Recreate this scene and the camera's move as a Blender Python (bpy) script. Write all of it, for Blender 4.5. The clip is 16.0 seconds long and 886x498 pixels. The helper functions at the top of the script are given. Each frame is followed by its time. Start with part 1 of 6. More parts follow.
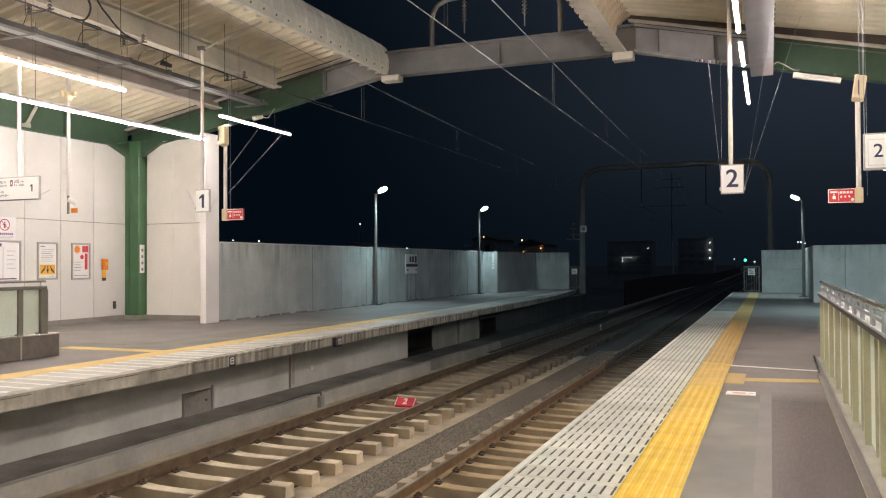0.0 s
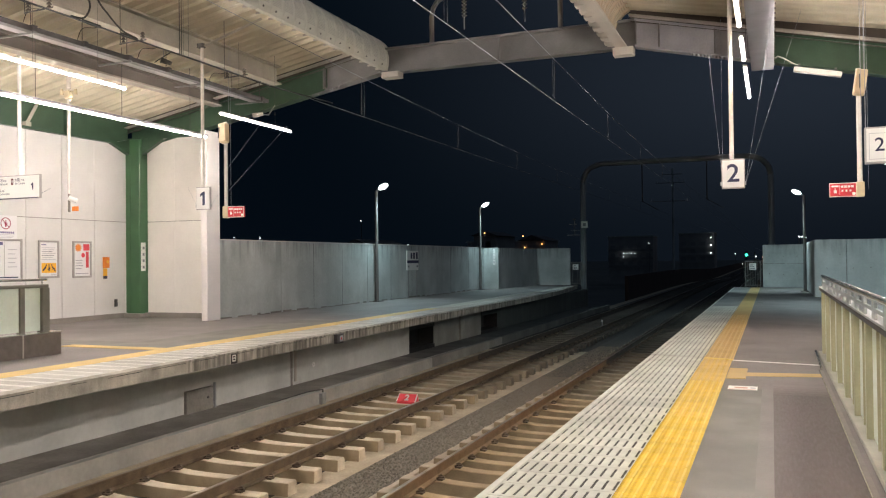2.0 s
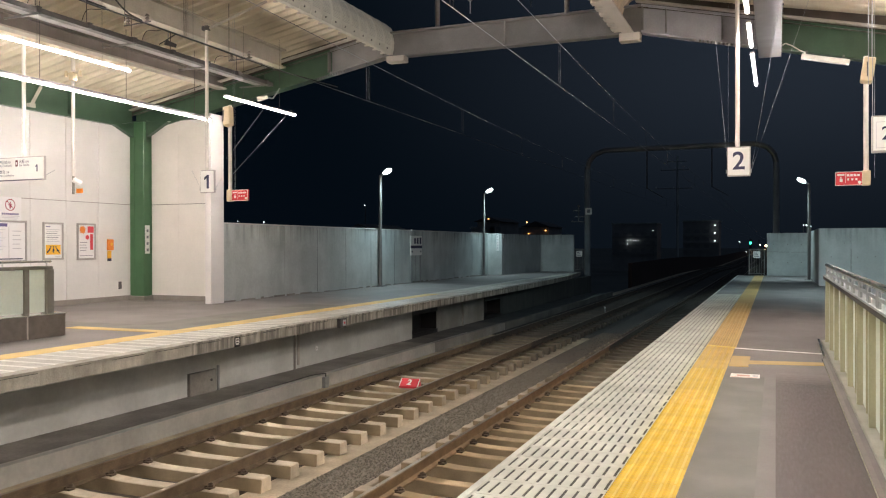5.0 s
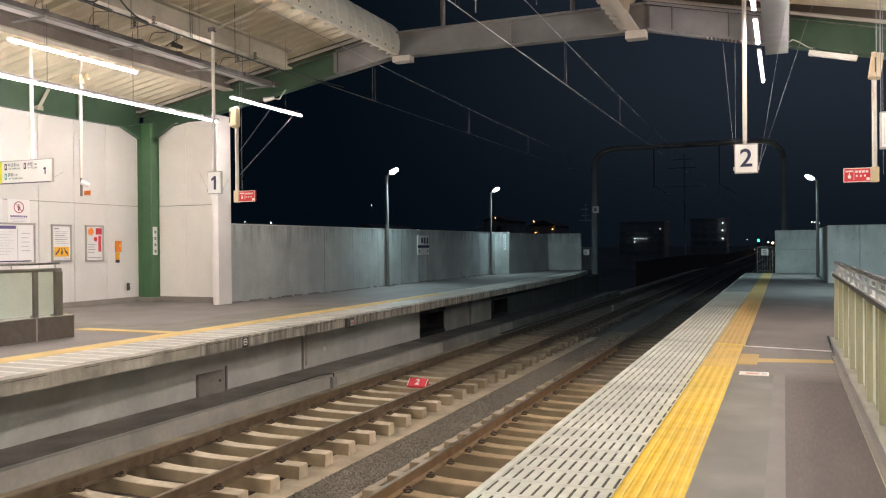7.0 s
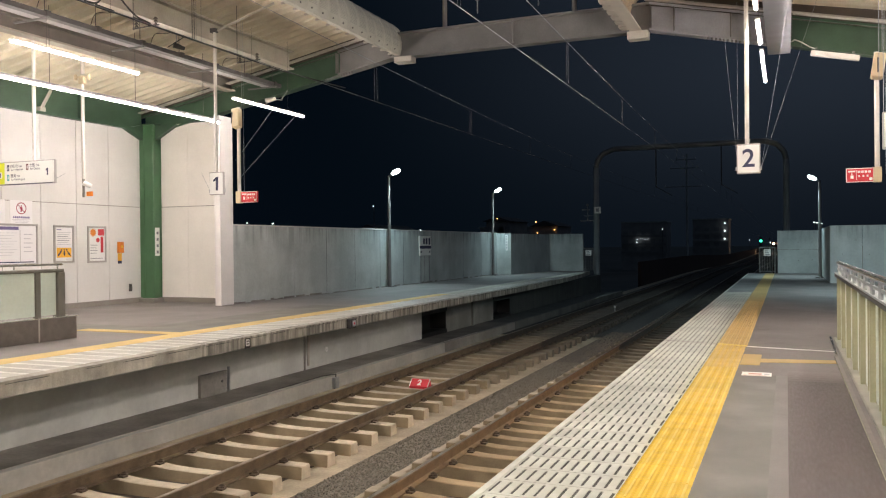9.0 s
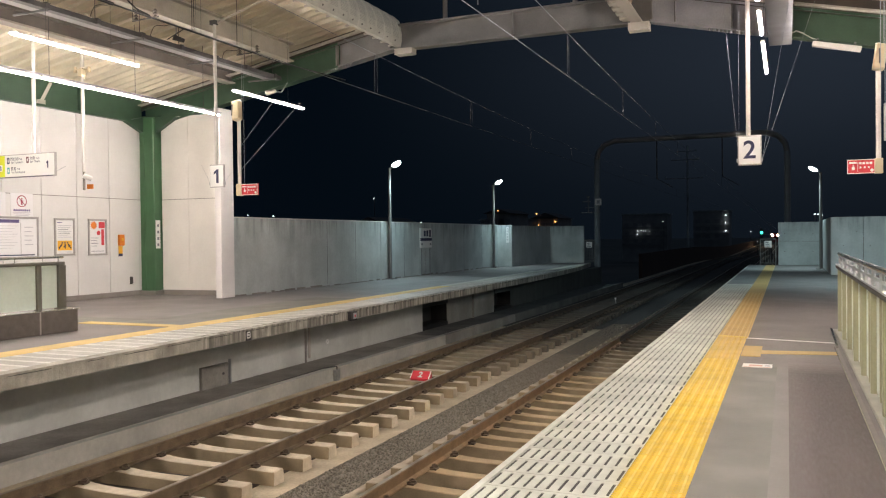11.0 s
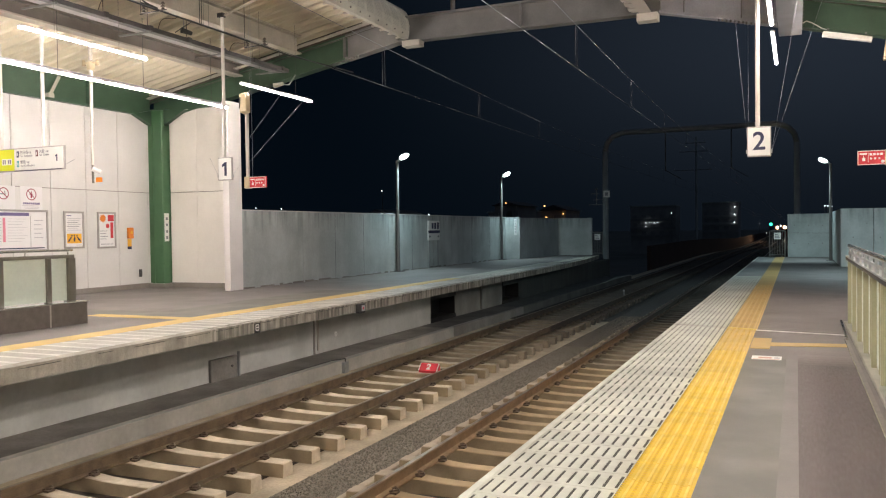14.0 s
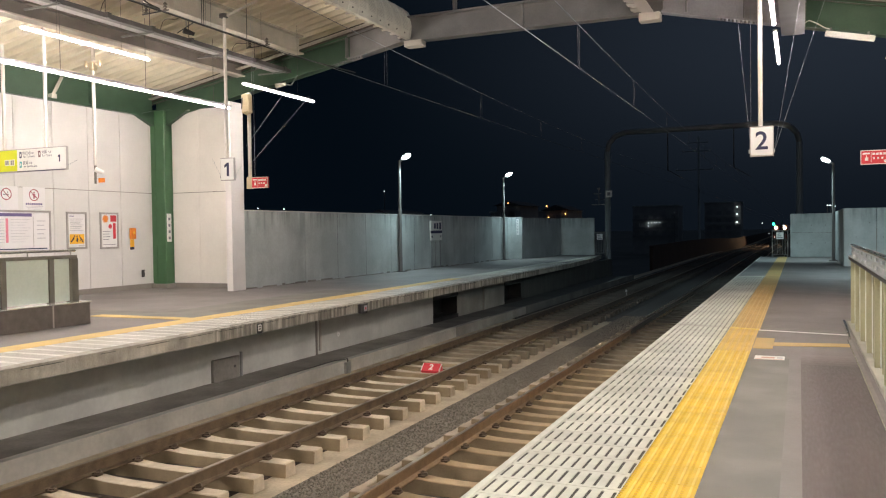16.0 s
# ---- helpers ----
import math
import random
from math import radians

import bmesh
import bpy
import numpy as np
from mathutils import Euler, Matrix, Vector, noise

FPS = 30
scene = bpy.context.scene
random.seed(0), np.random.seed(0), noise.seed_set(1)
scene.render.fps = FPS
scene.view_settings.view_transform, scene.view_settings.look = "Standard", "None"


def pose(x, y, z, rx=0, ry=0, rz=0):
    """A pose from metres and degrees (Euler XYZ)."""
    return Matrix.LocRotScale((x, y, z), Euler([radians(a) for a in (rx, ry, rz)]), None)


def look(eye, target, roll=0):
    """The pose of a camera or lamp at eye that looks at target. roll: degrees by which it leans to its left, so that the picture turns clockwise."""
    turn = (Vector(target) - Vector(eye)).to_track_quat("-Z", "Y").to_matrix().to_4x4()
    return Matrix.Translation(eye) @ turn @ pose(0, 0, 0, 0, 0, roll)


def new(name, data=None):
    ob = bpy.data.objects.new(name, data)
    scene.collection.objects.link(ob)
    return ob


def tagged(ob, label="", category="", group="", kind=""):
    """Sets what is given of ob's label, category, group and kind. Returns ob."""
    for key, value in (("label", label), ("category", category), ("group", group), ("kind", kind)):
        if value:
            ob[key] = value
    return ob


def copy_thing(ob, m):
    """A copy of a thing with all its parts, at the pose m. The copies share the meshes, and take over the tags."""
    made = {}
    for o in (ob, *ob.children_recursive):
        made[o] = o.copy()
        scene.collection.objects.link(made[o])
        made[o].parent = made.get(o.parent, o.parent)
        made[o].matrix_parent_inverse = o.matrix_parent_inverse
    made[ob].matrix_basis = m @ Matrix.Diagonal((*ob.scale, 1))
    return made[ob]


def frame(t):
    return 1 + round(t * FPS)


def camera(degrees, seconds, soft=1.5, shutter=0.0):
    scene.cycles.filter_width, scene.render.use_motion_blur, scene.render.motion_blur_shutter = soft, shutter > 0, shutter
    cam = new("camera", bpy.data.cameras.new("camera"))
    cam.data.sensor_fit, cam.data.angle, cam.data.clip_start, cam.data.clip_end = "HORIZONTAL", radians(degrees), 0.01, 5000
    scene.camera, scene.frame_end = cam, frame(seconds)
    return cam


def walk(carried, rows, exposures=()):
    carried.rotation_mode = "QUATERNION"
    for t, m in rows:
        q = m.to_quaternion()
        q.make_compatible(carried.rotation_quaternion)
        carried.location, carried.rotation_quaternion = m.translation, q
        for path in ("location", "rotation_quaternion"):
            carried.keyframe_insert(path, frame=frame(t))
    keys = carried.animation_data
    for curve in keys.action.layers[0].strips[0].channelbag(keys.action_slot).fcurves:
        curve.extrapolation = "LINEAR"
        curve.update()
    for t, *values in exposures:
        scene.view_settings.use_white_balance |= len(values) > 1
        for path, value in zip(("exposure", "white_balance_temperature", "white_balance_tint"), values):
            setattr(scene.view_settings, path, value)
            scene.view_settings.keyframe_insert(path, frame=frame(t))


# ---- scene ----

# ---- camera: a hand-held phone on platform 2, about 1.6 m over the floor ----
cam = camera(56.78, 16.0, soft=1.15)
EYE = Vector((0.0, 0.0, 1.6))
# seconds, yaw to the left of the track, pitch, roll (degrees)
TURNS = [
    (0.0, 21.781, 1.021, -0.345), (0.5, 21.743, 1.062, -0.477), (1.0, 21.751, 1.053, -0.628),
    (1.5, 21.807, 0.955, -0.651), (2.0, 21.851, 0.768, -0.640), (2.5, 21.869, 0.528, -0.484),
    (3.0, 21.883, 0.291, -0.337), (3.5, 21.901, 0.064, -0.148), (4.0, 21.940, -0.094, -0.057),
    (6.5, 22.470, -0.291, -0.439), (7.0, 22.597, -0.280, -0.506), (7.5, 22.737, -0.231, -0.559),
    (8.0, 22.821, -0.179, -0.594), (8.5, 22.803, -0.184, -0.614), (9.0, 22.734, -0.233, -0.555),
    (11.5, 22.827, -0.925, -0.675), (12.0, 22.906, -1.042, -0.703), (12.5, 23.009, -1.135, -0.701),
    (13.0, 23.122, -1.194, -0.730), (13.5, 23.240, -1.233, -0.721), (14.0, 23.345, -1.302, -0.756),
    (14.5, 23.405, -1.365, -0.798), (15.0, 23.466, -1.393, -0.829), (15.5, 23.490, -1.367, -0.826),
    (16.0, 23.502, -1.292, -0.817),
]


def ahead(yaw, pitch):
    a, b = radians(yaw), radians(pitch)
    return Vector((-math.sin(a) * math.cos(b), math.cos(a) * math.cos(b), math.sin(b)))


def stand(t):
    """The hand drifts by a centimetre or two."""
    k = (t - 7.5) / 8.5
    return EYE + Vector((-0.011 * k, 0.014 * k, -0.004 * k + 0.002 * k * k))


walk(cam, [(t, look(stand(t), stand(t) + 10 * ahead(yaw, pitch), roll)) for t, yaw, pitch, roll in TURNS])

# ---- light: night sky, fluorescent tubes under the roofs, street lamps on the open platform ends ----
world = bpy.data.worlds.new("night_sky")
scene.world = world
world.use_nodes = True
# deep blue; brighter east and north in place of glare from the tubes, overhead as added fill, fading towards the
# horizon
sky = world.node_tree
way = sky.nodes.new("ShaderNodeTexCoord")
axes = sky.nodes.new("ShaderNodeSeparateXYZ")
sky.links.new(way.outputs["Generated"], axes.inputs[0])


def sky_ramp(socket, lo, hi, least=0.0):
    r = sky.nodes.new("ShaderNodeMapRange")
    r.interpolation_type = "SMOOTHSTEP"
    r.inputs["From Min"].default_value, r.inputs["From Max"].default_value = lo, hi
    r.inputs["To Min"].default_value = least
    sky.links.new(socket, r.inputs["Value"])
    return r.outputs[0]


glow_fac = sky.nodes.new("ShaderNodeMath")
glow_fac.operation = "MULTIPLY"
sky.links.new(sky_ramp(axes.outputs["X"], -0.55, 0.08), glow_fac.inputs[0])
sky.links.new(sky_ramp(axes.outputs["Z"], 0.0, 0.22, 0.24), glow_fac.inputs[1])
tint = sky.nodes.new("ShaderNodeMix")
tint.data_type = "RGBA"
tint.inputs["A"].default_value = (0.0013, 0.0032, 0.0060, 1)
tint.inputs["B"].default_value = (0.0180, 0.0242, 0.0350, 1)
sky.links.new(glow_fac.outputs[0], tint.inputs["Factor"])
lift = sky.nodes.new("ShaderNodeMapRange")
lift.inputs["From Min"].default_value, lift.inputs["From Max"].default_value = 0.25, 0.75
lift.inputs["To Min"].default_value, lift.inputs["To Max"].default_value = 1.0, 2.2
sky.links.new(axes.outputs["Z"], lift.inputs["Value"])
sky.links.new(lift.outputs[0], sky.nodes["Background"].inputs[1])
sky.links.new(tint.outputs["Result"], sky.nodes["Background"].inputs[0])
scene.view_settings.exposure = 0.0
TUBE_GLOW = 252.0
LAMP_WATTS = 300.0


# ---- materials ----
def mat(name, base, rough=0.6, metal=0.0, var=0.15, scale=3.0, bump=0.1, bscale=60.0, streak=0.0, sscale=5.0, dirt=0.0, rnd=0.0, stretch=(1, 1, 1), drip=0.0):
    """Two scales of noise in the colour, fine relief; streak: rain marks down upright faces; dirt: dark stains;
    drip: dark runs of rain water below a wall top of that height."""
    m = bpy.data.materials.new(name)
    m.use_nodes = True
    nt = m.node_tree
    n, l = nt.nodes, nt.links
    bsdf = n["Principled BSDF"]
    geo = n.new("ShaderNodeNewGeometry")
    mapped = n.new("ShaderNodeMapping")
    mapped.inputs["Scale"].default_value = stretch
    l.new(geo.outputs["Position"], mapped.inputs[0])

    def noise_at(sc, detail, src):
        t = n.new("ShaderNodeTexNoise")
        t.inputs["Scale"].default_value, t.inputs["Detail"].default_value = sc, detail
        l.new(src, t.inputs["Vector"])
        return t.outputs["Fac"]

    def ramp(fac, a, b, lo, hi):
        r = n.new("ShaderNodeMapRange")
        for k, v in zip(("From Min", "From Max", "To Min", "To Max"), (a, b, lo, hi)):
            r.inputs[k].default_value = v
        l.new(fac, r.inputs["Value"])
        return r.outputs[0]

    def times(a, b):
        k = n.new("ShaderNodeMath")
        k.operation = "MULTIPLY"
        l.new(a, k.inputs[0])
        l.new(b, k.inputs[1])
        return k.outputs[0]

    big, fine = noise_at(scale, 4, mapped.outputs[0]), noise_at(scale * 14, 3, mapped.outputs[0])
    value = times(ramp(big, 0.3, 0.7, 1 - var, 1 + var), ramp(fine, 0.3, 0.7, 1 - 0.6 * var, 1 + 0.6 * var))
    if streak:
        sm = n.new("ShaderNodeMapping")
        sm.inputs["Scale"].default_value = (1, 1, 0.06)
        l.new(geo.outputs["Position"], sm.inputs[0])
        value = times(value, ramp(noise_at(sscale, 5, sm.outputs[0]), 0.35, 0.65, 1 - streak, 1 + 0.35 * streak))
    if dirt:
        value = times(value, ramp(noise_at(0.8, 6, mapped.outputs[0]), 0.42, 0.62, 1 - dirt, 1))
    if drip:
        split = n.new("ShaderNodeSeparateXYZ")
        l.new(geo.outputs["Position"], split.inputs[0])
        dm = n.new("ShaderNodeMapping")
        dm.inputs["Scale"].default_value = (1, 1, 0.10)
        l.new(geo.outputs["Position"], dm.inputs[0])
        runs = ramp(noise_at(5.0, 6, dm.outputs[0]), 0.46, 0.64, 0.0, 1.0)
        reach = ramp(split.outputs["Z"], drip - 0.75, drip, 0.0, 1.0)
        value = times(value, ramp(times(runs, reach), 0.0, 1.0, 1.0, 0.60))
    if rnd:
        info = n.new("ShaderNodeObjectInfo")
        value = times(value, ramp(info.outputs["Random"], 0, 1, 1 - rnd, 1 + rnd))
    mix = n.new("ShaderNodeVectorMath")
    mix.operation = "SCALE"
    mix.inputs[0].default_value = base
    l.new(value, mix.inputs["Scale"])
    l.new(mix.outputs[0], bsdf.inputs["Base Color"])
    spread = 0.1 if rough > 0.32 else 0.02
    l.new(ramp(fine, 0.2, 0.8, rough - spread, min(1, rough + spread)), bsdf.inputs["Roughness"])
    bsdf.inputs["Metallic"].default_value = metal
    if bump:
        b = n.new("ShaderNodeBump")
        b.inputs["Strength"].default_value, b.inputs["Distance"].default_value = bump, 0.01
        l.new(noise_at(bscale, 3, geo.outputs["Position"]), b.inputs["Height"])
        l.new(b.outputs[0], bsdf.inputs["Normal"])
    return m


def glow(name, colour, strength):
    m = bpy.data.materials.new(name)
    m.use_nodes = True
    b = m.node_tree.nodes["Principled BSDF"]
    b.inputs["Base Color"].default_value = (0.8, 0.8, 0.8, 1)
    b.inputs["Emission Color"].default_value = (*colour, 1)
    b.inputs["Emission Strength"].default_value = strength
    return m


def perforate(m, panel, pitch):
    """Short dark slots, row above row, over one side of each panel of a ribbed sheet that runs along y."""
    n, l = m.node_tree.nodes, m.node_tree.links
    bsdf = n["Principled BSDF"]
    geo, split = n.new("ShaderNodeNewGeometry"), n.new("ShaderNodeSeparateXYZ")
    l.new(geo.outputs["Position"], split.inputs[0])

    def math_node(op, a, b):
        k = n.new("ShaderNodeMath")
        k.operation = op
        for i, v in enumerate((a, b)):
            if v is None:
                continue
            if isinstance(v, float):
                k.inputs[i].default_value = v
            else:
                l.new(v, k.inputs[i])
        return k.outputs[0]

    along = math_node("FRACT", math_node("DIVIDE", math_node("SUBTRACT", split.outputs["Y"], 2.0), panel), None)
    up = math_node("FRACT", math_node("DIVIDE", split.outputs["Z"], pitch), None)
    slot = math_node("MULTIPLY", math_node("LESS_THAN", along, 0.80), math_node("LESS_THAN", up, 0.42))
    slot = math_node("MULTIPLY", slot, math_node("GREATER_THAN", along, 0.08))
    slot = math_node("MULTIPLY", slot, math_node("GREATER_THAN", split.outputs["Z"], 6.82))
    shade = math_node("SUBTRACT", 1.0, math_node("MULTIPLY", slot, 0.30))
    scaled = n.new("ShaderNodeVectorMath")
    scaled.operation = "SCALE"
    l.new(bsdf.inputs["Base Color"].links[0].from_socket, scaled.inputs[0])
    l.new(shade, scaled.inputs["Scale"])
    l.new(scaled.outputs[0], bsdf.inputs["Base Color"])


M_FLOOR = mat("platform asphalt", (0.198, 0.176, 0.168), 0.62, 0, 0.10, 1.2, 0.2, 90, dirt=0.16)
M_FLOOR_LIGHT = mat("worn pale screed", (0.188, 0.180, 0.161), 0.72, 0, 0.11, 1.6, 0.14, 80, dirt=0.14)
M_FLOOR_SHADE = mat("floor with shade in its colour", (0.096, 0.073, 0.067), 0.62, 0, 0.10, 2.2, 0.10, 80, dirt=0.22, stretch=(1.6, 0.22, 1))
M_YELLOWLINE = mat("faded yellow line", (0.66, 0.46, 0.15), 0.6, 0, 0.10, 2, 0.15, 70, dirt=0.12, rnd=0.06)
M_TILE_W = mat("grey white edge tile", (0.52, 0.50, 0.45), 0.5, 0, 0.10, 5, 0.15, 80, dirt=0.15, rnd=0.13)
M_CONCRETE = mat("stained concrete", (0.525, 0.56, 0.545), 0.85, 0, 0.09, 0.9, 0.3, 45, streak=0.07, sscale=1.8, dirt=0.18, drip=2.24)
M_EDGE = mat("weathered edge concrete", (0.54, 0.50, 0.42), 0.85, 0, 0.18, 3.5, 0.4, 50, streak=0.14, sscale=9.0, dirt=0.36)
M_EDGE_STREAKED = mat("rain-streaked edge concrete", (0.51, 0.475, 0.405), 0.85, 0, 0.18, 3.5, 0.4, 50, streak=0.64, sscale=9.0, dirt=0.30)
M_UNDER = mat("pale wall concrete", (0.63, 0.63, 0.59), 0.85, 0, 0.07, 0.9, 0.2, 40, streak=0.05, sscale=2.0, dirt=0.15)
M_SEAM_AND_SHADE = mat("dark concrete of seams and painted shade", (0.080, 0.086, 0.080), 0.9, 0, 0.15, 1.5, 0.3, 50, streak=0.2, sscale=3)
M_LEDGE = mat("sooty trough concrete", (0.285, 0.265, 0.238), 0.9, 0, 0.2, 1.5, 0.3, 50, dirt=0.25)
M_LEDGE_SHADE = mat("shade-toned trough concrete", (0.155, 0.147, 0.134), 0.9, 0, 0.2, 1.5, 0.3, 50, dirt=0.25)
M_PALEKERB = mat("pale kerb concrete", (0.50, 0.48, 0.43), 0.85, 0, 0.10, 0.9, 0.2, 40, streak=0.06, sscale=2.0, dirt=0.20)
M_GRAVEL_DARK = mat("shade-toned gravel", (0.062, 0.058, 0.052), 0.95, 0, 0.35, 30, 0.5, 60)
M_KERB_DIM = mat("half shade-toned kerb concrete", (0.34, 0.325, 0.29), 0.9, 0, 0.15, 1.5, 0.3, 50, dirt=0.25)
M_SLEEPER_MID = mat("half shade-toned sleeper", (0.165, 0.14, 0.105), 0.9, 0, 0.15, 5, 0.2, 70, dirt=0.25, rnd=0.12)
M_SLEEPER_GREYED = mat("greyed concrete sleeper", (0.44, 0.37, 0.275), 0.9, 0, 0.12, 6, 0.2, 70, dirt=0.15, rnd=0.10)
M_SLEEPER_DIM = mat("lightly shade-toned sleeper", (0.255, 0.212, 0.15), 0.9, 0, 0.12, 5, 0.2, 70, dirt=0.15, rnd=0.10)
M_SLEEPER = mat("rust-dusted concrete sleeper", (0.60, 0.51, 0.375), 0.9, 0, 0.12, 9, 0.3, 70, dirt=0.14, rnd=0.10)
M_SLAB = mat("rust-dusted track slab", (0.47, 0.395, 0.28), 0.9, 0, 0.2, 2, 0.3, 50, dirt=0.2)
M_BALLAST_SHADE = mat("shade-toned ballast", (0.050, 0.046, 0.040), 0.95, 0, 0.3, 4, 0.5, 40)
M_SLEEPER_SHADE = mat("shade-toned sleeper", (0.072, 0.065, 0.055), 0.9, 0, 0.2, 4, 0.3, 60, rnd=0.15)
M_SLEEPER_RUST = mat("brake-dust brown sleeper", (0.44, 0.325, 0.19), 0.9, 0, 0.12, 5, 0.2, 70, dirt=0.2, rnd=0.12)
M_SLEEPER_SIDE = mat("darker sleeper side", (0.36, 0.28, 0.175), 0.9, 0, 0.12, 5, 0.2, 70, dirt=0.2, rnd=0.10)
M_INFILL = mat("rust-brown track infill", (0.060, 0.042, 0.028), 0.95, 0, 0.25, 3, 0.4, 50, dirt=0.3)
M_GRAVEL = mat("grey ballast", (0.158, 0.139, 0.110), 0.95, 0, 0.38, 34, 0.5, 60)
M_RUST = mat("rusted rail steel", (0.150, 0.106, 0.066), 0.65, 0.2, 0.25, 6, 0.3, 80)
M_RUST_FRESH = mat("orange brown rail rust", (0.235, 0.150, 0.082), 0.6, 0.2, 0.2, 6, 0.3, 80)
M_RUST_DARK = mat("shade-toned rail rust", (0.070, 0.054, 0.041), 0.7, 0.2, 0.25, 6, 0.3, 80)
M_RAILTOP = mat("polished rail head", (0.36, 0.29, 0.22), 0.34, 0.9, 0.15, 5, 0.05, 80)
M_RAILDULL = mat("dull brown rail head", (0.23, 0.185, 0.14), 0.44, 0.75, 0.15, 5, 0.05, 80)
M_CLIP = mat("oily rail clip", (0.145, 0.105, 0.074), 0.6, 0.2, 0.2, 20, 0.2, 60)
M_TILE = mat("off-white edge tile", (0.63, 0.635, 0.56), 0.5, 0, 0.10, 5, 0.2, 80, dirt=0.20, rnd=0.08)
M_JOINT = mat("pale tile end band", (0.76, 0.74, 0.69), 0.55, 0, 0.08, 5, 0.1, 80, dirt=0.1)
M_SLOT = mat("dark tile slot", (0.07, 0.066, 0.06), 0.8, 0, 0.1, 5, 0.1, 60)
M_YELLOW = mat("yellow tactile paving", (0.70, 0.47, 0.035), 0.55, 0, 0.10, 6, 0.12, 70, dirt=0.08, rnd=0.07)
M_YELLOW_RIB = mat("worn yellow ridge", (0.77, 0.57, 0.125), 0.5, 0, 0.13, 6, 0.1, 70, dirt=0.08, rnd=0.05)
M_YELLOW_HALF = mat("half-worn yellow paving", (0.675, 0.457, 0.07), 0.55, 0, 0.09, 5, 0.12, 70, dirt=0.08, rnd=0.09)
M_YELLOW_WORN = mat("worn orange yellow paving", (0.64, 0.44, 0.115), 0.55, 0, 0.08, 4, 0.12, 70, dirt=0.08, rnd=0.06)
M_STUD = mat("orange worn stud", (0.58, 0.33, 0.03), 0.5, 0, 0.12, 6, 0.1, 70)
M_PALELINE = mat("bleached edge line", (0.44, 0.42, 0.36), 0.7, 0, 0.08, 2, 0.1, 70)
M_ORANGE_RIB = mat("faded orange ridge", (0.60, 0.42, 0.165), 0.6, 0, 0.06, 3, 0.1, 70)
M_ORANGE = mat("faded orange line", (0.53, 0.36, 0.135), 0.6, 0, 0.06, 2, 0.1, 70, dirt=0.07, rnd=0.05)
M_WHITEWALL = mat("cream wall panel", (0.71, 0.69, 0.668), 0.42, 0, 0.03, 1.2, 0.02, 40, dirt=0.04, rnd=0.015)
M_CROSSWALL = mat("warm white panel lightened for missing light", (0.84, 0.81, 0.75), 0.42, 0, 0.03, 1.2, 0.02, 40, dirt=0.04, rnd=0.015)
M_PIER = mat("white coated pier", (0.78, 0.745, 0.725), 0.5, 0, 0.04, 1.5, 0.05, 40, dirt=0.06)
M_PLINTH = mat("grey plinth", (0.26, 0.235, 0.21), 0.5, 0, 0.1, 2, 0.1, 60)
M_GREEN = mat("dark green painted steel", (0.047, 0.092, 0.055), 0.38, 0, 0.1, 2.5, 0.04, 50, dirt=0.12)
M_GREEN_COLUMN = mat("green painted column", (0.062, 0.155, 0.070), 0.32, 0, 0.08, 2.5, 0.03, 50, dirt=0.1)
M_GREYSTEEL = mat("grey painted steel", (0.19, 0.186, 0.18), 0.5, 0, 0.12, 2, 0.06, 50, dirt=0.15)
M_LILAC = mat("lilac grey steel with tubelight in it", (0.40, 0.40, 0.43), 0.5, 0, 0.10, 2, 0.06, 50, dirt=0.12)
M_PALESTEEL = mat("off-white painted steel", (0.50, 0.46, 0.40), 0.5, 0, 0.06, 2, 0.05, 50, dirt=0.1)
M_DUCT = mat("pale grey duct sheet", (0.29, 0.275, 0.27), 0.5, 0, 0.08, 2, 0.04, 50, dirt=0.15)
M_GIRDER = mat("dusty cream girder", (0.46, 0.42, 0.345), 0.55, 0, 0.12, 2, 0.08, 50, dirt=0.2)
M_GIRDER_OLD = mat("dusty brown girder", (0.155, 0.132, 0.115), 0.55, 0, 0.12, 2, 0.08, 50, dirt=0.2)
M_DECK = mat("cream roof deck", (0.71, 0.64, 0.49), 0.5, 0, 0.05, 1.5, 0.04, 40, dirt=0.12)
M_CLOSURE = mat("dark brown closure board", (0.085, 0.068, 0.055), 0.7, 0, 0.15, 2, 0.1, 50)
M_EAVE = mat("pale perforated eave sheet", (0.61, 0.595, 0.51), 0.45, 0.0, 0.06, 3, 0.0, 40, dirt=0.10)
perforate(M_EAVE, 0.448, 0.034)
M_EAVE_TAN = mat("tan perforated eave sheet", (0.58, 0.47, 0.33), 0.5, 0.0, 0.06, 3, 0.0, 40, dirt=0.10)
perforate(M_EAVE_TAN, 0.448, 0.034)
M_MAST = mat("pale grey mast paint", (0.21, 0.235, 0.25), 0.7, 0, 0.1, 2, 0.05, 50)
M_DARKSTEEL = mat("dark grey steel", (0.075, 0.07, 0.068), 0.55, 0.2, 0.15, 5, 0.1, 60)
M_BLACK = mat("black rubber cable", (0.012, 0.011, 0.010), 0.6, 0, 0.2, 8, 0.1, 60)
M_GALV = mat("galvanised steel", (0.38, 0.39, 0.39), 0.4, 0.7, 0.15, 8, 0.08, 60)
M_STAINLESS = mat("brushed stainless steel", (0.84, 0.84, 0.82), 0.25, 1.0, 0.02, 2, 0.0, 90)
M_BRUSHED = mat("satin brushed steel", (0.76, 0.79, 0.80), 0.36, 0.92, 0.04, 6, 0.0, 90)
M_WHITEPOLE = mat("white painted pole", (0.62, 0.59, 0.54), 0.4, 0, 0.05, 4, 0.03, 60)
M_WIRE = mat("drawn wire", (0.32, 0.34, 0.37), 0.5, 0.4, 0.1, 20, 0, 60)
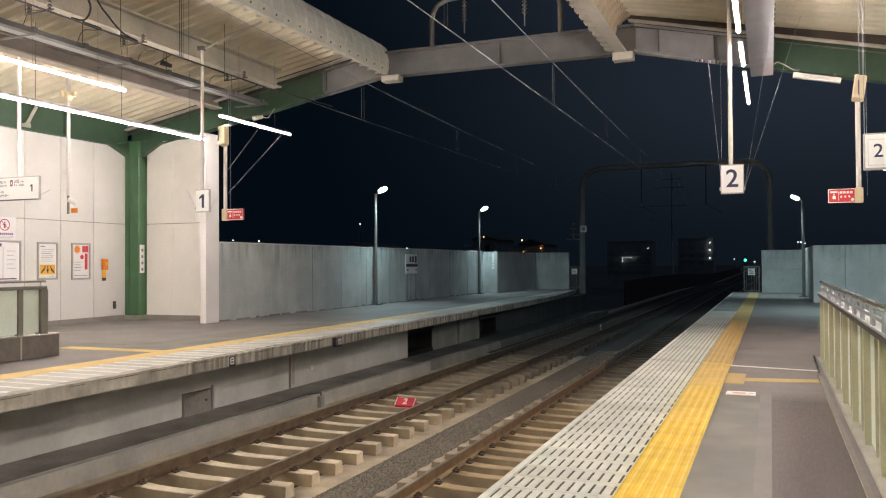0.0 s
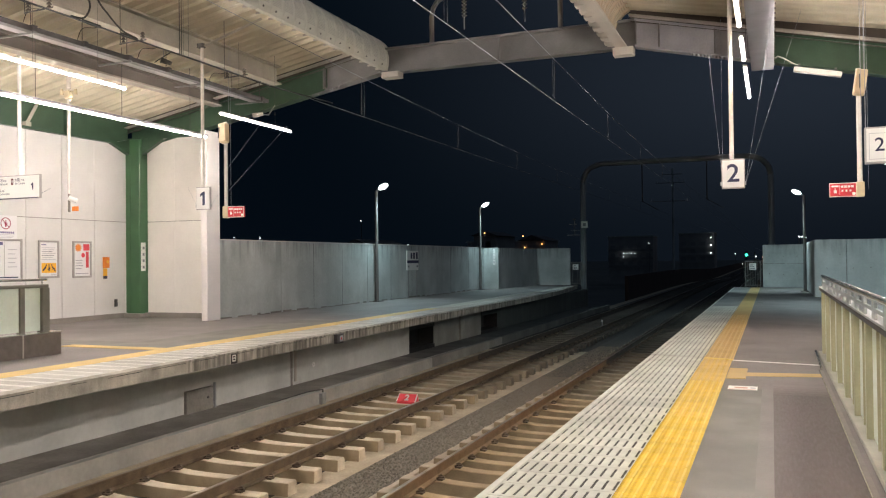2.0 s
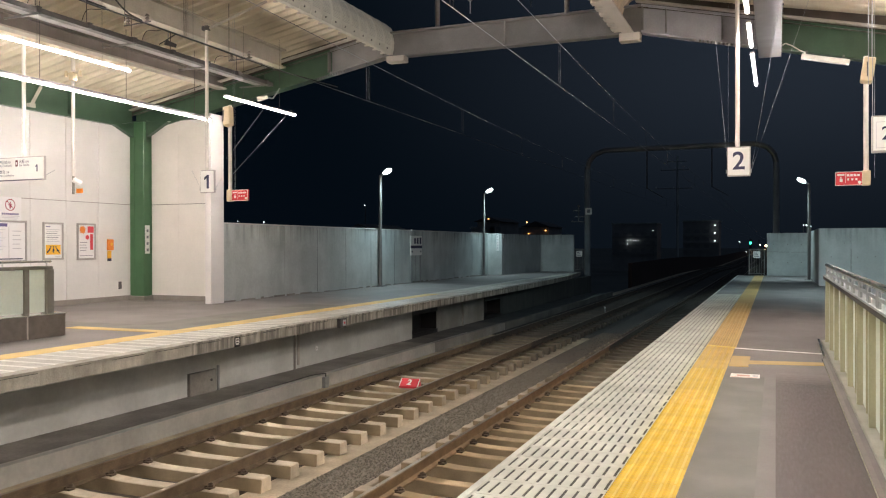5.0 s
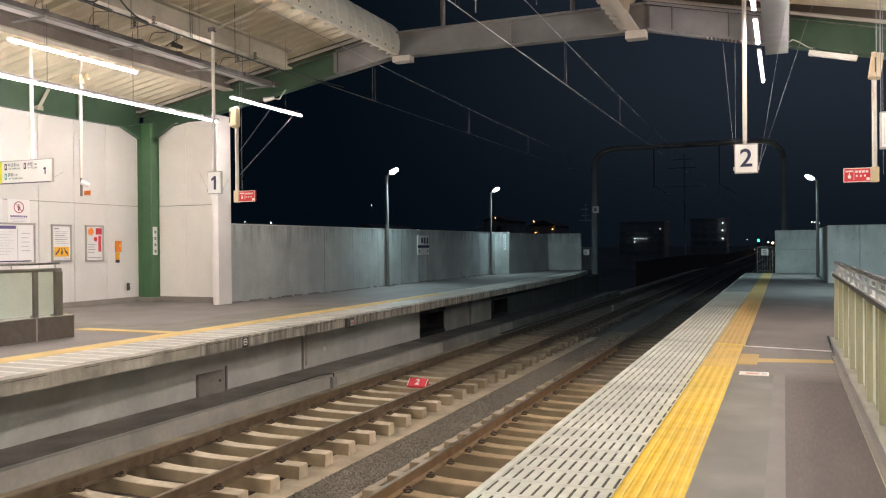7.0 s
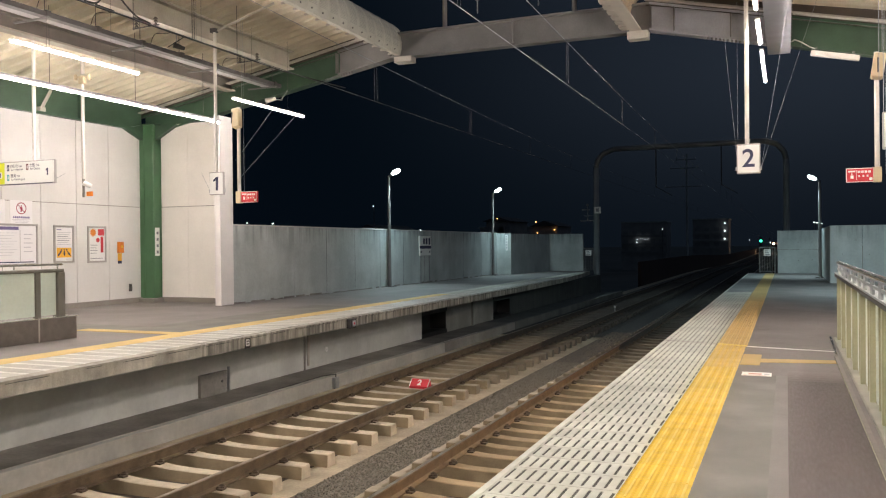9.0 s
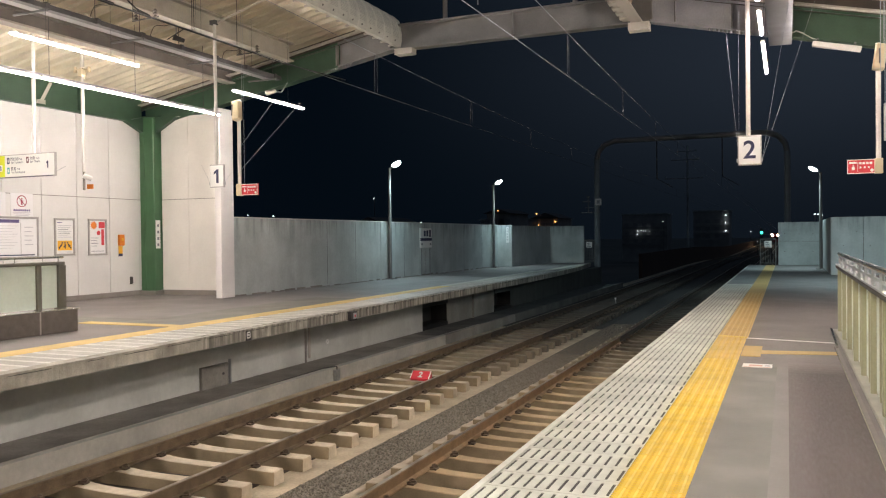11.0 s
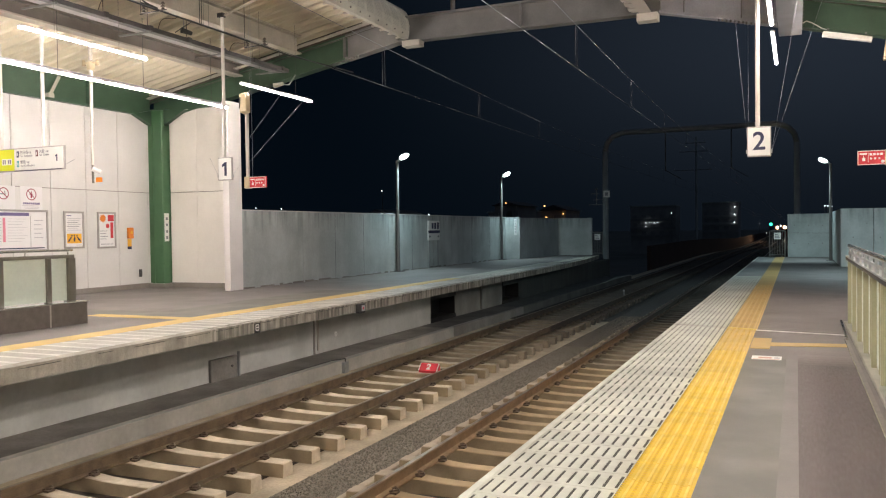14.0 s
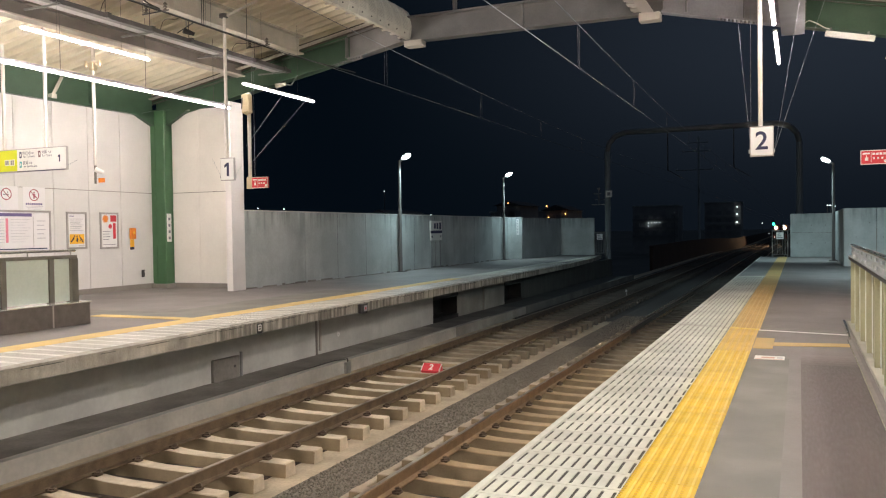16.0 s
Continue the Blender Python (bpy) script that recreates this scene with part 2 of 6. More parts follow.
M_COPPER = mat("dark overhead wire", (0.095, 0.10, 0.11), 0.6, 0.3, 0.1, 20, 0, 60)
M_FRAME = mat("olive grey aluminium", (0.20, 0.19, 0.155), 0.42, 0.3, 0.1, 4, 0.05, 60)
M_BASE = mat("brown grey granite base", (0.165, 0.142, 0.122), 0.45, 0, 0.15, 8, 0.05, 90)
M_FROST = mat("frosted greenish glass", (0.74, 0.82, 0.72), 0.3, 0, 0.05, 1.5, 0.02, 40)
M_KERB = mat("beige painted kerb", (0.40, 0.385, 0.32), 0.6, 0, 0.10, 3, 0.1, 60, dirt=0.2)
M_OLIVE = mat("olive cream balustrade post", (0.43, 0.42, 0.275), 0.45, 0.0, 0.08, 3, 0.03, 60)
M_PAPER = mat("white notice paper", (0.78, 0.76, 0.76), 0.45, 0, 0.02, 3, 0, 40)
M_SIGN = mat("white sign face", (0.80, 0.79, 0.76), 0.35, 0, 0.02, 3, 0, 40)
M_SIGNFRAME = mat("aluminium sign frame", (0.42, 0.40, 0.38), 0.35, 0.6, 0.06, 4, 0.02, 60)
M_INK = mat("dark blue print", (0.022, 0.024, 0.07), 0.5, 0, 0.02, 3, 0, 40)
M_FAINT = mat("faint grey print", (0.48, 0.46, 0.49), 0.5, 0, 0.02, 3, 0, 40)
M_PURPLE = mat("dull purple print", (0.13, 0.10, 0.24), 0.5, 0, 0.02, 3, 0, 40)
M_PINK = mat("pink print", (0.72, 0.22, 0.30), 0.5, 0, 0.02, 3, 0, 40)
M_GREYINK = mat("grey print", (0.22, 0.22, 0.24), 0.5, 0, 0.02, 3, 0, 40)
M_RED = mat("red sign", (0.62, 0.035, 0.05), 0.4, 0, 0.06, 4, 0.02, 40)
M_MAROON = mat("dark red print", (0.33, 0.03, 0.07), 0.5, 0, 0.03, 4, 0, 40)
M_FADEDRED = mat("sun-faded red print", (0.62, 0.38, 0.32), 0.55, 0, 0.12, 12, 0, 40)
M_ORANGESIGN = mat("orange print", (0.75, 0.22, 0.02), 0.45, 0, 0.04, 4, 0, 40)
M_AMBER = mat("amber print", (0.80, 0.42, 0.03), 0.45, 0, 0.04, 4, 0, 40)
M_LIME = mat("lime yellow sign face", (0.70, 0.72, 0.02), 0.4, 0, 0.03, 4, 0, 40)
M_TEAL = mat("teal print", (0.05, 0.35, 0.36), 0.45, 0, 0.03, 4, 0, 40)
M_BEIGE = mat("beige plastic housing", (0.58, 0.48, 0.31), 0.45, 0, 0.06, 5, 0.03, 60)
M_SCREEN = mat("dark glass", (0.01, 0.012, 0.015), 0.08, 0, 0.05, 3, 0, 40)
M_GROUND = mat("dark town ground", (0.085, 0.09, 0.085), 0.95, 0, 0.3, 0.05, 0.3, 2)
M_WINDOW = mat("unlit window glass", (0.22, 0.225, 0.23), 0.3, 0, 0.1, 1, 0, 40)
M_HOUSE = mat("plastered house wall", (0.31, 0.31, 0.31), 0.9, 0, 0.15, 0.5, 0.1, 20, rnd=0.3)
M_ROOFTILE = mat("dark roof tile", (0.05, 0.05, 0.055), 0.7, 0, 0.2, 1, 0.2, 20)
M_PARAPET = mat("brown viaduct parapet", (0.060, 0.036, 0.031), 0.9, 0, 0.15, 0.6, 0.2, 20, streak=0.25)
M_TRAIN = mat("maroon train paint", (0.10, 0.012, 0.015), 0.3, 0, 0.05, 2, 0, 40)
M_CREAM = mat("cream train paint", (0.70, 0.66, 0.56), 0.3, 0, 0.05, 2, 0, 40)
G_TUBE = glow("fluorescent tube glow", (1.0, 0.90, 0.84), TUBE_GLOW)
G_LAMP = glow("street lamp diffuser glow", (0.86, 1.0, 0.97), 11.0)
G_TRAIN = glow("train headlight glow", (1.0, 0.62, 0.34), 1900.0)
G_MARKER = glow("small marker light glow", (1.0, 0.70, 0.48), 8.0)
G_HALO = glow("warm headlight halo glow", (1.0, 0.40, 0.20), 1.1)
G_GREEN = glow("green signal glow", (0.04, 1.0, 0.55), 5.0)
G_WARM = glow("warm town light glow", (1.0, 0.45, 0.14), 5.0)
G_COOL = glow("cool town light glow", (0.9, 0.97, 1.0), 4.0)
G_WINDOW = glow("dim lit window glow", (0.85, 0.9, 1.0), 0.10)


# ---- building blocks; all coordinates are the world's ----
def box(bm, x0, x1, y0, y1, z0, z1, bevel=0.0):
    v = [bm.verts.new((x, y, z)) for z in (z0, z1) for y in (y0, y1) for x in (x0, x1)]
    fs = [bm.faces.new([v[i] for i in q]) for q in ((0, 2, 3, 1), (4, 5, 7, 6), (0, 1, 5, 4), (2, 6, 7, 3), (0, 4, 6, 2), (1, 3, 7, 5))]
    if bevel:
        bmesh.ops.bevel(bm, geom=list({e for f in fs for e in f.edges}), offset=bevel, segments=1, affect="EDGES")
    return bm


def boxed(x0, x1, y0, y1, z0, z1, bevel=0.0):
    return box(bmesh.new(), x0, x1, y0, y1, z0, z1, bevel)


def rod(bm, p, q, r, n=10, r2=None):
    p, q = Vector(p), Vector(q)
    m = Matrix.Translation((p + q) / 2) @ (q - p).to_track_quat("Z", "Y").to_matrix().to_4x4()
    bmesh.ops.create_cone(bm, cap_ends=True, segments=n, radius1=r, radius2=r if r2 is None else r2, depth=(q - p).length, matrix=m)
    return bm


def pipe(bm, pts, r, n=8):
    for a, b in zip(pts, pts[1:]):
        rod(bm, a, b, r, n)
    return bm


def prism(profile, y0, y1, bm=None, ys=None, shift=None):
    """A closed profile of (x, z) drawn along y; shift(y) gives an offset (dx, dz)."""
    bm = bm or bmesh.new()
    ys = ys or [y0, y1]
    rings = []
    for y in ys:
        dx, dz = shift(y) if shift else (0, 0)
        rings.append([bm.verts.new((x + dx, y, z + dz)) for x, z in profile])
    k = len(profile)
    for a, b in zip(rings, rings[1:]):
        for i in range(k):
            bm.faces.new((a[i], a[(i + 1) % k], b[(i + 1) % k], b[i]))
    bm.faces.new(rings[0][::-1])
    bm.faces.new(rings[-1])
    bmesh.ops.recalc_face_normals(bm, faces=bm.faces[:])
    return bm


def outline(profile, x0, x1, axis="x"):
    """A closed profile of (y, z) drawn along x."""
    bm = bmesh.new()
    a, b = ([bm.verts.new((x, y, z)) for y, z in profile] for x in (x0, x1))
    k = len(profile)
    for i in range(k):
        bm.faces.new((a[i], a[(i + 1) % k], b[(i + 1) % k], b[i]))
    bm.faces.new(a[::-1])
    bm.faces.new(b)
    bmesh.ops.recalc_face_normals(bm, faces=bm.faces[:])
    return bm


def base_of(ob):
    at = Vector()
    while ob:
        at += ob.location
        ob = ob.parent
    return at


def mesh_of(name, bm, material, at=Vector(), smooth=False):
    bmesh.ops.translate(bm, verts=bm.verts[:], vec=-at)
    me = bpy.data.meshes.new(name)
    bm.to_mesh(me)
    bm.free()
    me.materials.append(material)
    if smooth:
        me.shade_smooth()
        me.set_sharp_from_angle(angle=radians(35))
    return me


def thing(name, at, label, category, group=""):
    ob = new(name)
    ob.location = at
    ob.empty_display_size = 0.2
    return tagged(ob, label, category, group)


def part(name, bm, material, parent, label="", smooth=False):
    ob = new(name, mesh_of(name, bm, material, base_of(parent), smooth))
    ob.parent = parent
    return tagged(ob, label)


def piece(name, mesh, at, parent):
    ob = new(name, mesh)
    ob.parent = parent
    ob.location = Vector(at) - base_of(parent)
    return ob


def structure(name, bm, material, label, category):
    return tagged(new(name, mesh_of(name, bm, material)), label, category, kind="structure")


def lettering(name, text, size, m, material, parent, bold=0.0):
    """Flat raised letters, centred, in the plane z = 0 of the pose m."""
    cu = bpy.data.curves.new(name, "FONT")
    cu.body, cu.size, cu.align_x, cu.align_y, cu.extrude, cu.offset = text, size, "CENTER", "CENTER", 0.002, bold
    ob = bpy.data.objects.new(name, cu)
    scene.collection.objects.link(ob)
    bpy.context.view_layer.update()
    me = bpy.data.meshes.new_from_object(ob.evaluated_get(bpy.context.evaluated_depsgraph_get()))
    bpy.data.objects.remove(ob)
    me.transform(Matrix.Translation(-base_of(parent)) @ m)
    me.materials.clear()
    me.materials.append(material)
    made = new(name, me)
    made.parent = parent
    return made


def numeral_one(name, size, m, material, parent):
    """A bold figure 1 with its flag, centred, in the plane z = 0 of the pose m."""
    bm = bmesh.new()
    pts = [(-0.02, -0.36), (0.13, -0.36), (0.13, 0.36), (0.01, 0.36), (-0.17, 0.22), (-0.17, 0.09), (-0.02, 0.18)]
    lo, hi = ([bm.verts.new((x * size, y * size, z)) for x, y in pts] for z in (-0.002, 0.002))
    bm.faces.new(hi)
    bm.faces.new(lo[::-1])
    for i in range(7):
        bm.faces.new((lo[i], lo[(i + 1) % 7], hi[(i + 1) % 7], hi[i]))
    bmesh.ops.transform(bm, verts=bm.verts[:], matrix=m)
    return part(name, bm, material, parent)


FRONT = pose(0, 0, 0, 90, 0, 0)      # a face turned to -y


def smooth_step(a, b, v):
    v = min(1, max(0, (v - a) / (b - a)))
    return v * v * (3 - 2 * v)


def drop(y):
    """The line falls a little beyond the station."""
    return -0.75 * smooth_step(85, 160, y)


def edge_1(y):
    """The track-side edge of platform 1, which draws back slightly towards its end."""
    return -8.85 - 0.028 * max(0, y - 7) - 0.0035 * max(0, y - 33) ** 2


T1, T2, GAUGE = -7.05, -3.40, 1.435
RAIL_Z, BED_Z = -1.10, -1.44
P2_EDGE, BEAM_Y = -1.87, 19.6

# ---- ground, viaduct and tracks ----
structure("ground", boxed(-1500, 1500, -300, 2500, -8.6, -8.0), M_GROUND, "dark town ground far below the viaduct", "ground")
LONG = [-40, 0, 20, 40, 60, 85, 95, 105, 115, 125, 135, 145, 155, 165, 200, 300, 450, 700]
structure("track_bed", prism([(-9.6, -2.4), (-9.6, BED_Z), (-1.0, BED_Z), (-1.0, -2.4)], 0, 0, ys=LONG, shift=lambda y: (0, drop(y))),
          M_SLAB, "rust-stained concrete track slab between two platforms", "track bed")
FAR = [60, 85, 100, 115, 130, 145, 160, 200, 300, 450, 700]
structure("parapet_west", prism([(-9.9, -2.4), (-9.9, 0.3), (-9.65, 0.3), (-9.65, -2.4)], 0, 0, ys=FAR, shift=lambda y: (0, drop(y))),
          M_PARAPET, "brownish concrete parapet of the viaduct", "parapet")
structure("parapet_east", prism([(-0.9, -2.4), (-0.9, 0.0), (-0.65, 0.0), (-0.65, -2.4)], 0, 0, ys=FAR, shift=lambda y: (0, drop(y))),
          M_PARAPET, "brownish concrete parapet of the viaduct", "parapet")

# Darkened bed puts the failing light beyond the roofs into colour.
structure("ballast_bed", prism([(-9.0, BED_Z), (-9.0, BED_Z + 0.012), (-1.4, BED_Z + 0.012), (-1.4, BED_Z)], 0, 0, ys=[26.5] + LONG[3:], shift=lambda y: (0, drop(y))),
          M_BALLAST_SHADE, "shade-toned ballast beyond the station", "ballast")
# grey ballast between the tracks: a low bank and loose stones
rng = random.Random(4)
bm = prism([(-5.55, BED_Z + 0.016), (-5.44, BED_Z + 0.03), (-4.72, BED_Z + 0.03), (-4.62, BED_Z + 0.016)], -12, 20.5)
bank = tagged(new("ballast", mesh_of("ballast", bm, M_GRAVEL)), "grey ballast stones between the two tracks", "ballast", kind="stuff")
verts, faces = [], []
for i in range(21000):
    y = 4.0 + 24 * rng.random() ** 1.8
    x, r = rng.uniform(-5.51, -4.68), rng.uniform(0.007, 0.016)
    c = Vector((x, y, BED_Z + 0.03 + r * 0.3))
    turn = Euler((rng.random() * 6, rng.random() * 6, rng.random() * 6)).to_matrix()
    k = len(verts)
    for v in ((1, 0, 0), (-1, 0, 0), (0, 1, 0), (0, -1, 0), (0, 0, 0.8), (0, 0, -0.8)):
        verts.append(c + turn @ (Vector(v) * r * rng.uniform(0.8, 1.2)))
    faces += [(k + a, k + b, k + d) for a, b, d in ((0, 2, 4), (2, 1, 4), (1, 3, 4), (3, 0, 4), (2, 0, 5), (1, 2, 5), (3, 1, 5), (0, 3, 5))]
me = bpy.data.meshes.new("ballast_stones")
me.from_pydata(verts, [], faces)
me.materials.append(M_GRAVEL)
# The far bank's colour carries the dimmer light out there.
part("far_bank", prism([(-5.55, BED_Z + 0.016), (-5.44, BED_Z + 0.03), (-4.72, BED_Z + 0.03), (-4.62, BED_Z + 0.016)], 20.505, 62), M_GRAVEL_DARK, bank, "shade-toned ballast further along")
stones = new("ballast_stones", me)
stones.parent = bank
tagged(stones, kind="stuff")

RAIL = [(-0.065, -0.165), (-0.065, -0.15), (-0.012, -0.13), (-0.012, -0.045), (-0.034, -0.036), (-0.034, -0.006), (-0.028, 0.0),
        (0.028, 0.0), (0.034, -0.006), (0.034, -0.036), (0.012, -0.045), (0.012, -0.13), (0.065, -0.15), (0.065, -0.165)]


def sleeper_mesh():
    """A prestressed concrete sleeper, 2.4 m long, lower in its middle, with sloped sides."""
    bm = bmesh.new()
    rings = []
    for x, top, half in ((-1.2, 0.0, 0.098), (-1.19, 0.01, 0.103), (-0.82, 0.01, 0.103), (-0.62, 0.008, 0.103), (-0.44, -0.006, 0.098), (-0.2, -0.012, 0.095),
                         (0.2, -0.012, 0.095), (0.44, -0.006, 0.098), (0.62, 0.008, 0.103), (0.82, 0.01, 0.103), (1.19, 0.01, 0.103), (1.2, 0.0, 0.098)):
        rings.append([bm.verts.new(v) for v in ((x, -half - 0.014, -0.17), (x, -half, top - 0.010), (x, -half + 0.010, top), (x, half - 0.010, top), (x, half, top - 0.010), (x, half + 0.014, -0.17))])
    for a, b in zip(rings, rings[1:]):
        for i in range(6):
            bm.faces.new((a[i], a[(i + 1) % 6], b[(i + 1) % 6], b[i]))
    bm.faces.new(rings[0])
    bm.faces.new(rings[-1][::-1])
    bmesh.ops.recalc_face_normals(bm, faces=bm.faces[:])
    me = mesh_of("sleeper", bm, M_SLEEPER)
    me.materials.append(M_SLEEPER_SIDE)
    # Upright long faces get a darker material than tops and ends.
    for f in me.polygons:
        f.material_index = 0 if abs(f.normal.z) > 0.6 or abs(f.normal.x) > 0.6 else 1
    return me


def clip_mesh():
    """A sprung rail clip: a shoulder block and a steel bar bent round it."""
    bm = boxed(-0.045, 0.055, -0.055, 0.055, 0.0, 0.028, 0.006)
    loop = [(-0.04, -0.05, 0.035), (0.02, -0.06, 0.062), (0.062, -0.025, 0.058), (0.05, 0.03, 0.04), (-0.01, 0.055, 0.062), (-0.045, 0.03, 0.045)]
    for a, b in zip(loop, loop[1:]):
        rod(bm, a, b, 0.016, 5)
    bmesh.ops.scale(bm, vec=(0.88, 0.85, 0.82), verts=bm.verts[:])
    return mesh_of("rail_clip", bm, M_CLIP)


SLEEPER, CLIP = sleeper_mesh(), clip_mesh()
SHADE_SLEEPER = SLEEPER.copy()
SHADE_SLEEPER.materials[0] = SHADE_SLEEPER.materials[1] = M_SLEEPER_SHADE
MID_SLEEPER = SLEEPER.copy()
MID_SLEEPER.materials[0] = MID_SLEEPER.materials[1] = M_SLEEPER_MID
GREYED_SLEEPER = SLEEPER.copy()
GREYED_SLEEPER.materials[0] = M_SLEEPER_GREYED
DIM_SLEEPER = SLEEPER.copy()
DIM_SLEEPER.materials[0] = DIM_SLEEPER.materials[1] = M_SLEEPER_DIM
BROWN_SLEEPER = SLEEPER.copy()
BROWN_SLEEPER.materials[0] = M_SLEEPER_RUST
BROWN_SLEEPER.materials.append(M_SLEEPER_GREYED)
for f in BROWN_SLEEPER.polygons:
    if f.center.x < -0.85 and f.material_index == 0:
        f.material_index = 2
for x, name in ((T1, "platform 1"), (T2, "platform 2")):
    track = thing("railway_track", (x, 0, BED_Z), f"rusty railway track on concrete sleepers beside {name}", "railway track", "station tracks")
    for side in (-1, 1):
        cx = x + side * (GAUGE / 2 + 0.034)
        # Far rail length is darker, its weak light put into the rust.
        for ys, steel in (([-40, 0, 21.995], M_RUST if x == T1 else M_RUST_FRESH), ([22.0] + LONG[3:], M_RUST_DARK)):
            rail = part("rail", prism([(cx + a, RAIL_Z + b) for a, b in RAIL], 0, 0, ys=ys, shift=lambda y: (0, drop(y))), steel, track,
                        "brown rusted steel rail" if ys[0] < 0 else "shade-toned steel rail")
            part("rail_head", prism([(cx - 0.026, RAIL_Z + 0.001), (cx - 0.022, RAIL_Z + 0.004), (cx + 0.022, RAIL_Z + 0.004), (cx + 0.026, RAIL_Z + 0.001)],
                                    0, 0, ys=ys, shift=lambda y: (0, drop(y))), M_RAILTOP if x == T2 else M_RAILDULL, rail, "running surface of the rail")
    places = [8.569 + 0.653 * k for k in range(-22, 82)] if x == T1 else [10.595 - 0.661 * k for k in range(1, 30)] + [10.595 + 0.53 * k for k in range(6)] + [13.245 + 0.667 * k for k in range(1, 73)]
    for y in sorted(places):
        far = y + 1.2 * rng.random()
        # Sleepers step darker with distance: fading tube light put into colour.
        kind = SHADE_SLEEPER if far > 25.5 else MID_SLEEPER if far > 21.5 else DIM_SLEEPER if far > 17.5 else BROWN_SLEEPER if x == T2 else SLEEPER if far < 14.5 else GREYED_SLEEPER
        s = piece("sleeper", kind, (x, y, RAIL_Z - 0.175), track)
        if y < 34:
            for side in (-1, 1):
                for inner in (-1, 1):
                    c = piece("rail_clip", CLIP, (x + side * (GAUGE / 2 + 0.034) + inner * 0.10, y, RAIL_Z - 0.166), s)
                    if inner < 0:
                        c.rotation_euler = (0, 0, math.pi)
    y = 62.5
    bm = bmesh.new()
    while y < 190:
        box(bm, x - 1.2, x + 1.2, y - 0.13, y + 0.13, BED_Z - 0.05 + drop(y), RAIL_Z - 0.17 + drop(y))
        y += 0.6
    tagged(part("distant_sleeper_run", bm, M_SLEEPER_SHADE, track), kind="stuff")

# red number plate standing between the rails of track 1, and a small reflector further on
mk = thing("car_stop_marker", (-6.87, 15.12, -1.27), "small red plate with a white number between the rails", "track marker")
part("plate", outline([(15.02, -1.275), (15.02, -1.235), (15.16, -1.105), (15.19, -1.105), (15.24, -1.275)], -7.06, -6.67), M_RED, mk, "red painted plate")
lettering("number", "2", 0.19, Matrix.Translation((-6.865, 15.086, -1.168)) @ pose(0, 0, 0, 42.9, 0, 0), M_SIGN, mk, 0.006)
for dx in (-0.2, 0.2):
    part("edge_strip", outline([(15.016, -1.232), (15.156, -1.102), (15.166, -1.102), (15.03, -1.24)], -6.865 + dx - 0.008, -6.865 + dx + 0.008), M_SIGN, mk)
rf = thing("track_reflector", (-6.74, 34.9, -1.27), "small white reflector on a post between the rails", "track marker")
part("post", boxed(-6.76, -6.72, 34.9, 34.93, -1.27, -1.08), M_GALV, rf)
part("plate", boxed(-6.775, -6.705, 34.88, 34.90, -1.10, -1.02, 0.005), M_SIGN, rf, "white reflective plate")

# ---- platforms ----
YS = [-40, 0, 7, 12, 16, 20, 24, 28, 33] + [33 + 1.5 * i for i in range(1, 11)] + [48.95]
bm = bmesh.new()
rings = []
for y in YS:
    e = edge_1(y) - 0.14
    rings.append([bm.verts.new(v) for v in ((-19, y, -0.6), (-19, y, 0), (e, y, 0), (e, y, -0.20), (e - 0.5, y, -0.24))])
for a, b in zip(rings, rings[1:]):
    for i in range(5):
        bm.faces.new((a[i], a[(i + 1) % 5], b[(i + 1) % 5], b[i]))
bm.faces.new(rings[0])
bm.faces.new(rings[-1])
bmesh.ops.recalc_face_normals(bm, faces=bm.faces[:])
floor_1 = structure("platform_floor_1", bm, M_FLOOR, "grey brown platform floor with a worn surface", "platform")
y = 2.0
coping = None
while y < 48.9:
    n = min(y + 1.0, 48.95)
    e, f = edge_1(y), edge_1(n)
    bm = bmesh.new()
    a, b = ([bm.verts.new((o + c, w, z)) for c, z in ((-0.14, -0.215), (0.0, -0.215), (0.0, -0.042), (0.014, -0.038), (0.014, -0.008), (-0.14, 0.004))]
            for o, w in ((e, y + 0.0006), (f, n - 0.0006)))
    for i in range(6):
        bm.faces.new((a[i], a[(i + 1) % 6], b[(i + 1) % 6], b[i]))
    bm.faces.new(a)
    bm.faces.new(b[::-1])
    bmesh.ops.recalc_face_normals(bm, faces=bm.faces[:])
    block = part("coping_block", bm, M_EDGE if y < 11 else M_EDGE_STREAKED, floor_1)
    for k in range(3):
        a0, a1 = sorted((rng.uniform(0.01, 0.99), rng.uniform(0.01, 0.99)))
        if y < 34 and a1 - a0 > 0.08:
            c0, c1 = edge_1(y + a0), edge_1(y + a1)
            drop_z = -0.043 - 0.002 * k
            bm = bmesh.new()
            w0 = [bm.verts.new((c0 + d, y + a0, z)) for d, z in ((-0.01, drop_z - 0.006), (0.004, drop_z - 0.006), (0.004, drop_z), (-0.01, drop_z))]
            w1 = [bm.verts.new((c1 + d, y + a1, z)) for d, z in ((-0.01, drop_z - 0.006), (0.004, drop_z - 0.006), (0.004, drop_z), (-0.01, drop_z))]
            for i in range(4):
                bm.faces.new((w0[i], w0[(i + 1) % 4], w1[(i + 1) % 4], w1[i]))
            bm.faces.new(w0)
            bm.faces.new(w1[::-1])
            bmesh.ops.recalc_face_normals(bm, faces=bm.faces[:])
            part("worn_seam", bm, M_SEAM_AND_SHADE, block, "dark seam under the lip")
    y = n
floor_2 = structure("platform_floor_2", prism([(P2_EDGE + 0.02, -0.25), (P2_EDGE + 0.02, 0), (8.5, 0), (8.5, -0.6), (P2_EDGE + 0.6, -0.6)], -40, 45.9),
                    M_FLOOR, "grey brown platform floor with a worn surface", "platform")
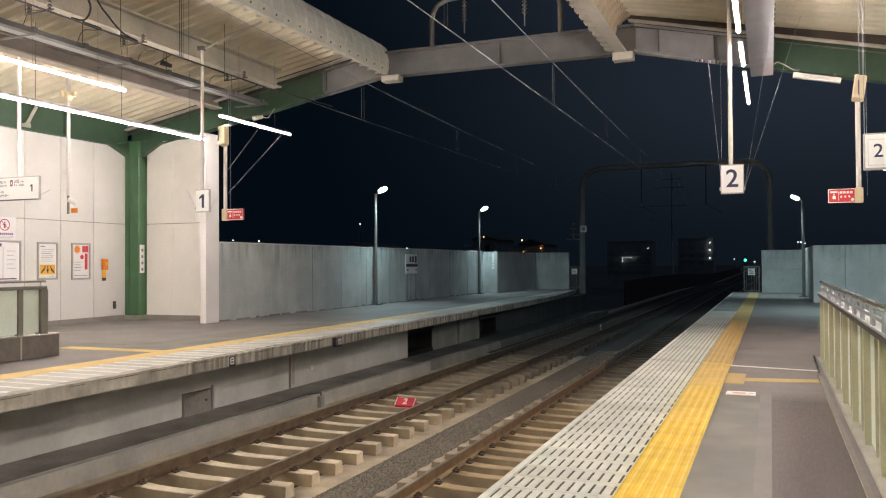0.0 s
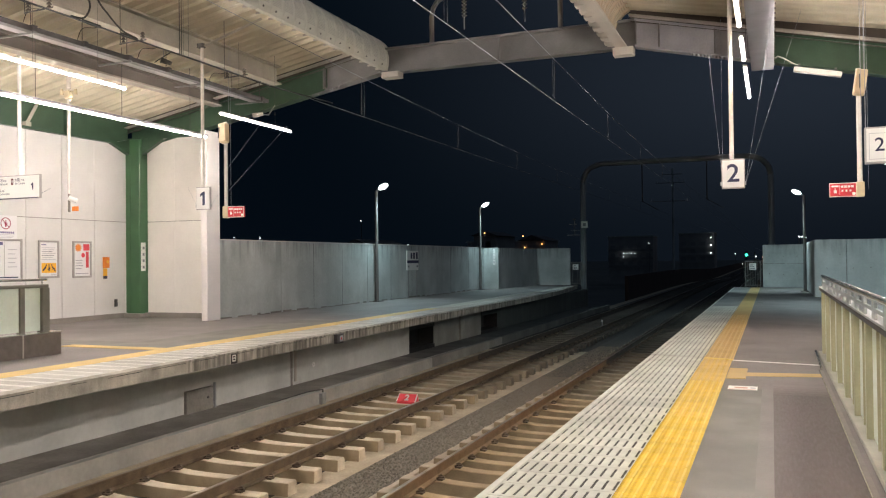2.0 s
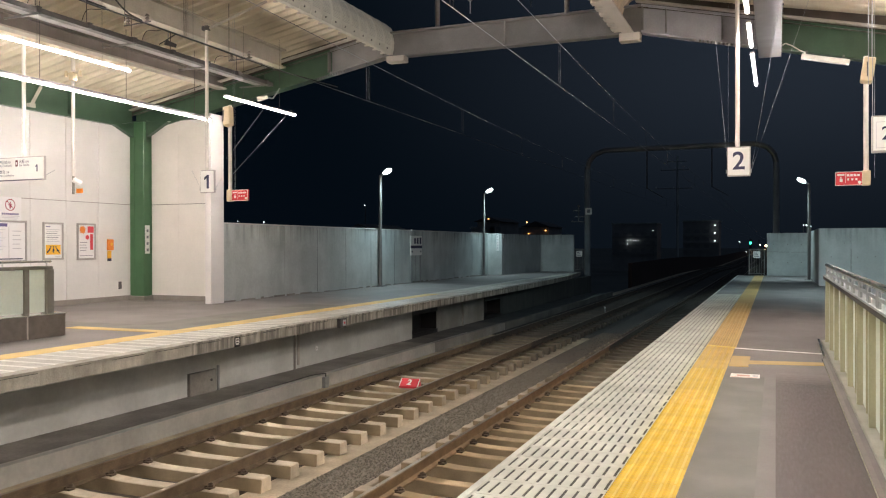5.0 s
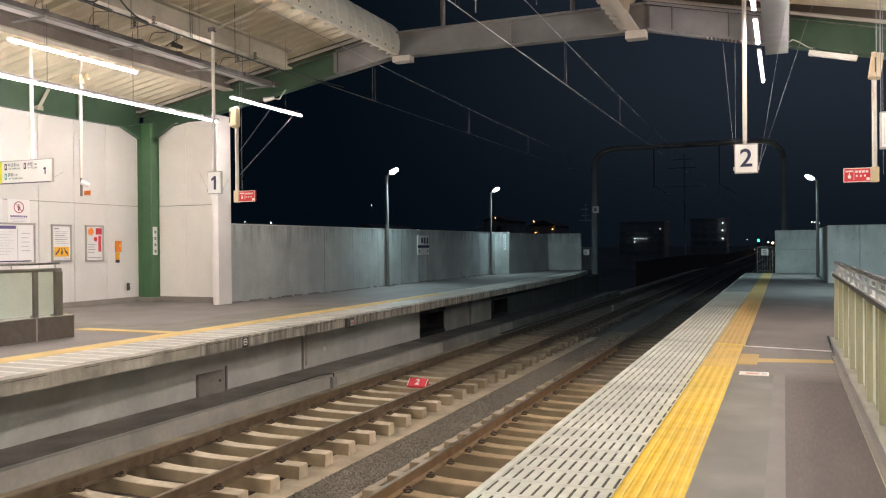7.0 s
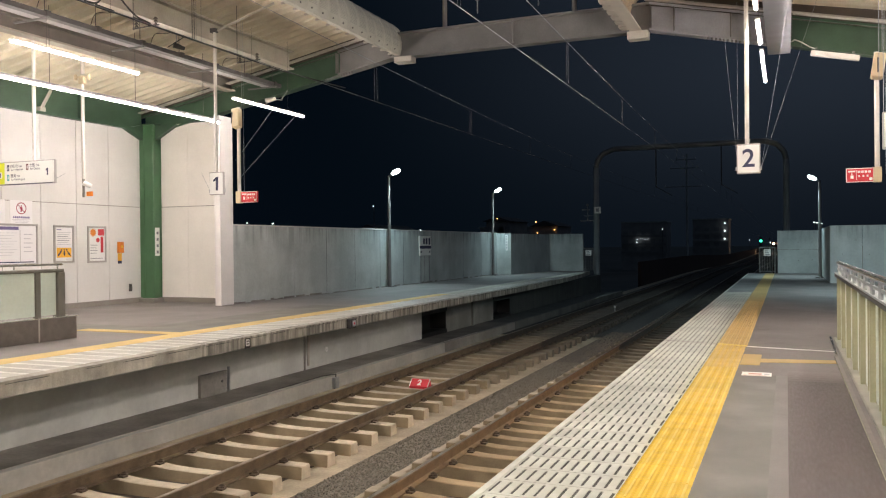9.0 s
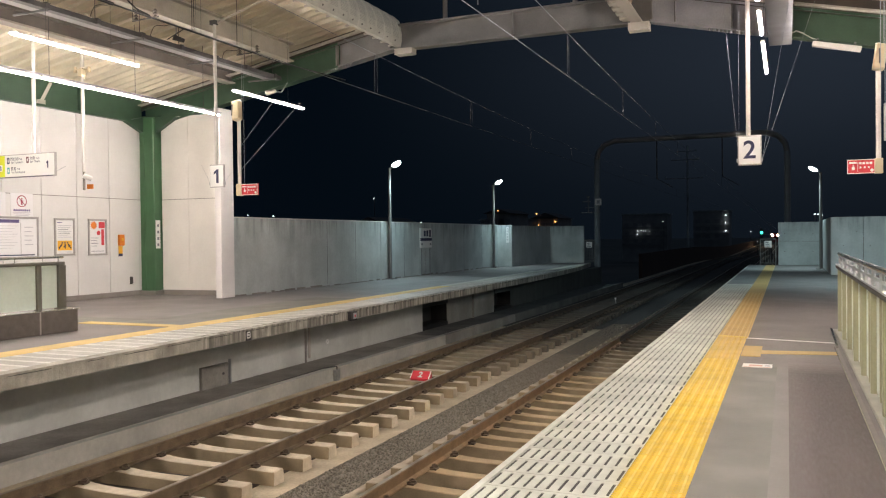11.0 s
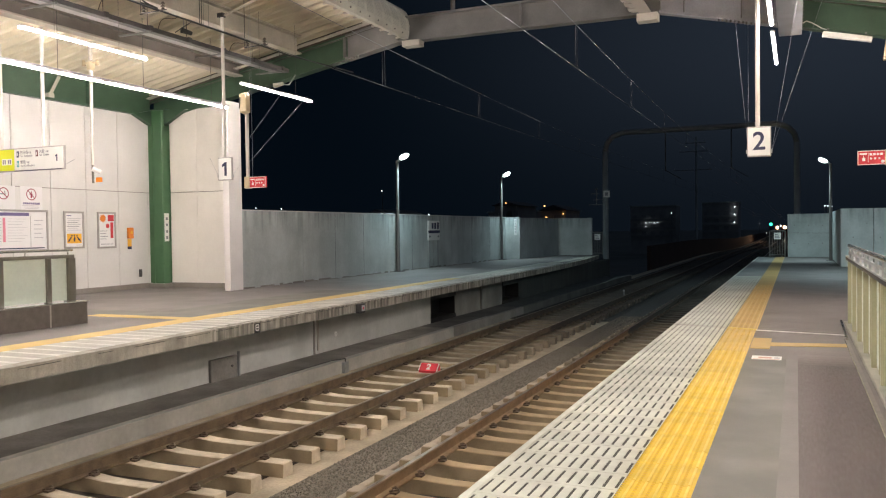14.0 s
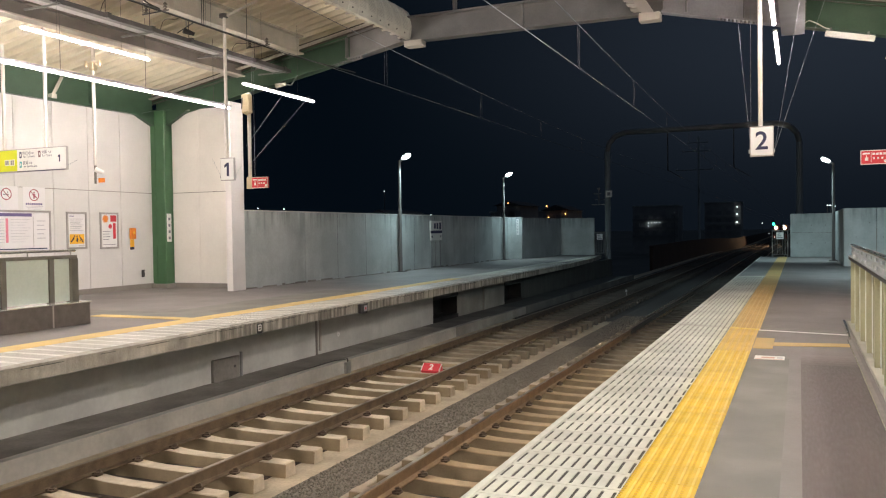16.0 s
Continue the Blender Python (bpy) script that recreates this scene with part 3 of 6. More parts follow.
part("pale_screed", boxed(-0.575, -0.125, -6, 10.6, 0.0, 0.004), M_FLOOR_LIGHT, floor_2, "pale grey worn screed")
# Mid tone paints the paler rim of the balustrade's shade.
part("joint_screed", boxed(-0.125, 0.0, -6, 10.6, 0.0, 0.0035), mat("mid grey shade rim", (0.165, 0.153, 0.14), 0.6, 0, 0.1, 2, 0.15, 80), floor_2)
# Dark strip paints the balustrade's shade onto the floor; steps soften its end.
part("dark_screed", boxed(0.0, 0.62, -6, 10.25, 0.0, 0.004), M_FLOOR_SHADE, floor_2, "dark brown strip painted for the balustrade's shade")
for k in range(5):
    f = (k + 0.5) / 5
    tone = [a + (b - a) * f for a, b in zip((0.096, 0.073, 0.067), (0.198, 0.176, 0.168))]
    part("screed_edge", boxed(0.0, 0.62, 10.25 + 0.16 * k, 10.41 + 0.16 * k, 0.0, 0.004), mat("fading end of painted shade", tone, 0.62, 0, 0.06, 1.2, 0.08, 80), floor_2)
part("coping", boxed(P2_EDGE - 0.0, P2_EDGE + 0.05, -6, 45.9, -0.26, 0.006), M_TILE, floor_2, "off-white coping strip")
part("pale_walk", boxed(-12.0, -10.53, 12.40, 19.4, -0.005, 0.003), M_FLOOR_LIGHT, floor_1, "pale worn walking strip")
part("pale_walk", boxed(-16.9, -12.0, 12.40, 13.15, -0.005, 0.003), M_FLOOR_LIGHT, floor_1, "pale worn walking strip")
part("track_kerb", boxed(-4.70, -4.61, -40, 60, BED_Z - 0.1, RAIL_Z - 0.24, 0.01), M_SLEEPER_GREYED, bank, "pale concrete track kerb")
structure("platform_wall_2", boxed(-1.35, -1.05, -40, 45.9, -2.0, -0.3), M_UNDER, "concrete wall under the platform edge", "platform wall")

# wall under platform 1, with two refuges, the cable trough in front of it and its kerb
wall_u = structure("platform_wall_1", boxed(-10.350, -10.050, -40, 22.28, -1.5, -0.24), M_UNDER, "pale stained concrete wall under the platform", "platform wall")
# Further wall lengths go darker: weaker light put into their concrete.
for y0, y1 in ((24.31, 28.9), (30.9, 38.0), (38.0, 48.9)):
    part("wall_length", boxed(-10.550, -10.050 - 0.012 * (y0 - 20), y0, y1, -1.5, -0.24), M_KERB_DIM if y0 < 30 else M_SEAM_AND_SHADE, wall_u)
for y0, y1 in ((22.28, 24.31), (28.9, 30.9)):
    # Black lining puts the shade inside the refuge into its colour.
    part("refuge_back", boxed(-10.750, -10.650, y0 - 0.1, y1 + 0.1, -1.5, -0.24), M_BLACK, wall_u, "refuge back, black for its shade")
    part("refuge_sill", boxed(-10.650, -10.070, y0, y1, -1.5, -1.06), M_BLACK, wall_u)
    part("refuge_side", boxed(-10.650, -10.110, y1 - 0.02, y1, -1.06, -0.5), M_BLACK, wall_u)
    part("refuge_lintel", boxed(-10.350, -10.070, y0, y1, -0.50, -0.24), M_SEAM_AND_SHADE, wall_u)
for y in (3.96, 7.71, 15.83, 26.6):
    part("joint_strip", boxed(-10.090, -10.030, y - 0.03, y + 0.03, -1.18, -0.26), M_LEDGE, wall_u, "dark joint strip")
for y in (12.38,):
    part("drain_pipe", rod(bmesh.new(), (-9.990, y + 0.65, -1.18), (-9.990, y + 0.65, -0.70), 0.03), M_GALV, wall_u, "pale drain pipe")
trough = structure("cable_trough", boxed(-10.250, -9.1, -40, 21.5, -1.6, -1.18), M_LEDGE, "sooty concrete cable trough beside the track", "cable trough")
# Trough and kerb darken in steps, standing in for light falling off.
part("trough_length", boxed(-10.250, -9.1, 21.51, 28.0, -1.6, -1.18), M_LEDGE_SHADE, trough, "shade-toned length of the trough")
part("trough_length", boxed(-10.250, -9.1, 28.01, 47.2, -1.6, -1.18), M_SEAM_AND_SHADE, trough, "deeper shade-toned length of the trough")
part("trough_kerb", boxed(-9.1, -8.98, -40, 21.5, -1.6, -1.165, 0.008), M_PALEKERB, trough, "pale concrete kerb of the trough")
part("trough_kerb", boxed(-9.1, -8.98, 21.51, 28.0, -1.6, -1.165, 0.008), M_KERB_DIM, trough, "half shade-toned concrete kerb of the trough")
part("trough_kerb", boxed(-9.1, -8.98, 28.01, 48.9, -1.6, -1.165, 0.008), M_LEDGE_SHADE, trough, "shade-toned concrete kerb of the trough")
part("kerb_edge", boxed(-9.104, -9.085, -40, 24.5, -1.166, -1.158), M_PALESTEEL, trough, "thin pale edge strip")
bx = thing("junction_box", (-9.950, 12.4, -1.18), "grey junction box on the platform wall", "junction box")
part("body", boxed(-10.050, -9.980, 12.20, 12.97, -1.18, -0.76, 0.008), M_LEDGE, bx)
part("lid_screw", rod(bmesh.new(), (-9.980, 12.81, -0.95), (-9.965, 12.81, -0.95), 0.025), M_DARKSTEEL, bx)
wp = thing("wall_plate", (-10.050, 16.78, -0.82), "small white oval plate on the platform wall", "plate")
part("plate", rod(bmesh.new(), (-10.055, 16.78, -0.82), (-10.035, 16.78, -0.82), 0.06, 12), M_SIGN, wp)
part("screw", rod(bmesh.new(), (-10.035, 16.78, -0.82), (-10.028, 16.78, -0.82), 0.012, 6), M_GALV, wp)
part("pale_strip", boxed(-10.050, -10.020, 15.95, 16.01, -1.10, -0.35), M_PALESTEEL, wall_u, "pale cover strip")
sb = thing("track_box", (-8.93, 15.3, -1.44), "small grey cable box on the trough kerb", "junction box")
part("body", boxed(-8.98, -8.90, 15.22, 15.40, -1.44, -1.20, 0.01), M_GALV, sb)
part("conduit", pipe(bmesh.new(), [(-8.93, 15.3, -1.22), (-8.93, 15.3, -1.13), (-9.1, 15.0, -1.14), (-9.12, 12.6, -1.165)], 0.012, 6), M_DARKSTEEL, sb)

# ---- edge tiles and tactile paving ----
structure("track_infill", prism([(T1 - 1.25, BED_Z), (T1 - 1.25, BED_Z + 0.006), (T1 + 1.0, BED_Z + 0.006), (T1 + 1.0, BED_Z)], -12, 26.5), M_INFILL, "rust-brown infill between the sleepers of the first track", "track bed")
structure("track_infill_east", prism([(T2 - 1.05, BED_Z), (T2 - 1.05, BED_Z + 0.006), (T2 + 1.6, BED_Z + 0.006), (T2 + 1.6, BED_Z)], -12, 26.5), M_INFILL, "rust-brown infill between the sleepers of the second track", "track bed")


def slotted_tile(width, length, slots, pitch=0.0763, first=0.020, half=0.0108, rim=0.040):
    """A pale tile with a row of long slots, a dark bed showing through them."""
    bm = bmesh.new()
    edge = 0.0
    for i in range(slots + 1):
        c = first + pitch * i
        stop = c - half if i < slots else width
        if stop - edge > 0.002:
            box(bm, edge, stop, rim, length - rim, -0.01, 0.006)
        edge = c + half
    box(bm, 0, width, 0.0035, rim, -0.01, 0.006)
    box(bm, 0, width, length - rim, length - 0.0035, -0.01, 0.006)
    return mesh_of("tile", bm, M_TILE)


TILE_2, TILE_1 = slotted_tile(0.80, 0.334, 11), slotted_tile(1.12, 0.33, 14, first=0.04)
TILE_1.materials[0] = M_TILE_W
TILE_1.materials.append(M_JOINT)
for f in TILE_1.polygons:
    f.material_index = 1 if f.center.y < 0.041 or f.center.y > 0.289 else 0
part("tile_bed", boxed(P2_EDGE + 0.05, -1.01, -5.9, 28.12, 0, 0.001), M_SLOT, floor_2, "dark bed under slotted tiles")
for i in range(-28, 73):
    piece("tile", TILE_2, (P2_EDGE + 0.055, 3.625 + 0.334 * i, 0), floor_2)
part("plain_edge", boxed(P2_EDGE + 0.05, -1.01, 28.12, 45.8, 0, 0.004), mat("grey edge screed", (0.25, 0.245, 0.235), 0.7, 0, 0.12, 1.5, 0.2, 60, dirt=0.15), floor_2, "plain grey edge strip")
bm = bmesh.new()
for i in range(100):
    y = 4 + 0.33 * i
    e = edge_1(y)
    box(bm, e - 1.26, e - 0.142, y, y + 0.33, 0, 0.001)
part("tile_bed", bm, mat("grey tile bed", (0.36, 0.34, 0.31), 0.7, 0, 0.1, 5, 0.1, 60), floor_1, "grey bed under slotted tiles")
for i in range(100):
    y = 4 + 0.33 * i
    piece("tile", TILE_1, (edge_1(y) - 1.264, y, 0), floor_1)


def tactile_tile(size):
    bm = boxed(0.002, size - 0.002, 0.002, size - 0.002, -0.005, 0.006)
    for k in range(5):
        x = size * (k + 0.62) / 5
        box(bm, x - 0.008, x + 0.008, 0.006, size - 0.006, 0.006, 0.014)
        for j in range(9):
            y = size * (j + 0.5) / 9
            d = x - 0.045
            v = [bm.verts.new((d + a * s, y + b * s, z)) for z, s in ((0.006, 0.013), (0.012, 0.008)) for a, b in ((-1, -1), (1, -1), (1, 1), (-1, 1))]
            bm.faces.new(v[4:])
            for q in range(4):
                bm.faces.new((v[q], v[(q + 1) % 4], v[4 + (q + 1) % 4], v[4 + q]))
    me = mesh_of("tactile_tile", bm, M_YELLOW)
    me.materials.append(M_YELLOW_RIB)
    me.materials.append(M_STUD)
    for f in me.polygons:
        if f.center.z > 0.0125:
            f.material_index = 1
        elif f.center.z > 0.0115:
            f.material_index = 2
    return me


TACTILE = tactile_tile(0.42)
tactile_2 = thing("tactile_paving", (-0.79, 3.6, 0), "ridged yellow tactile paving strip along the platform edge", "tactile paving", "tactile strips")
WORN = TACTILE.copy()
WORN.materials[0], WORN.materials[1], WORN.materials[2] = M_YELLOW_WORN, M_ORANGE_RIB, M_YELLOW_WORN
HALF_WORN = TACTILE.copy()
HALF_WORN.materials[0] = HALF_WORN.materials[2] = M_YELLOW_HALF
for i in range(-22, 24):
    piece("tactile_tile", TACTILE if i < 12 else HALF_WORN if i < 18 else WORN, (-1.005, 3.5 + 0.42 * i, 0.0), tactile_2)
FADED = TACTILE.copy()
FADED.materials[0], FADED.materials[1], FADED.materials[2] = M_ORANGE, M_ORANGE_RIB, M_ORANGE
for i in range(76):
    y = 13.58 + 0.42 * i
    if i < 24:
        piece("tactile_tile", FADED, (-1.005, y, 0.0), tactile_2)
        continue
    piece("plain_tile", bpy.data.meshes.get("plain_tile") or mesh_of("plain_tile", boxed(0.002, 0.428, 0.001, 0.419, -0.005, 0.008), M_ORANGE), (-1.012, y, 0), tactile_2)
part("branch_pad", boxed(-0.577, -0.335, 11.43, 12.475, -0.005, 0.009, 0.003), M_ORANGE, tactile_2, "orange pad branching off")


def skew_strip(x0, x1, a0, a1, b0, b1, top):
    """A flat strip from x0, where it spans a0 to a1 along y, to x1, where it spans b0 to b1."""
    bm = bmesh.new()
    lo, hi = ([bm.verts.new((x, y, z)) for x, y in ((x0, a0), (x1, b0), (x1, b1), (x0, a1))] for z in (-0.005, top))
    bm.faces.new(hi)
    bm.faces.new(lo[::-1])
    for i in range(4):
        bm.faces.new((lo[i], lo[(i + 1) % 4], hi[(i + 1) % 4], hi[i]))
    return bm


part("branch_line", skew_strip(-0.335, 0.60, 11.72, 12.056, 11.90, 12.195, 0.006), M_ORANGE, tactile_2, "orange line to the balustrade")
part("tile_joint", skew_strip(P2_EDGE, -1.012, 13.86, 13.92, 13.57, 13.63, 0.009), M_PLINTH, tactile_2, "dark slanted joint across the tiles")
part("branch_joint", skew_strip(-1.012, -0.578, 13.56, 13.63, 13.405, 13.475, 0.017), M_YELLOW_RIB, tactile_2, "bright slanted joint across the strip")
# White and not metallic: the strip's gleam is put into its colour.
part("cross_strip", skew_strip(-0.578, 0.66, 13.41, 13.465, 13.135, 13.19, 0.008), M_SIGN, tactile_2, "bright metal floor strip, set askew")
part("edge_line", boxed(-0.585, -0.572, 13.5, 45.8, -0.005, 0.011), M_ORANGE_RIB, tactile_2, "thin pale line along the strip")
tactile_1 = thing("tactile_paving", (-10.4, 4, 0), "yellow tactile paving strip along the opposite platform", "tactile paving", "tactile strips")
PLAIN_1 = mesh_of("plain_tile", boxed(-0.075, 0.395, 0.001, 0.419, -0.005, 0.008), M_YELLOWLINE)
BLEACHED_1 = PLAIN_1.copy()
BLEACHED_1.materials[0] = M_PALELINE
for i in range(102):
    y = 4 + 0.42 * i
    piece("plain_tile", PLAIN_1 if y < 25 else BLEACHED_1, (-10.47 - 0.008 * (y - 8) - 0.0012 * max(0, y - 33) ** 2 + 0.0, y, 0), tactile_1)
part("branch", boxed(-12.9, -10.52, 12.05, 12.38, -0.005, 0.008), M_YELLOWLINE, tactile_1, "yellow branch to the stairs")
lb = thing("floor_label", (-0.35, 10.68, 0), "worn white and red floor sticker", "floor sticker")
part("sheet", boxed(-0.515, -0.178, 10.485, 10.785, 0.002, 0.0055), M_SIGN, lb)
part("print_bar", boxed(-0.50, -0.193, 10.50, 10.535, 0.0055, 0.006), M_FADEDRED, lb, "faded red edge bar")
part("print_bar", boxed(-0.44, -0.29, 10.58, 10.70, 0.0055, 0.006), M_FADEDRED, lb, "faded red mark")
part("print_bar", boxed(-0.26, -0.20, 10.60, 10.69, 0.0055, 0.006), M_FAINT, lb)
for y in (16.2, 30.5):
    part("floor_mark", boxed(-0.52, -0.30, y, y + 0.10, 0.0, 0.003), M_FLOOR_LIGHT, floor_2, "short pale floor mark")
bm = boxed(edge_1(12.28), edge_1(12.28) + 0.006, 12.20, 12.36, -0.22, -0.03)
pl = tagged(new("edge_number_plate", mesh_of("edge_number_plate", bm, M_BLACK, Vector((edge_1(12.28), 12.28, -0.12)))), "small black plate with white mark on the platform edge", "number plate")
pl.location = (edge_1(12.28), 12.28, -0.12)
for z in (-0.178, -0.128, -0.08):
    part("mark", boxed(edge_1(12.28) + 0.006, edge_1(12.28) + 0.009, 12.235, 12.325, z, z + 0.022), M_SIGN, pl, "white bar")
for y in (12.228, 12.318):
    part("mark", boxed(edge_1(12.28) + 0.006, edge_1(12.28) + 0.009, y, y + 0.016, -0.165, -0.07), M_SIGN, pl, "white bar")
eb = thing("edge_box", (-9.12, 16.3, -0.35), "small grey box fixed to the platform edge", "junction box")
part("body", boxed(edge_1(16.3), edge_1(16.3) + 0.10, 16.10, 16.38, -0.24, -0.03, 0.01), M_DARKSTEEL, eb)
part("face", boxed(edge_1(16.3) + 0.10, edge_1(16.3) + 0.105, 16.20, 16.34, -0.20, -0.07), M_FAINT, eb, "pale plate")
part("mark", boxed(edge_1(16.3) + 0.105, edge_1(16.3) + 0.108, 16.24, 16.30, -0.16, -0.11), M_RED, eb, "red mark")

# ---- concrete walls along the open ends ----
def wall_panels(name, spans, z1, label, across=False, at=0.0, thick=0.22, material=None):
    first = None
    for a, b in spans:
        d = (at - thick, at, a + 0.008, b - 0.008) if not across else (a + 0.008, b - 0.008, at, at + thick)
        bm = boxed(*d, 0, z1, 0.012)
        if first is None:
            first = structure(name, bm, material or M_CONCRETE, label, "wall")
        else:
            part("panel", bm, M_CONCRETE, first)
    return first


wear = random.Random(12)
LAB = "weathered concrete wall with rain streaks beside the platform"
west_wall = wall_panels("wall_west", ((18.75, 22.3), (22.3, 28.3), (28.3, 34.6), (34.6, 42.2)), 2.24, LAB, at=-14.5)
for k, (a, b) in enumerate(((18.75, 22.3), (22.3, 28.3), (28.3, 34.6), (34.6, 42.2))):
    part("wall_cap", boxed(-14.735, -14.485, a + 0.008, b - 0.008, 2.235, 2.268, 0.006), M_UNDER, west_wall, "thin cap of the wall")
    w = a + 0.1
    while w < b - 0.3:
        run = wear.uniform(0.15, 0.8)
        part("foot_stain", boxed(-14.50, -14.490 + 0.004 * wear.random(), w, min(w + run, b - 0.02), 0.0, wear.uniform(0.015, 0.06)), M_LEDGE, west_wall, "dark stain at the foot of the wall")
        w += run + wear.choice((0.0, 0.05, 0.3))
    for j in range(1, 3 if b - a > 4 else 1):
        y = a + (b - a) * j / 3
        part("form_joint", boxed(-14.502, -14.4975, y - 0.006, y + 0.006, 0.04, 2.22), M_SEAM_AND_SHADE, west_wall)
wall_panels("wall_west_pier", ((-14.5, -13.66),), 2.24, LAB, True, 42.1, 0.25)
bm = bmesh.new()
lo, hi = ([bm.verts.new((x, y, z)) for x, y in ((-13.66, 42.36), (-13.35, 48.69), (-13.60, 48.69), (-13.91, 42.36))] for z in (0, 2.22))
bm.faces.new(hi[::-1])
bm.faces.new(lo)
for i in range(4):
    bm.faces.new((lo[i], lo[(i + 1) % 4], hi[(i + 1) % 4], hi[i]))
bmesh.ops.recalc_face_normals(bm, faces=bm.faces[:])
structure("wall_west_recess", bm, M_CONCRETE, "concrete wall of a recess at the platform end", "wall")
wall_panels("wall_west_end", ((-13.6, -11.28),), 2.23, LAB, True, 48.7, 0.2)
end = wall_panels("wall_east_end", ((-0.44, 1.54),), 2.2, LAB, True, 45.6, 0.2)
for a, b, z in ((-0.40, 0.10, 1.235), (0.16, 0.62, 1.225), (0.70, 1.50, 1.215)):
    part("pour_seam", boxed(a, b, 45.597, 45.604, z - 0.008, z + 0.008), M_LEDGE, end, "dark uneven pour seam")
for x, z in ((-0.12, 1.62), (0.55, 1.60), (1.20, 1.60), (-0.12, 0.70), (0.55, 0.68), (1.20, 0.70)):
    part("tie_hole", rod(bmesh.new(), (x, 45.598, z), (x, 45.61, z), 0.022, 8), M_LEDGE, end, "dark form-tie mark")
wall_panels("wall_east_side", ((35.22, 45.6),), 2.23, LAB, at=1.76)
cross_e = wall_panels("wall_east_cross", ((1.54, 2.67), (2.67, 5.2), (5.2, 8.6)), 2.23, LAB, True, 35.0, 0.22)
for x, z in ((1.98, 1.13), (2.45, 1.66), (2.90, 1.12), (1.98, 0.52), (3.5, 1.14)):
    part("tie_hole", rod(bmesh.new(), (x, 34.998, z), (x, 35.01, z), 0.02, 8), M_LEDGE, cross_e, "dark form-tie mark")
part("wall_joint", boxed(2.66, 2.68, 34.996, 35.01, 0.0, 1.45), M_LEDGE, cross_e, "dark vertical joint")


def gate(x0, x1, y):
    g = thing("end_gate", ((x0 + x1) / 2, y, 0), "grey steel bar gate with a white notice at the platform end", "gate", "end gates")
    part("frame", pipe(bmesh.new(), [(x0, y, 0), (x0, y, 1.35), (x1, y, 1.35), (x1, y, 0)], 0.03), M_GREYSTEEL, g)
    part("bottom_rail", rod(bmesh.new(), (x0, y, 0.12), (x1, y, 0.12), 0.022), M_GREYSTEEL, g)
    n = 6
    for i in range(1, n):
        x = x0 + (x1 - x0) * i / n
        part("bar", rod(bmesh.new(), (x, y, 0.12), (x, y, 1.35), 0.014, 8), M_GREYSTEEL, g)
    n = part("notice", boxed((x0 + x1) / 2 - 0.17, (x0 + x1) / 2 + 0.17, y - 0.05, y - 0.035, 0.92, 1.26, 0.004), M_SIGN, g, "off-white notice plate")
    for k in range(3):
        part("print_bar", boxed((x0 + x1) / 2 - 0.12, (x0 + x1) / 2 + 0.12 - 0.05 * k, y - 0.053, y - 0.05, 0.97 + 0.09 * k, 1.01 + 0.09 * k), M_GREYINK, n)


gate(-1.28, -0.55, 45.3)
gate(-11.22, -10.62, 48.6)


def street_lamp(x, y, side, label, spread=150, power=1.0, lean=0.0):
    """A plain pole with a bowl-shaped head that leans out to one side."""
    s = thing("street_lamp", (x, y, 0), label, "street lamp", "street lamps")
    part("base_plate", boxed(x - 0.2, x + 0.2, y - 0.2, y + 0.2, 0, 0.03, 0.008), M_DARKSTEEL, s)
    part("pole", rod(bmesh.new(), (x, y, 0), (x, y, 4.36), 0.075, 14, 0.055), M_GREYSTEEL, s, "dark grey steel pole", True)
    part("arm", rod(bmesh.new(), (x, y, 4.31), (x + side * 0.16, y, 4.44), 0.04), M_GALV, s)
    bm = bmesh.new()
    bmesh.ops.create_uvsphere(bm, u_segments=16, v_segments=8, radius=1.0)
    bmesh.ops.transform(bm, verts=bm.verts[:], matrix=Matrix.Translation((x + side * 0.29, y, 4.55)) @ pose(0, 0, 0, 0, -side * 25, 0) @ Matrix.Diagonal((0.175, 0.115, 0.08, 1)))
    for v in bm.verts:
        v.co.z = max(v.co.z, 4.55 + (v.co.x - x - side * 0.31) * side * 0.466 - 0.03)
    part("housing", bm, M_GALV, s, "pale metal lamp housing", True)
    bm = bmesh.new()
    bmesh.ops.create_uvsphere(bm, u_segments=16, v_segments=8, radius=1.0)
    bmesh.ops.transform(bm, verts=bm.verts[:], matrix=Matrix.Translation((x + side * 0.31, y, 4.51)) @ pose(0, 0, 0, 0, -side * 25, 0) @ Matrix.Diagonal((0.21, 0.145, 0.10, 1)))
    part("diffuser", bm, G_LAMP, s, "glowing white lamp bowl", True)
    li = bpy.data.lights.new("lamp_light", "AREA")
    li.shape, li.size, li.energy, li.color, li.spread = "DISK", 0.3, LAMP_WATTS * power * 1.05, (0.66, 0.93, 1.0), radians(spread)
    lo = new("lamp_light", li)
    lo.matrix_world = look((x + side * 0.50, y, 4.35), (x + side * (1.6 if side > 0 else 1.0), y - lean, 0))
    return s


street_lamp(-14.40, 28.92, 1, "dark steel platform lamp, lit, beside a concrete wall", 145, 0.44, 0.6)
street_lamp(-14.38, 41.2, 1, "dark steel platform lamp, lit, near the platform end", 150, 0.36, -0.8)
street_lamp(1.39, 40.5, -1, "dark steel platform lamp, lit, in the corner of the walls", 112, 0.30, -1.4)
street_lamp(3.62, 28.5, -1, "dark steel platform lamp, lit, behind a hanging sign", 150, 0.78, -1.0)

nb = thing("station_name_board", (-14.44, 32.5, 1.6), "white station name board on the concrete wall", "name board")
part("board", boxed(-14.49, -14.44, 31.9, 33.1, 1.18, 2.02, 0.01), M_SIGN, nb)
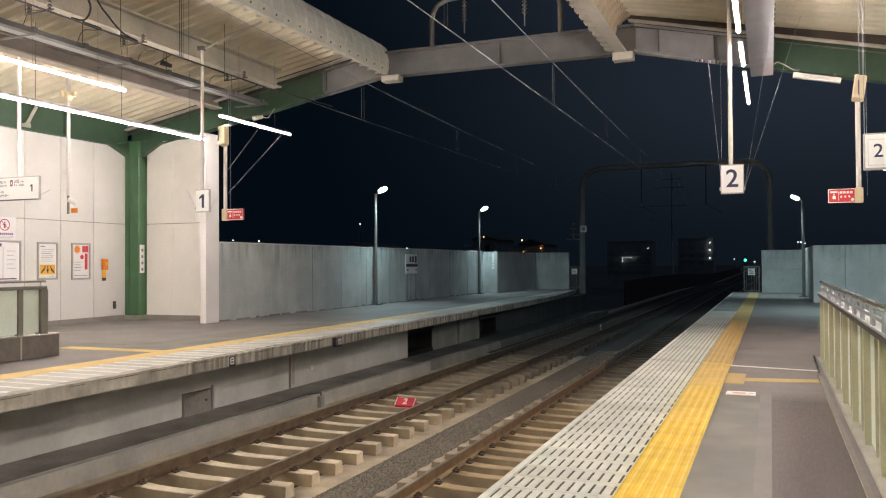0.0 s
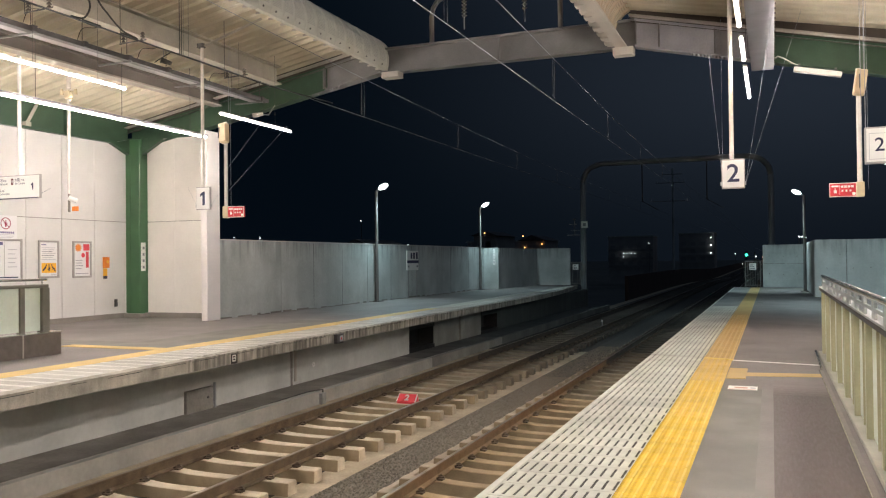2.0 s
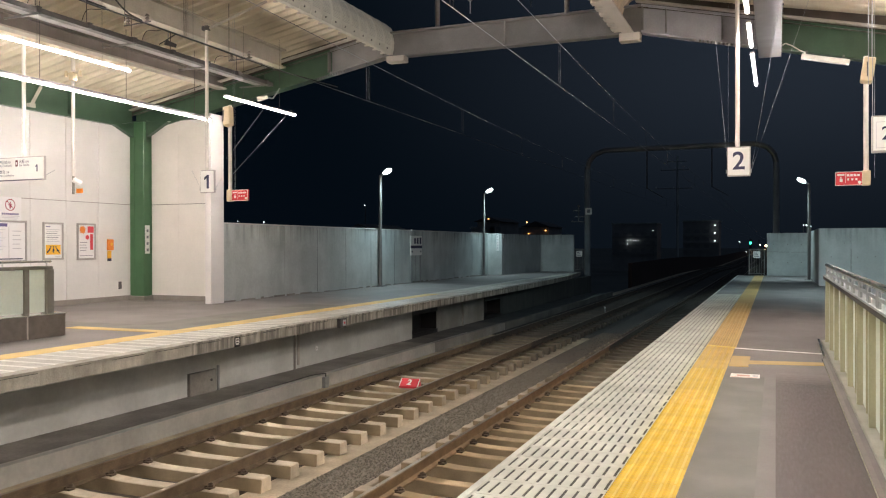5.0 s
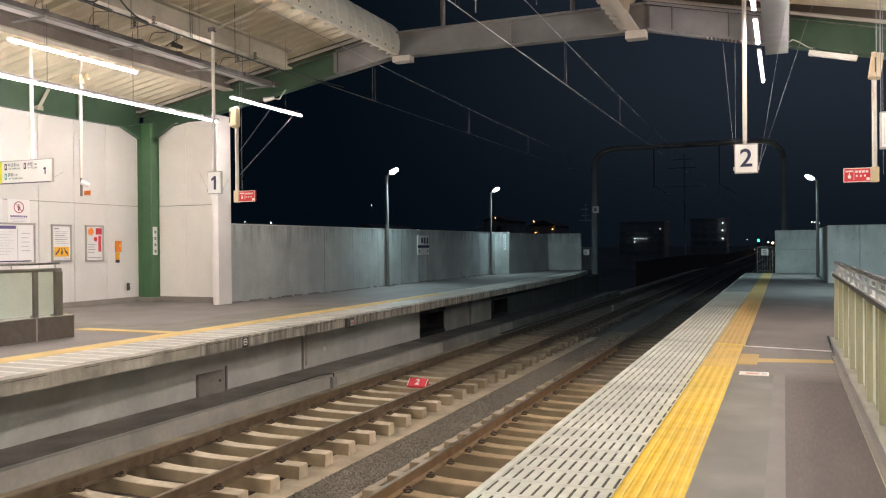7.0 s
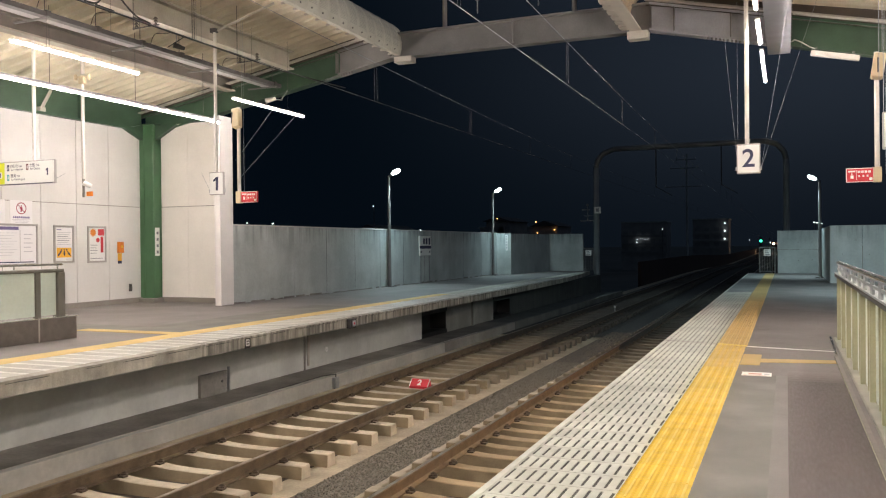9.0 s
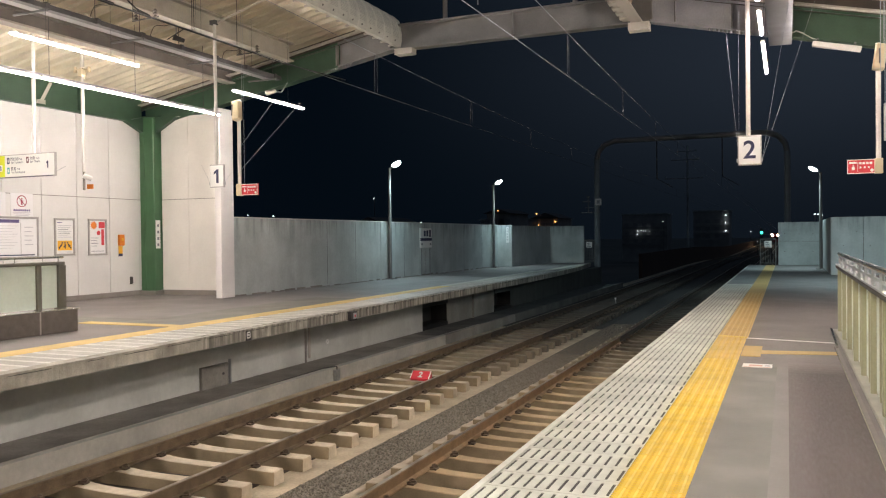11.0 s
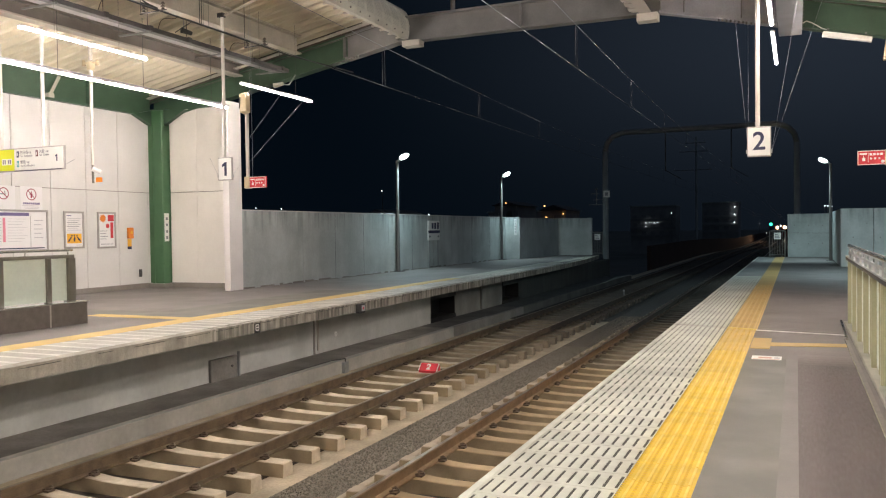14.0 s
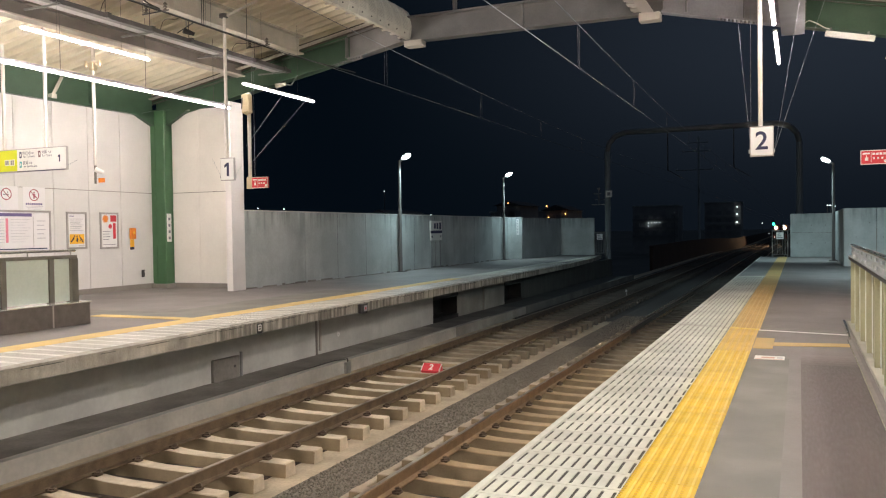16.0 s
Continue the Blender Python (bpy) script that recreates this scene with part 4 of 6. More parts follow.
part("band", boxed(-14.44, -14.437, 31.9, 33.1, 1.48, 1.60), M_INK, nb, "dark line band")
for y, h in ((32.35, 0.24), (32.62, 0.26), (32.92, 0.30)):
    part("print_bar", boxed(-14.44, -14.437, y - 0.09, y + 0.09, 1.80 - h / 2, 1.80 + h / 2), M_INK, nb)
for y in (32.05, 32.95):
    part("print_bar", boxed(-14.44, -14.437, y - 0.07, y + 0.07, 1.30, 1.38), M_GREYINK, nb)
    part("post", boxed(-14.48, -14.45, y - 0.02, y + 0.02, 0.0, 1.2), M_GALV, nb)
vs = thing("pillar_sign", (-13.9, 42.09, 1.7), "narrow white vertical sign on the wall pier", "sign")
part("board", boxed(-13.97, -13.84, 42.06, 42.09, 1.30, 2.15, 0.005), M_SIGN, vs)
for k in range(5):
    part("print_bar", boxed(-13.935, -13.875, 42.057, 42.06, 1.42 + 0.15 * k, 1.50 + 0.15 * k), M_FAINT, vs)

# ---- shelter walls on platform 1 ----
BACK_X = -17.9
y = 19.13
ys = [y - 1.16 * i for i in range(0, 30)]
back = structure("wall_back", boxed(BACK_X - 0.25, BACK_X - 0.03, -16, 19.9, 0, 5.2), M_PLINTH, "grey wall core behind cream panels", "wall")
for z0, z1 in ((0.12, 2.83), (2.848, 5.12)):
    for k, y1 in enumerate(ys):
        part("panel", boxed(BACK_X - 0.03, BACK_X, y1 - 1.152, y1 - 0.008, z0, z1, 0.003), M_WHITEWALL, back, "")
    part("panel", boxed(BACK_X - 0.03, BACK_X, 19.135, 19.5, z0, z1, 0.003), M_WHITEWALL, back)
part("plinth", boxed(BACK_X - 0.02, BACK_X + 0.06, -16, 19.4, 0, 0.14, 0.005), M_PLINTH, back, "grey plinth strip")
cross = structure("wall_cross", boxed(-17.6, -14.98, 19.55, 19.75, 0, 5.3), M_PLINTH, "grey cross wall core behind cream panels", "wall")
for x0, x1 in ((-17.35, -16.35), (-16.345, -15.35), (-15.345, -14.98)):
    for z0, z1 in ((0.14, 2.83), (2.848, 5.3)):
        # Lighter than the back wall: light missing here is put into colour.
        part("panel", boxed(x0, x1, 19.5, 19.55, z0, z1, 0.003), M_CROSSWALL, cross)
part("plinth", boxed(-17.4, -14.98, 19.43, 19.5, 0, 0.14, 0.005), M_PLINTH, cross, "grey plinth strip")
structure("wall_end_pier", boxed(-14.59, -14.39, 18.48, 19.05, 0, 5.25, 0.006), M_PIER, "white coated wall end pier", "wall")

east = structure("wall_back_east", boxed(6.45, 6.65, -16, 19.4, 0, 5.2), M_WHITEWALL, "plain cream wall closing platform 2", "wall")
col = thing("steel_column", (-17.75, 19.4, 0), "green painted steel portal column on a low plinth", "column", "portal columns")
part("shaft", boxed(-18.05, -17.38, 19.2, 19.7, 0.1, 5.3, 0.02), M_GREEN_COLUMN, col)
part("edge_rib", boxed(-17.74, -17.72, 19.185, 19.2, 0.1, 5.2), M_GREEN_COLUMN, col)
part("plinth", boxed(-18.1, -17.25, 19.05, 19.75, 0, 0.12, 0.01), M_PLINTH, col, "grey plinth block")
cl = thing("column_label", (-17.37, 19.33, 1.4), "narrow white label on the green column", "label")
part("sheet", boxed(-17.378, -17.36, 19.24, 19.42, 1.38, 2.22, 0.002), M_SIGN, cl)
for k in range(4):
    part("print_bar", boxed(-17.36, -17.357, 19.29, 19.37, 1.45 + 0.19 * k, 1.53 + 0.19 * k), M_GREYINK, cl)


def framed_poster(y0, y1, z0, z1, label):
    p = thing("framed_poster", (BACK_X + 0.02, (y0 + y1) / 2, z0), label, "poster", "wall posters")
    fx = BACK_X + 0.002
    bm = bmesh.new()
    for a, b, c, d in ((y0, y1, z0, z0 + 0.05), (y0, y1, z1 - 0.05, z1), (y0, y0 + 0.05, z0 + 0.05, z1 - 0.05), (y1 - 0.05, y1, z0 + 0.05, z1 - 0.05)):
        box(bm, fx, fx + 0.045, a, b, c, d, 0.006)
    part("frame", bm, M_SIGNFRAME, p, "aluminium frame")
    sheet = part("sheet", boxed(fx, fx + 0.02, y0 + 0.05, y1 - 0.05, z0 + 0.05, z1 - 0.05), M_PAPER, p, "white printed sheet")
    return p, sheet, fx + 0.02


def bar(parent, fx, y0, y1, z0, z1, material):
    return part("print_bar", boxed(fx, fx + 0.002, y0, y1, z0, z1), material, parent)


p, sheet, fx = framed_poster(16.02, 16.69, 1.24, 2.24, "framed notice with an amber picture panel")
bar(sheet, fx, 16.12, 16.27, 2.115, 2.135, M_PURPLE)
for k in range(7):
    bar(sheet, fx, 16.13 + 0.02 * (k % 2), 16.58 - 0.05 * (k % 3), 2.04 - 0.052 * k, 2.054 - 0.052 * k, M_GREYINK if k in (2, 4) else M_FAINT)
amber = part("amber_panel", boxed(fx, fx + 0.002, 16.12, 16.60, 1.38, 1.64), M_AMBER, sheet, "amber picture panel")
for y, tilt in ((16.21, 0.05), (16.36, 0.0), (16.51, -0.05)):
    part("print_bar", rod(bmesh.new(), (fx + 0.002, y - tilt, 1.43), (fx + 0.003, y + tilt, 1.55), 0.018, 5), M_INK, amber)
    part("print_bar", rod(bmesh.new(), (fx + 0.002, y + tilt * 1.3, 1.585), (fx + 0.004, y + tilt * 1.3, 1.585), 0.022, 10), M_INK, amber)
    part("print_bar", rod(bmesh.new(), (fx + 0.002, y - 0.045, 1.47), (fx + 0.003, y + 0.04, 1.50), 0.010, 5), M_INK, amber)
bar(sheet, fx, 16.42, 16.60, 1.325, 1.34, M_FAINT)
p, sheet, fx = framed_poster(17.16, 17.83, 1.22, 2.24, "framed notice with red and orange print")
bm = bmesh.new()
c = Vector((fx + 0.001, 17.36, 2.06))
ring = [bm.verts.new(c + Vector((0.0015, math.cos(a) * r, math.sin(a) * r))) for a, r in [(math.tau * i / 24, 0.13 if i % 2 else 0.085) for i in range(24)]]
bm.faces.new(ring)
part("starburst", bm, M_ORANGESIGN, sheet, "orange starburst")
bar(sheet, fx, 17.54, 17.76, 1.98, 2.16, M_RED)
bar(sheet, fx, 17.63, 17.73, 1.50, 1.95, M_RED)
part("red_disc", rod(bmesh.new(), (fx, 17.53, 1.85), (fx + 0.002, 17.53, 1.85), 0.065, 14), M_RED, sheet)
for k in range(4):
    bar(sheet, fx, 17.26, 17.52 - 0.04 * (k % 2), 1.70 - 0.075 * k, 1.715 - 0.075 * k, M_GREYINK)
bar(sheet, fx, 17.26, 17.72, 1.33, 1.345, M_GREYINK)
p, sheet, fx = framed_poster(13.55, 15.52, 1.2, 2.26, "wide framed timetable board")
for y0, y1, m in ((13.65, 14.95, M_PURPLE), (14.98, 15.05, M_PAPER)):
    bar(sheet, fx, y0, y1, 2.10, 2.18, m)
bar(sheet, fx, 14.20, 14.27, 1.45, 2.05, M_PINK)
for k in range(9):
    bar(sheet, fx, 13.66, 14.16, 2.02 - 0.07 * k, 2.03 - 0.07 * k, M_FAINT)
    bar(sheet, fx, 14.34, 14.90 - 0.08 * (k % 3), 2.02 - 0.07 * k, 2.028 - 0.07 * k, M_FAINT)
bar(sheet, fx, 14.985, 15.0, 1.30, 2.18, M_SIGNFRAME)
for k in range(5):
    bar(sheet, fx, 15.10, 15.36 - 0.05 * (k % 2), 1.98 - 0.11 * k, 2.0 - 0.11 * k, M_FAINT)
bar(sheet, fx, 13.65, 15.40, 1.27, 1.30, M_INK)


def round_notice(y, z, label, smoking):
    n = thing("prohibition_notice", (BACK_X + 0.01, y, z), label, "notice", "wall notices")
    fx = BACK_X + 0.002
    sheet = part("sheet", boxed(fx, fx + 0.004, y - 0.33, y + 0.33, z - 0.32, z + 0.32), M_PAPER, n)
    bm = bmesh.new()
    a = [[bm.verts.new((fx + 0.006, y + math.cos(t) * r, z + 0.12 + math.sin(t) * r)) for t in (math.tau * i / 28 for i in range(28))] for r in (0.15, 0.127)]
    for i in range(28):
        bm.faces.new((a[0][i], a[0][(i + 1) % 28], a[1][(i + 1) % 28], a[1][i]))
    part("ring", bm, M_MAROON, sheet, "dark red prohibition ring")
    part("slash", rod(bmesh.new(), (fx + 0.006, y - 0.10, z + 0.22), (fx + 0.006, y + 0.10, z + 0.02), 0.009, 6), M_MAROON, sheet)
    if smoking:
        part("pictogram", boxed(fx + 0.004, fx + 0.005, y - 0.09, y + 0.07, z + 0.095, z + 0.12), M_GREYINK, sheet, "dark bar of a pictogram")
        bar(sheet, fx + 0.004, y + 0.03, y + 0.05, z + 0.135, z + 0.19, M_GREYINK)
        return
    part("pictogram", boxed(fx + 0.004, fx + 0.005, y - 0.022, y + 0.022, z + 0.03, z + 0.155), M_MAROON, sheet, "dark red pictogram")
    bar(sheet, fx + 0.004, y - 0.06, y + 0.05, z + 0.115, z + 0.135, M_MAROON)
    bar(sheet, fx + 0.004, y - 0.015, y + 0.02, z + 0.165, z + 0.20, M_MAROON)
    for k in range(9):
        bar(sheet, fx + 0.004, y - 0.245 + 0.056 * k, y - 0.205 + 0.056 * k, z - 0.135, z - 0.085, M_PURPLE)
    for k in range(3):
        bar(sheet, fx + 0.004, y - 0.27 + 0.04 * k, y + 0.27 - 0.04 * k, z - 0.172 - 0.036 * k, z - 0.160 - 0.036 * k, M_FAINT)


round_notice(15.05, 2.53, "white notice with a dark red prohibition ring over small print", False)
round_notice(14.25, 2.53, "white no smoking notice with a dark red ring", True)
eb = thing("emergency_tag", (BACK_X + 0.03, 18.36, 1.2), "orange emergency button box over a yellow and black tag", "button box")
part("body", boxed(BACK_X, BACK_X + 0.09, 18.26, 18.46, 1.48, 1.80, 0.015), M_ORANGESIGN, eb, "orange box")
part("button", rod(bmesh.new(), (BACK_X + 0.09, 18.36, 1.66), (BACK_X + 0.11, 18.36, 1.66), 0.04, 12), M_AMBER, eb)
part("tag", boxed(BACK_X, BACK_X + 0.02, 18.29, 18.43, 1.25, 1.47), M_AMBER, eb, "yellow tag")
part("tag_foot", boxed(BACK_X, BACK_X + 0.021, 18.29, 18.43, 1.17, 1.25), M_INK, eb, "black end of the tag")
so = thing("wall_outlet", (BACK_X + 0.02, 18.76, 0.45), "small dark grey socket cover on the wall", "outlet")
part("cover", boxed(BACK_X, BACK_X + 0.04, 18.71, 18.81, 0.34, 0.56, 0.008), M_DARKSTEEL, so)
part("lid", boxed(BACK_X + 0.04, BACK_X + 0.055, 18.72, 18.80, 0.37, 0.47, 0.005), M_DARKSTEEL, so)

# ---- stair balustrades ----
st = thing("stair_balustrade", (-12.0, 8, 0), "frosted glass stair balustrade on a brown stone base", "balustrade", "stair balustrades")
for i in range(6):
    y1 = (10.315 if i else 11.13) - 1.22 * max(0, i - 1)
    part("base_slab", boxed(-12.25, -11.87, y1 - (1.215 if i else 0.81), y1 - 0.005, 0, 0.39, 0.006), M_BASE, st, "brown grey stone base slab")
part("end_slab", boxed(-13.6, -12.26, 10.8, 11.13, 0, 0.39, 0.006), M_BASE, st, "brown grey stone base slab")
for i in range(6):
    part("base_joint", boxed(-11.875, -11.866, 10.30 - 1.22 * i, 10.33 - 1.22 * i, 0.0, 0.39), M_PALESTEEL, st, "pale joint strip")
part("base_cap", boxed(-12.27, -11.85, 3.8, 11.15, 0.39, 0.41, 0.004), M_STAINLESS, st, "bright metal ledge")
part("top_cap", boxed(-12.14, -12.02, 3.8, 11.0, 1.19, 1.25, 0.01), M_FRAME, st)
part("end_post", boxed(-12.16, -12.0, 10.85, 11.0, 0.41, 1.19, 0.008), M_FRAME, st)
for i in range(6):
    y = 10.45 - 0.95 * i
    part("post", boxed(-12.13, -12.03, y - 0.05, y + 0.05, 0.41, 1.19, 0.006), M_FRAME, st)
    part("pane", boxed(-12.09, -12.07, y + 0.05, y + (0.90 if i else 0.40), 0.43, 1.19), M_FROST, st, "frosted pale green glass pane")
hr = part("handrail", rod(bmesh.new(), (-12.08, 3.8, 1.33), (-12.08, 11.0, 1.33), 0.02), M_STAINLESS, st, "stainless handrail", True)
for i in range(8):
    part("bracket", rod(bmesh.new(), (-12.08, 10.9 - 0.9 * i, 1.25), (-12.08, 10.9 - 0.9 * i, 1.33), 0.012, 8), M_STAINLESS, hr)

s2 = thing("stair_balustrade", (0.78, 8, 0), "olive steel and frosted glass stair balustrade with stainless rails", "balustrade", "stair balustrades")
part("kerb", boxed(0.692, 0.88, -3, 14.75, 0, 0.045, 0.008), M_KERB, s2, "pale concrete kerb")
part("top_cap", boxed(0.725, 0.87, -3, 14.9, 1.03, 1.085, 0.008), M_DARKSTEEL, s2, "dark cap rail")
for i in range(16):
    y = 14.42 - 1.1 * i
    part("post", boxed(0.732, 0.802, y - 0.035, y + 0.035, 0.045, 1.06, 0.006), M_OLIVE, s2)
    part("pane", boxed(0.785, 0.798, y - 1.06, y - 0.035, 0.06, 1.06), M_FROST, s2, "frosted pale green glass pane")
    part("pane_bead", boxed(0.762, 0.785, y - 0.56, y - 0.54, 0.06, 1.06), M_OLIVE, s2, "thin olive glazing bar")
up = part("handrail", rod(bmesh.new(), (0.74, -3, 1.282), (0.74, 14.2, 1.282), 0.024, 16), M_STAINLESS, s2, "stainless handrail tube", True)
part("support_strip", boxed(0.722, 0.758, -3, 14.2, 1.247, 1.259), M_BRUSHED, up, "flat strip under the tube")
for i in range(16):
    y = 13.9 - 0.75 * i
    part("bracket", boxed(0.728, 0.752, y - 0.10, y + 0.10, 1.10, 1.25, 0.004), M_BRUSHED, up, "stainless bracket plate")
part("mid_bar", boxed(0.730, 0.750, -3, 14.25, 1.165, 1.195), M_BRUSHED, up, "stainless middle bar")
part("lower_rail", boxed(0.72, 0.88, -3, 14.85, 1.085, 1.105), M_BRUSHED, s2, "bright metal ledge")
part("corner_guard", outline([(12.65, 0.0), (12.65, 0.035), (13.3, 0.06), (14.35, 0.10), (14.45, 0.0)], 0.615, 0.645), M_STAINLESS, s2, "bright metal corner guard")
part("gutter", boxed(0.60, 0.645, -3, 12.6, 0.0, 0.010), M_BASE, s2, "grey drain strip")
part("drain_edge", boxed(0.593, 0.60, -3, 12.6, 0.0, 0.013), M_STAINLESS, s2, "thin bright metal edge")

# ---- portal frames over the tracks ----
def beam_low(x):
    """The lower edge of the portal beam, flat over the tracks and falling outwards on both sides."""
    if x < -9.6:
        return 6.56 + 0.190 * (x + 9.6)
    if x > -2.9:
        return 6.56 - 0.225 * (x + 2.9)
    return 6.56


def i_beam(x0, x1, y, flange=0.30, depth=0.66):
    bm = bmesh.new()
    for a, b, half in ((0.0, 0.05, flange / 2), (0.05, depth - 0.05, 0.02), (depth - 0.05, depth, flange / 2)):
        za, zb = beam_low(x0), beam_low(x1)
        v = [bm.verts.new(c) for c in ((x0, y - half, za + a), (x1, y - half, zb + a), (x1, y + half, zb + a), (x0, y + half, za + a),
                                       (x0, y - half, za + b), (x1, y - half, zb + b), (x1, y + half, zb + b), (x0, y + half, za + b))]
        for q in ((3, 2, 1, 0), (4, 5, 6, 7), (0, 1, 5, 4), (1, 2, 6, 5), (2, 3, 7, 6), (3, 0, 4, 7)):
            bm.faces.new([v[i] for i in q])
    return bm


for y in (BEAM_Y, 7.4, -4.8):
    pf = thing("portal_beam", (-6.2, y, 6.56), "grey and green steel portal beam spanning both tracks", "roof beam", "portal beams")
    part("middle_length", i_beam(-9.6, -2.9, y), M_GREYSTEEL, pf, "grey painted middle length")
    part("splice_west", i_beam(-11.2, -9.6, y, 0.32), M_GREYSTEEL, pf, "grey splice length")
    # Paler paint stands in for the east tubes' stronger light on this length.
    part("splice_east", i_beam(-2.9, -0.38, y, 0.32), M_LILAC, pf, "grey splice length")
    part("arm_west", i_beam(-18.0, -11.2, y), M_GREEN, pf, "dark green painted arm")
    part("arm_east", i_beam(-0.38, 6.2, y), M_GREEN, pf, "dark green painted arm")
    for x in (-11.25, -9.62, -6.25, -2.88, -2.35, -1.12):
        z = beam_low(x)
        part("stiffener", boxed(x - 0.012, x + 0.012, y - 0.165, y + 0.165, z + 0.05, z + 0.61), M_GREYSTEEL, pf)
    for x0, x1 in ((-11.6, -10.8), (-1.6, -0.75)):
        for k in range(11):
            x = x0 + (x1 - x0) * k / 10
            part("bolt", rod(bmesh.new(), (x, y - 0.1, beam_low(x) - 0.05), (x, y - 0.1, beam_low(x) + 0.005), 0.026, 6), M_GREYSTEEL, pf)
    for x0, x1, w in ((-9.45, -8.95, 0.16), (-3.40, -2.92, 0.19)):
        part("drain_box", boxed(x0, x1, y - 0.25, y + 0.05, 6.56 - w, 6.555, 0.01), M_PALESTEEL, pf, "off-white gutter outlet box")
part("knee_plate", outline([(19.3, 4.7), (19.3, 5.35), (19.65, 5.35), (19.65, 4.7)], -18.05, -17.38), M_GREEN, col)
bm = bmesh.new()
v = [bm.verts.new(c) for c in ((-17.38, 19.3, 4.85), (-16.6, 19.3, 5.26), (-17.38, 19.3, 5.3), (-17.38, 19.45, 4.85), (-16.6, 19.45, 5.26), (-17.38, 19.45, 5.3))]
for q in ((0, 1, 2), (5, 4, 3), (0, 3, 4, 1), (1, 4, 5, 2), (2, 5, 3, 0)):
    bm.faces.new([v[i] for i in q])
part("haunch", bm, M_GREEN, col)
bm = bmesh.new()
v = [bm.verts.new(c) for c in ((-17.95, 19.2, 4.85), (-17.95, 18.5, 5.12), (-17.95, 19.2, 5.3), (-17.75, 19.2, 4.85), (-17.75, 18.5, 5.12), (-17.75, 19.2, 5.3))]
for q in ((0, 1, 2), (5, 4, 3), (0, 3, 4, 1), (1, 4, 5, 2), (2, 5, 3, 0)):
    bm.faces.new([v[i] for i in q])
part("haunch", bm, M_GREEN, col)
for x in (-17.75, 5.7):
    for y in (7.4, -4.8) + ((BEAM_Y,) if x > 0 else ()):
        copy_thing(col, Matrix.Translation((x, y - 0.2, 0)))
sb2 = thing("girder_brace", (-17.6, 15.7, 5.2), "short pale steel brace below the back girder", "brace")
part("strut", rod(bmesh.new(), (-17.80, 15.92, 5.78), (-17.80, 15.63, 5.28), 0.05, 4), M_PALESTEEL, sb2)
part("foot", boxed(-17.90, -17.76, 15.55, 15.72, 5.18, 5.30, 0.006), M_PALESTEEL, sb2)
eg = thing("eave_girder", (-17.9, 5, 5.12), "dark green steel girder over the back wall", "girder")
part("web", boxed(-17.97, -17.90, -16, 19.3, 5.18, 6.1), M_GREEN, eg)
part("lower_flange", boxed(-18.05, -17.75, -16, 19.3, 5.12, 5.18), M_GREEN, eg)
for y in (16.9, 13.2, 9.5):
    part("stiffener", boxed(-17.90, -17.76, y - 0.01, y + 0.01, 5.18, 6.0), M_GREEN, eg)

# ---- roof decks, girders, eaves ----
def deck_z(x):
    return 7.42 + 0.19 * (x + 9.6) if x < -6 else 7.42 - 0.20 * (x + 2.9)


def deck(name, x0, x1, label, rib=1.0):
    bm = bmesh.new()
    cols = []
    n = int((19.6 + 14) / 0.04)
    for i in range(n + 1):
        y = -14 + 0.04 * i
        lift = (0.0, 0.0, 0.0, 0.0, 0.04, 0.08, 0.08, 0.08, 0.04)[i % 9]
        cols.append([bm.verts.new((x, y, deck_z(x) + rib * lift + up)) for up in (0, 0.02) for x in (x0, x1)])
    for a, b in zip(cols, cols[1:]):
        bm.faces.new((a[0], a[1], b[1], b[0]))
        bm.faces.new((a[2], b[2], b[3], a[3]))
    structure(name, bm, M_DECK, label, "roof")


deck("roof_deck_west", -18.4, -9.75, "cream corrugated steel roof deck over platform 1", 1.5)
deck("roof_deck_east", -3.05, 6.6, "cream corrugated steel roof deck over platform 2", 0.4)


def girder(x, z0, z1, material, y0=-14, y1=19.42, w=0.3, label="dusty grey roof girder along the platform"):
    g = thing("roof_girder", (x, (y0 + y1) / 2, z0), label, "girder", "roof girders")
    part("web", boxed(x - 0.02, x + 0.02, y0, y1, z0 + 0.04, z1 - 0.04), material, g)
    # On the brown girder a paler flange paints the light from below.
    part("lower_flange", boxed(x - w / 2, x + w / 2, y0, y1, z0, z0 + 0.04), M_GIRDER if material is M_GIRDER_OLD else material, g)
    part("upper_flange", boxed(x - w / 2, x + w / 2, y0, y1, z1 - 0.04, z1), material, g)
    return g


girder(-12.3, 6.35, 6.85, M_GIRDER, y1=18.75, w=0.34)
girder(-14.7, 6.08, 6.44, M_GIRDER_OLD, label="dusty brown roof girder along the platform")
# The box girder's lilac carries the cool tube light in its paint.
g = girder(-0.12, 5.72, 6.75, M_LILAC, w=0.46, label="wide grey boxed roof girder over platform 2")
part("side_plate", boxed(0.10, 0.112, -14, 19.42, 5.76, 6.71), M_LILAC, g)
for i in range(30):
    part("bolt", rod(bmesh.new(), (0.112, 10.6 + 0.3 * i, 5.85), (0.135, 10.6 + 0.3 * i, 5.85), 0.02, 6), M_GREYSTEEL, g)
girder(3.1, 5.2, 5.75, M_GIRDER, label="dusty grey roof girder over platform 2")
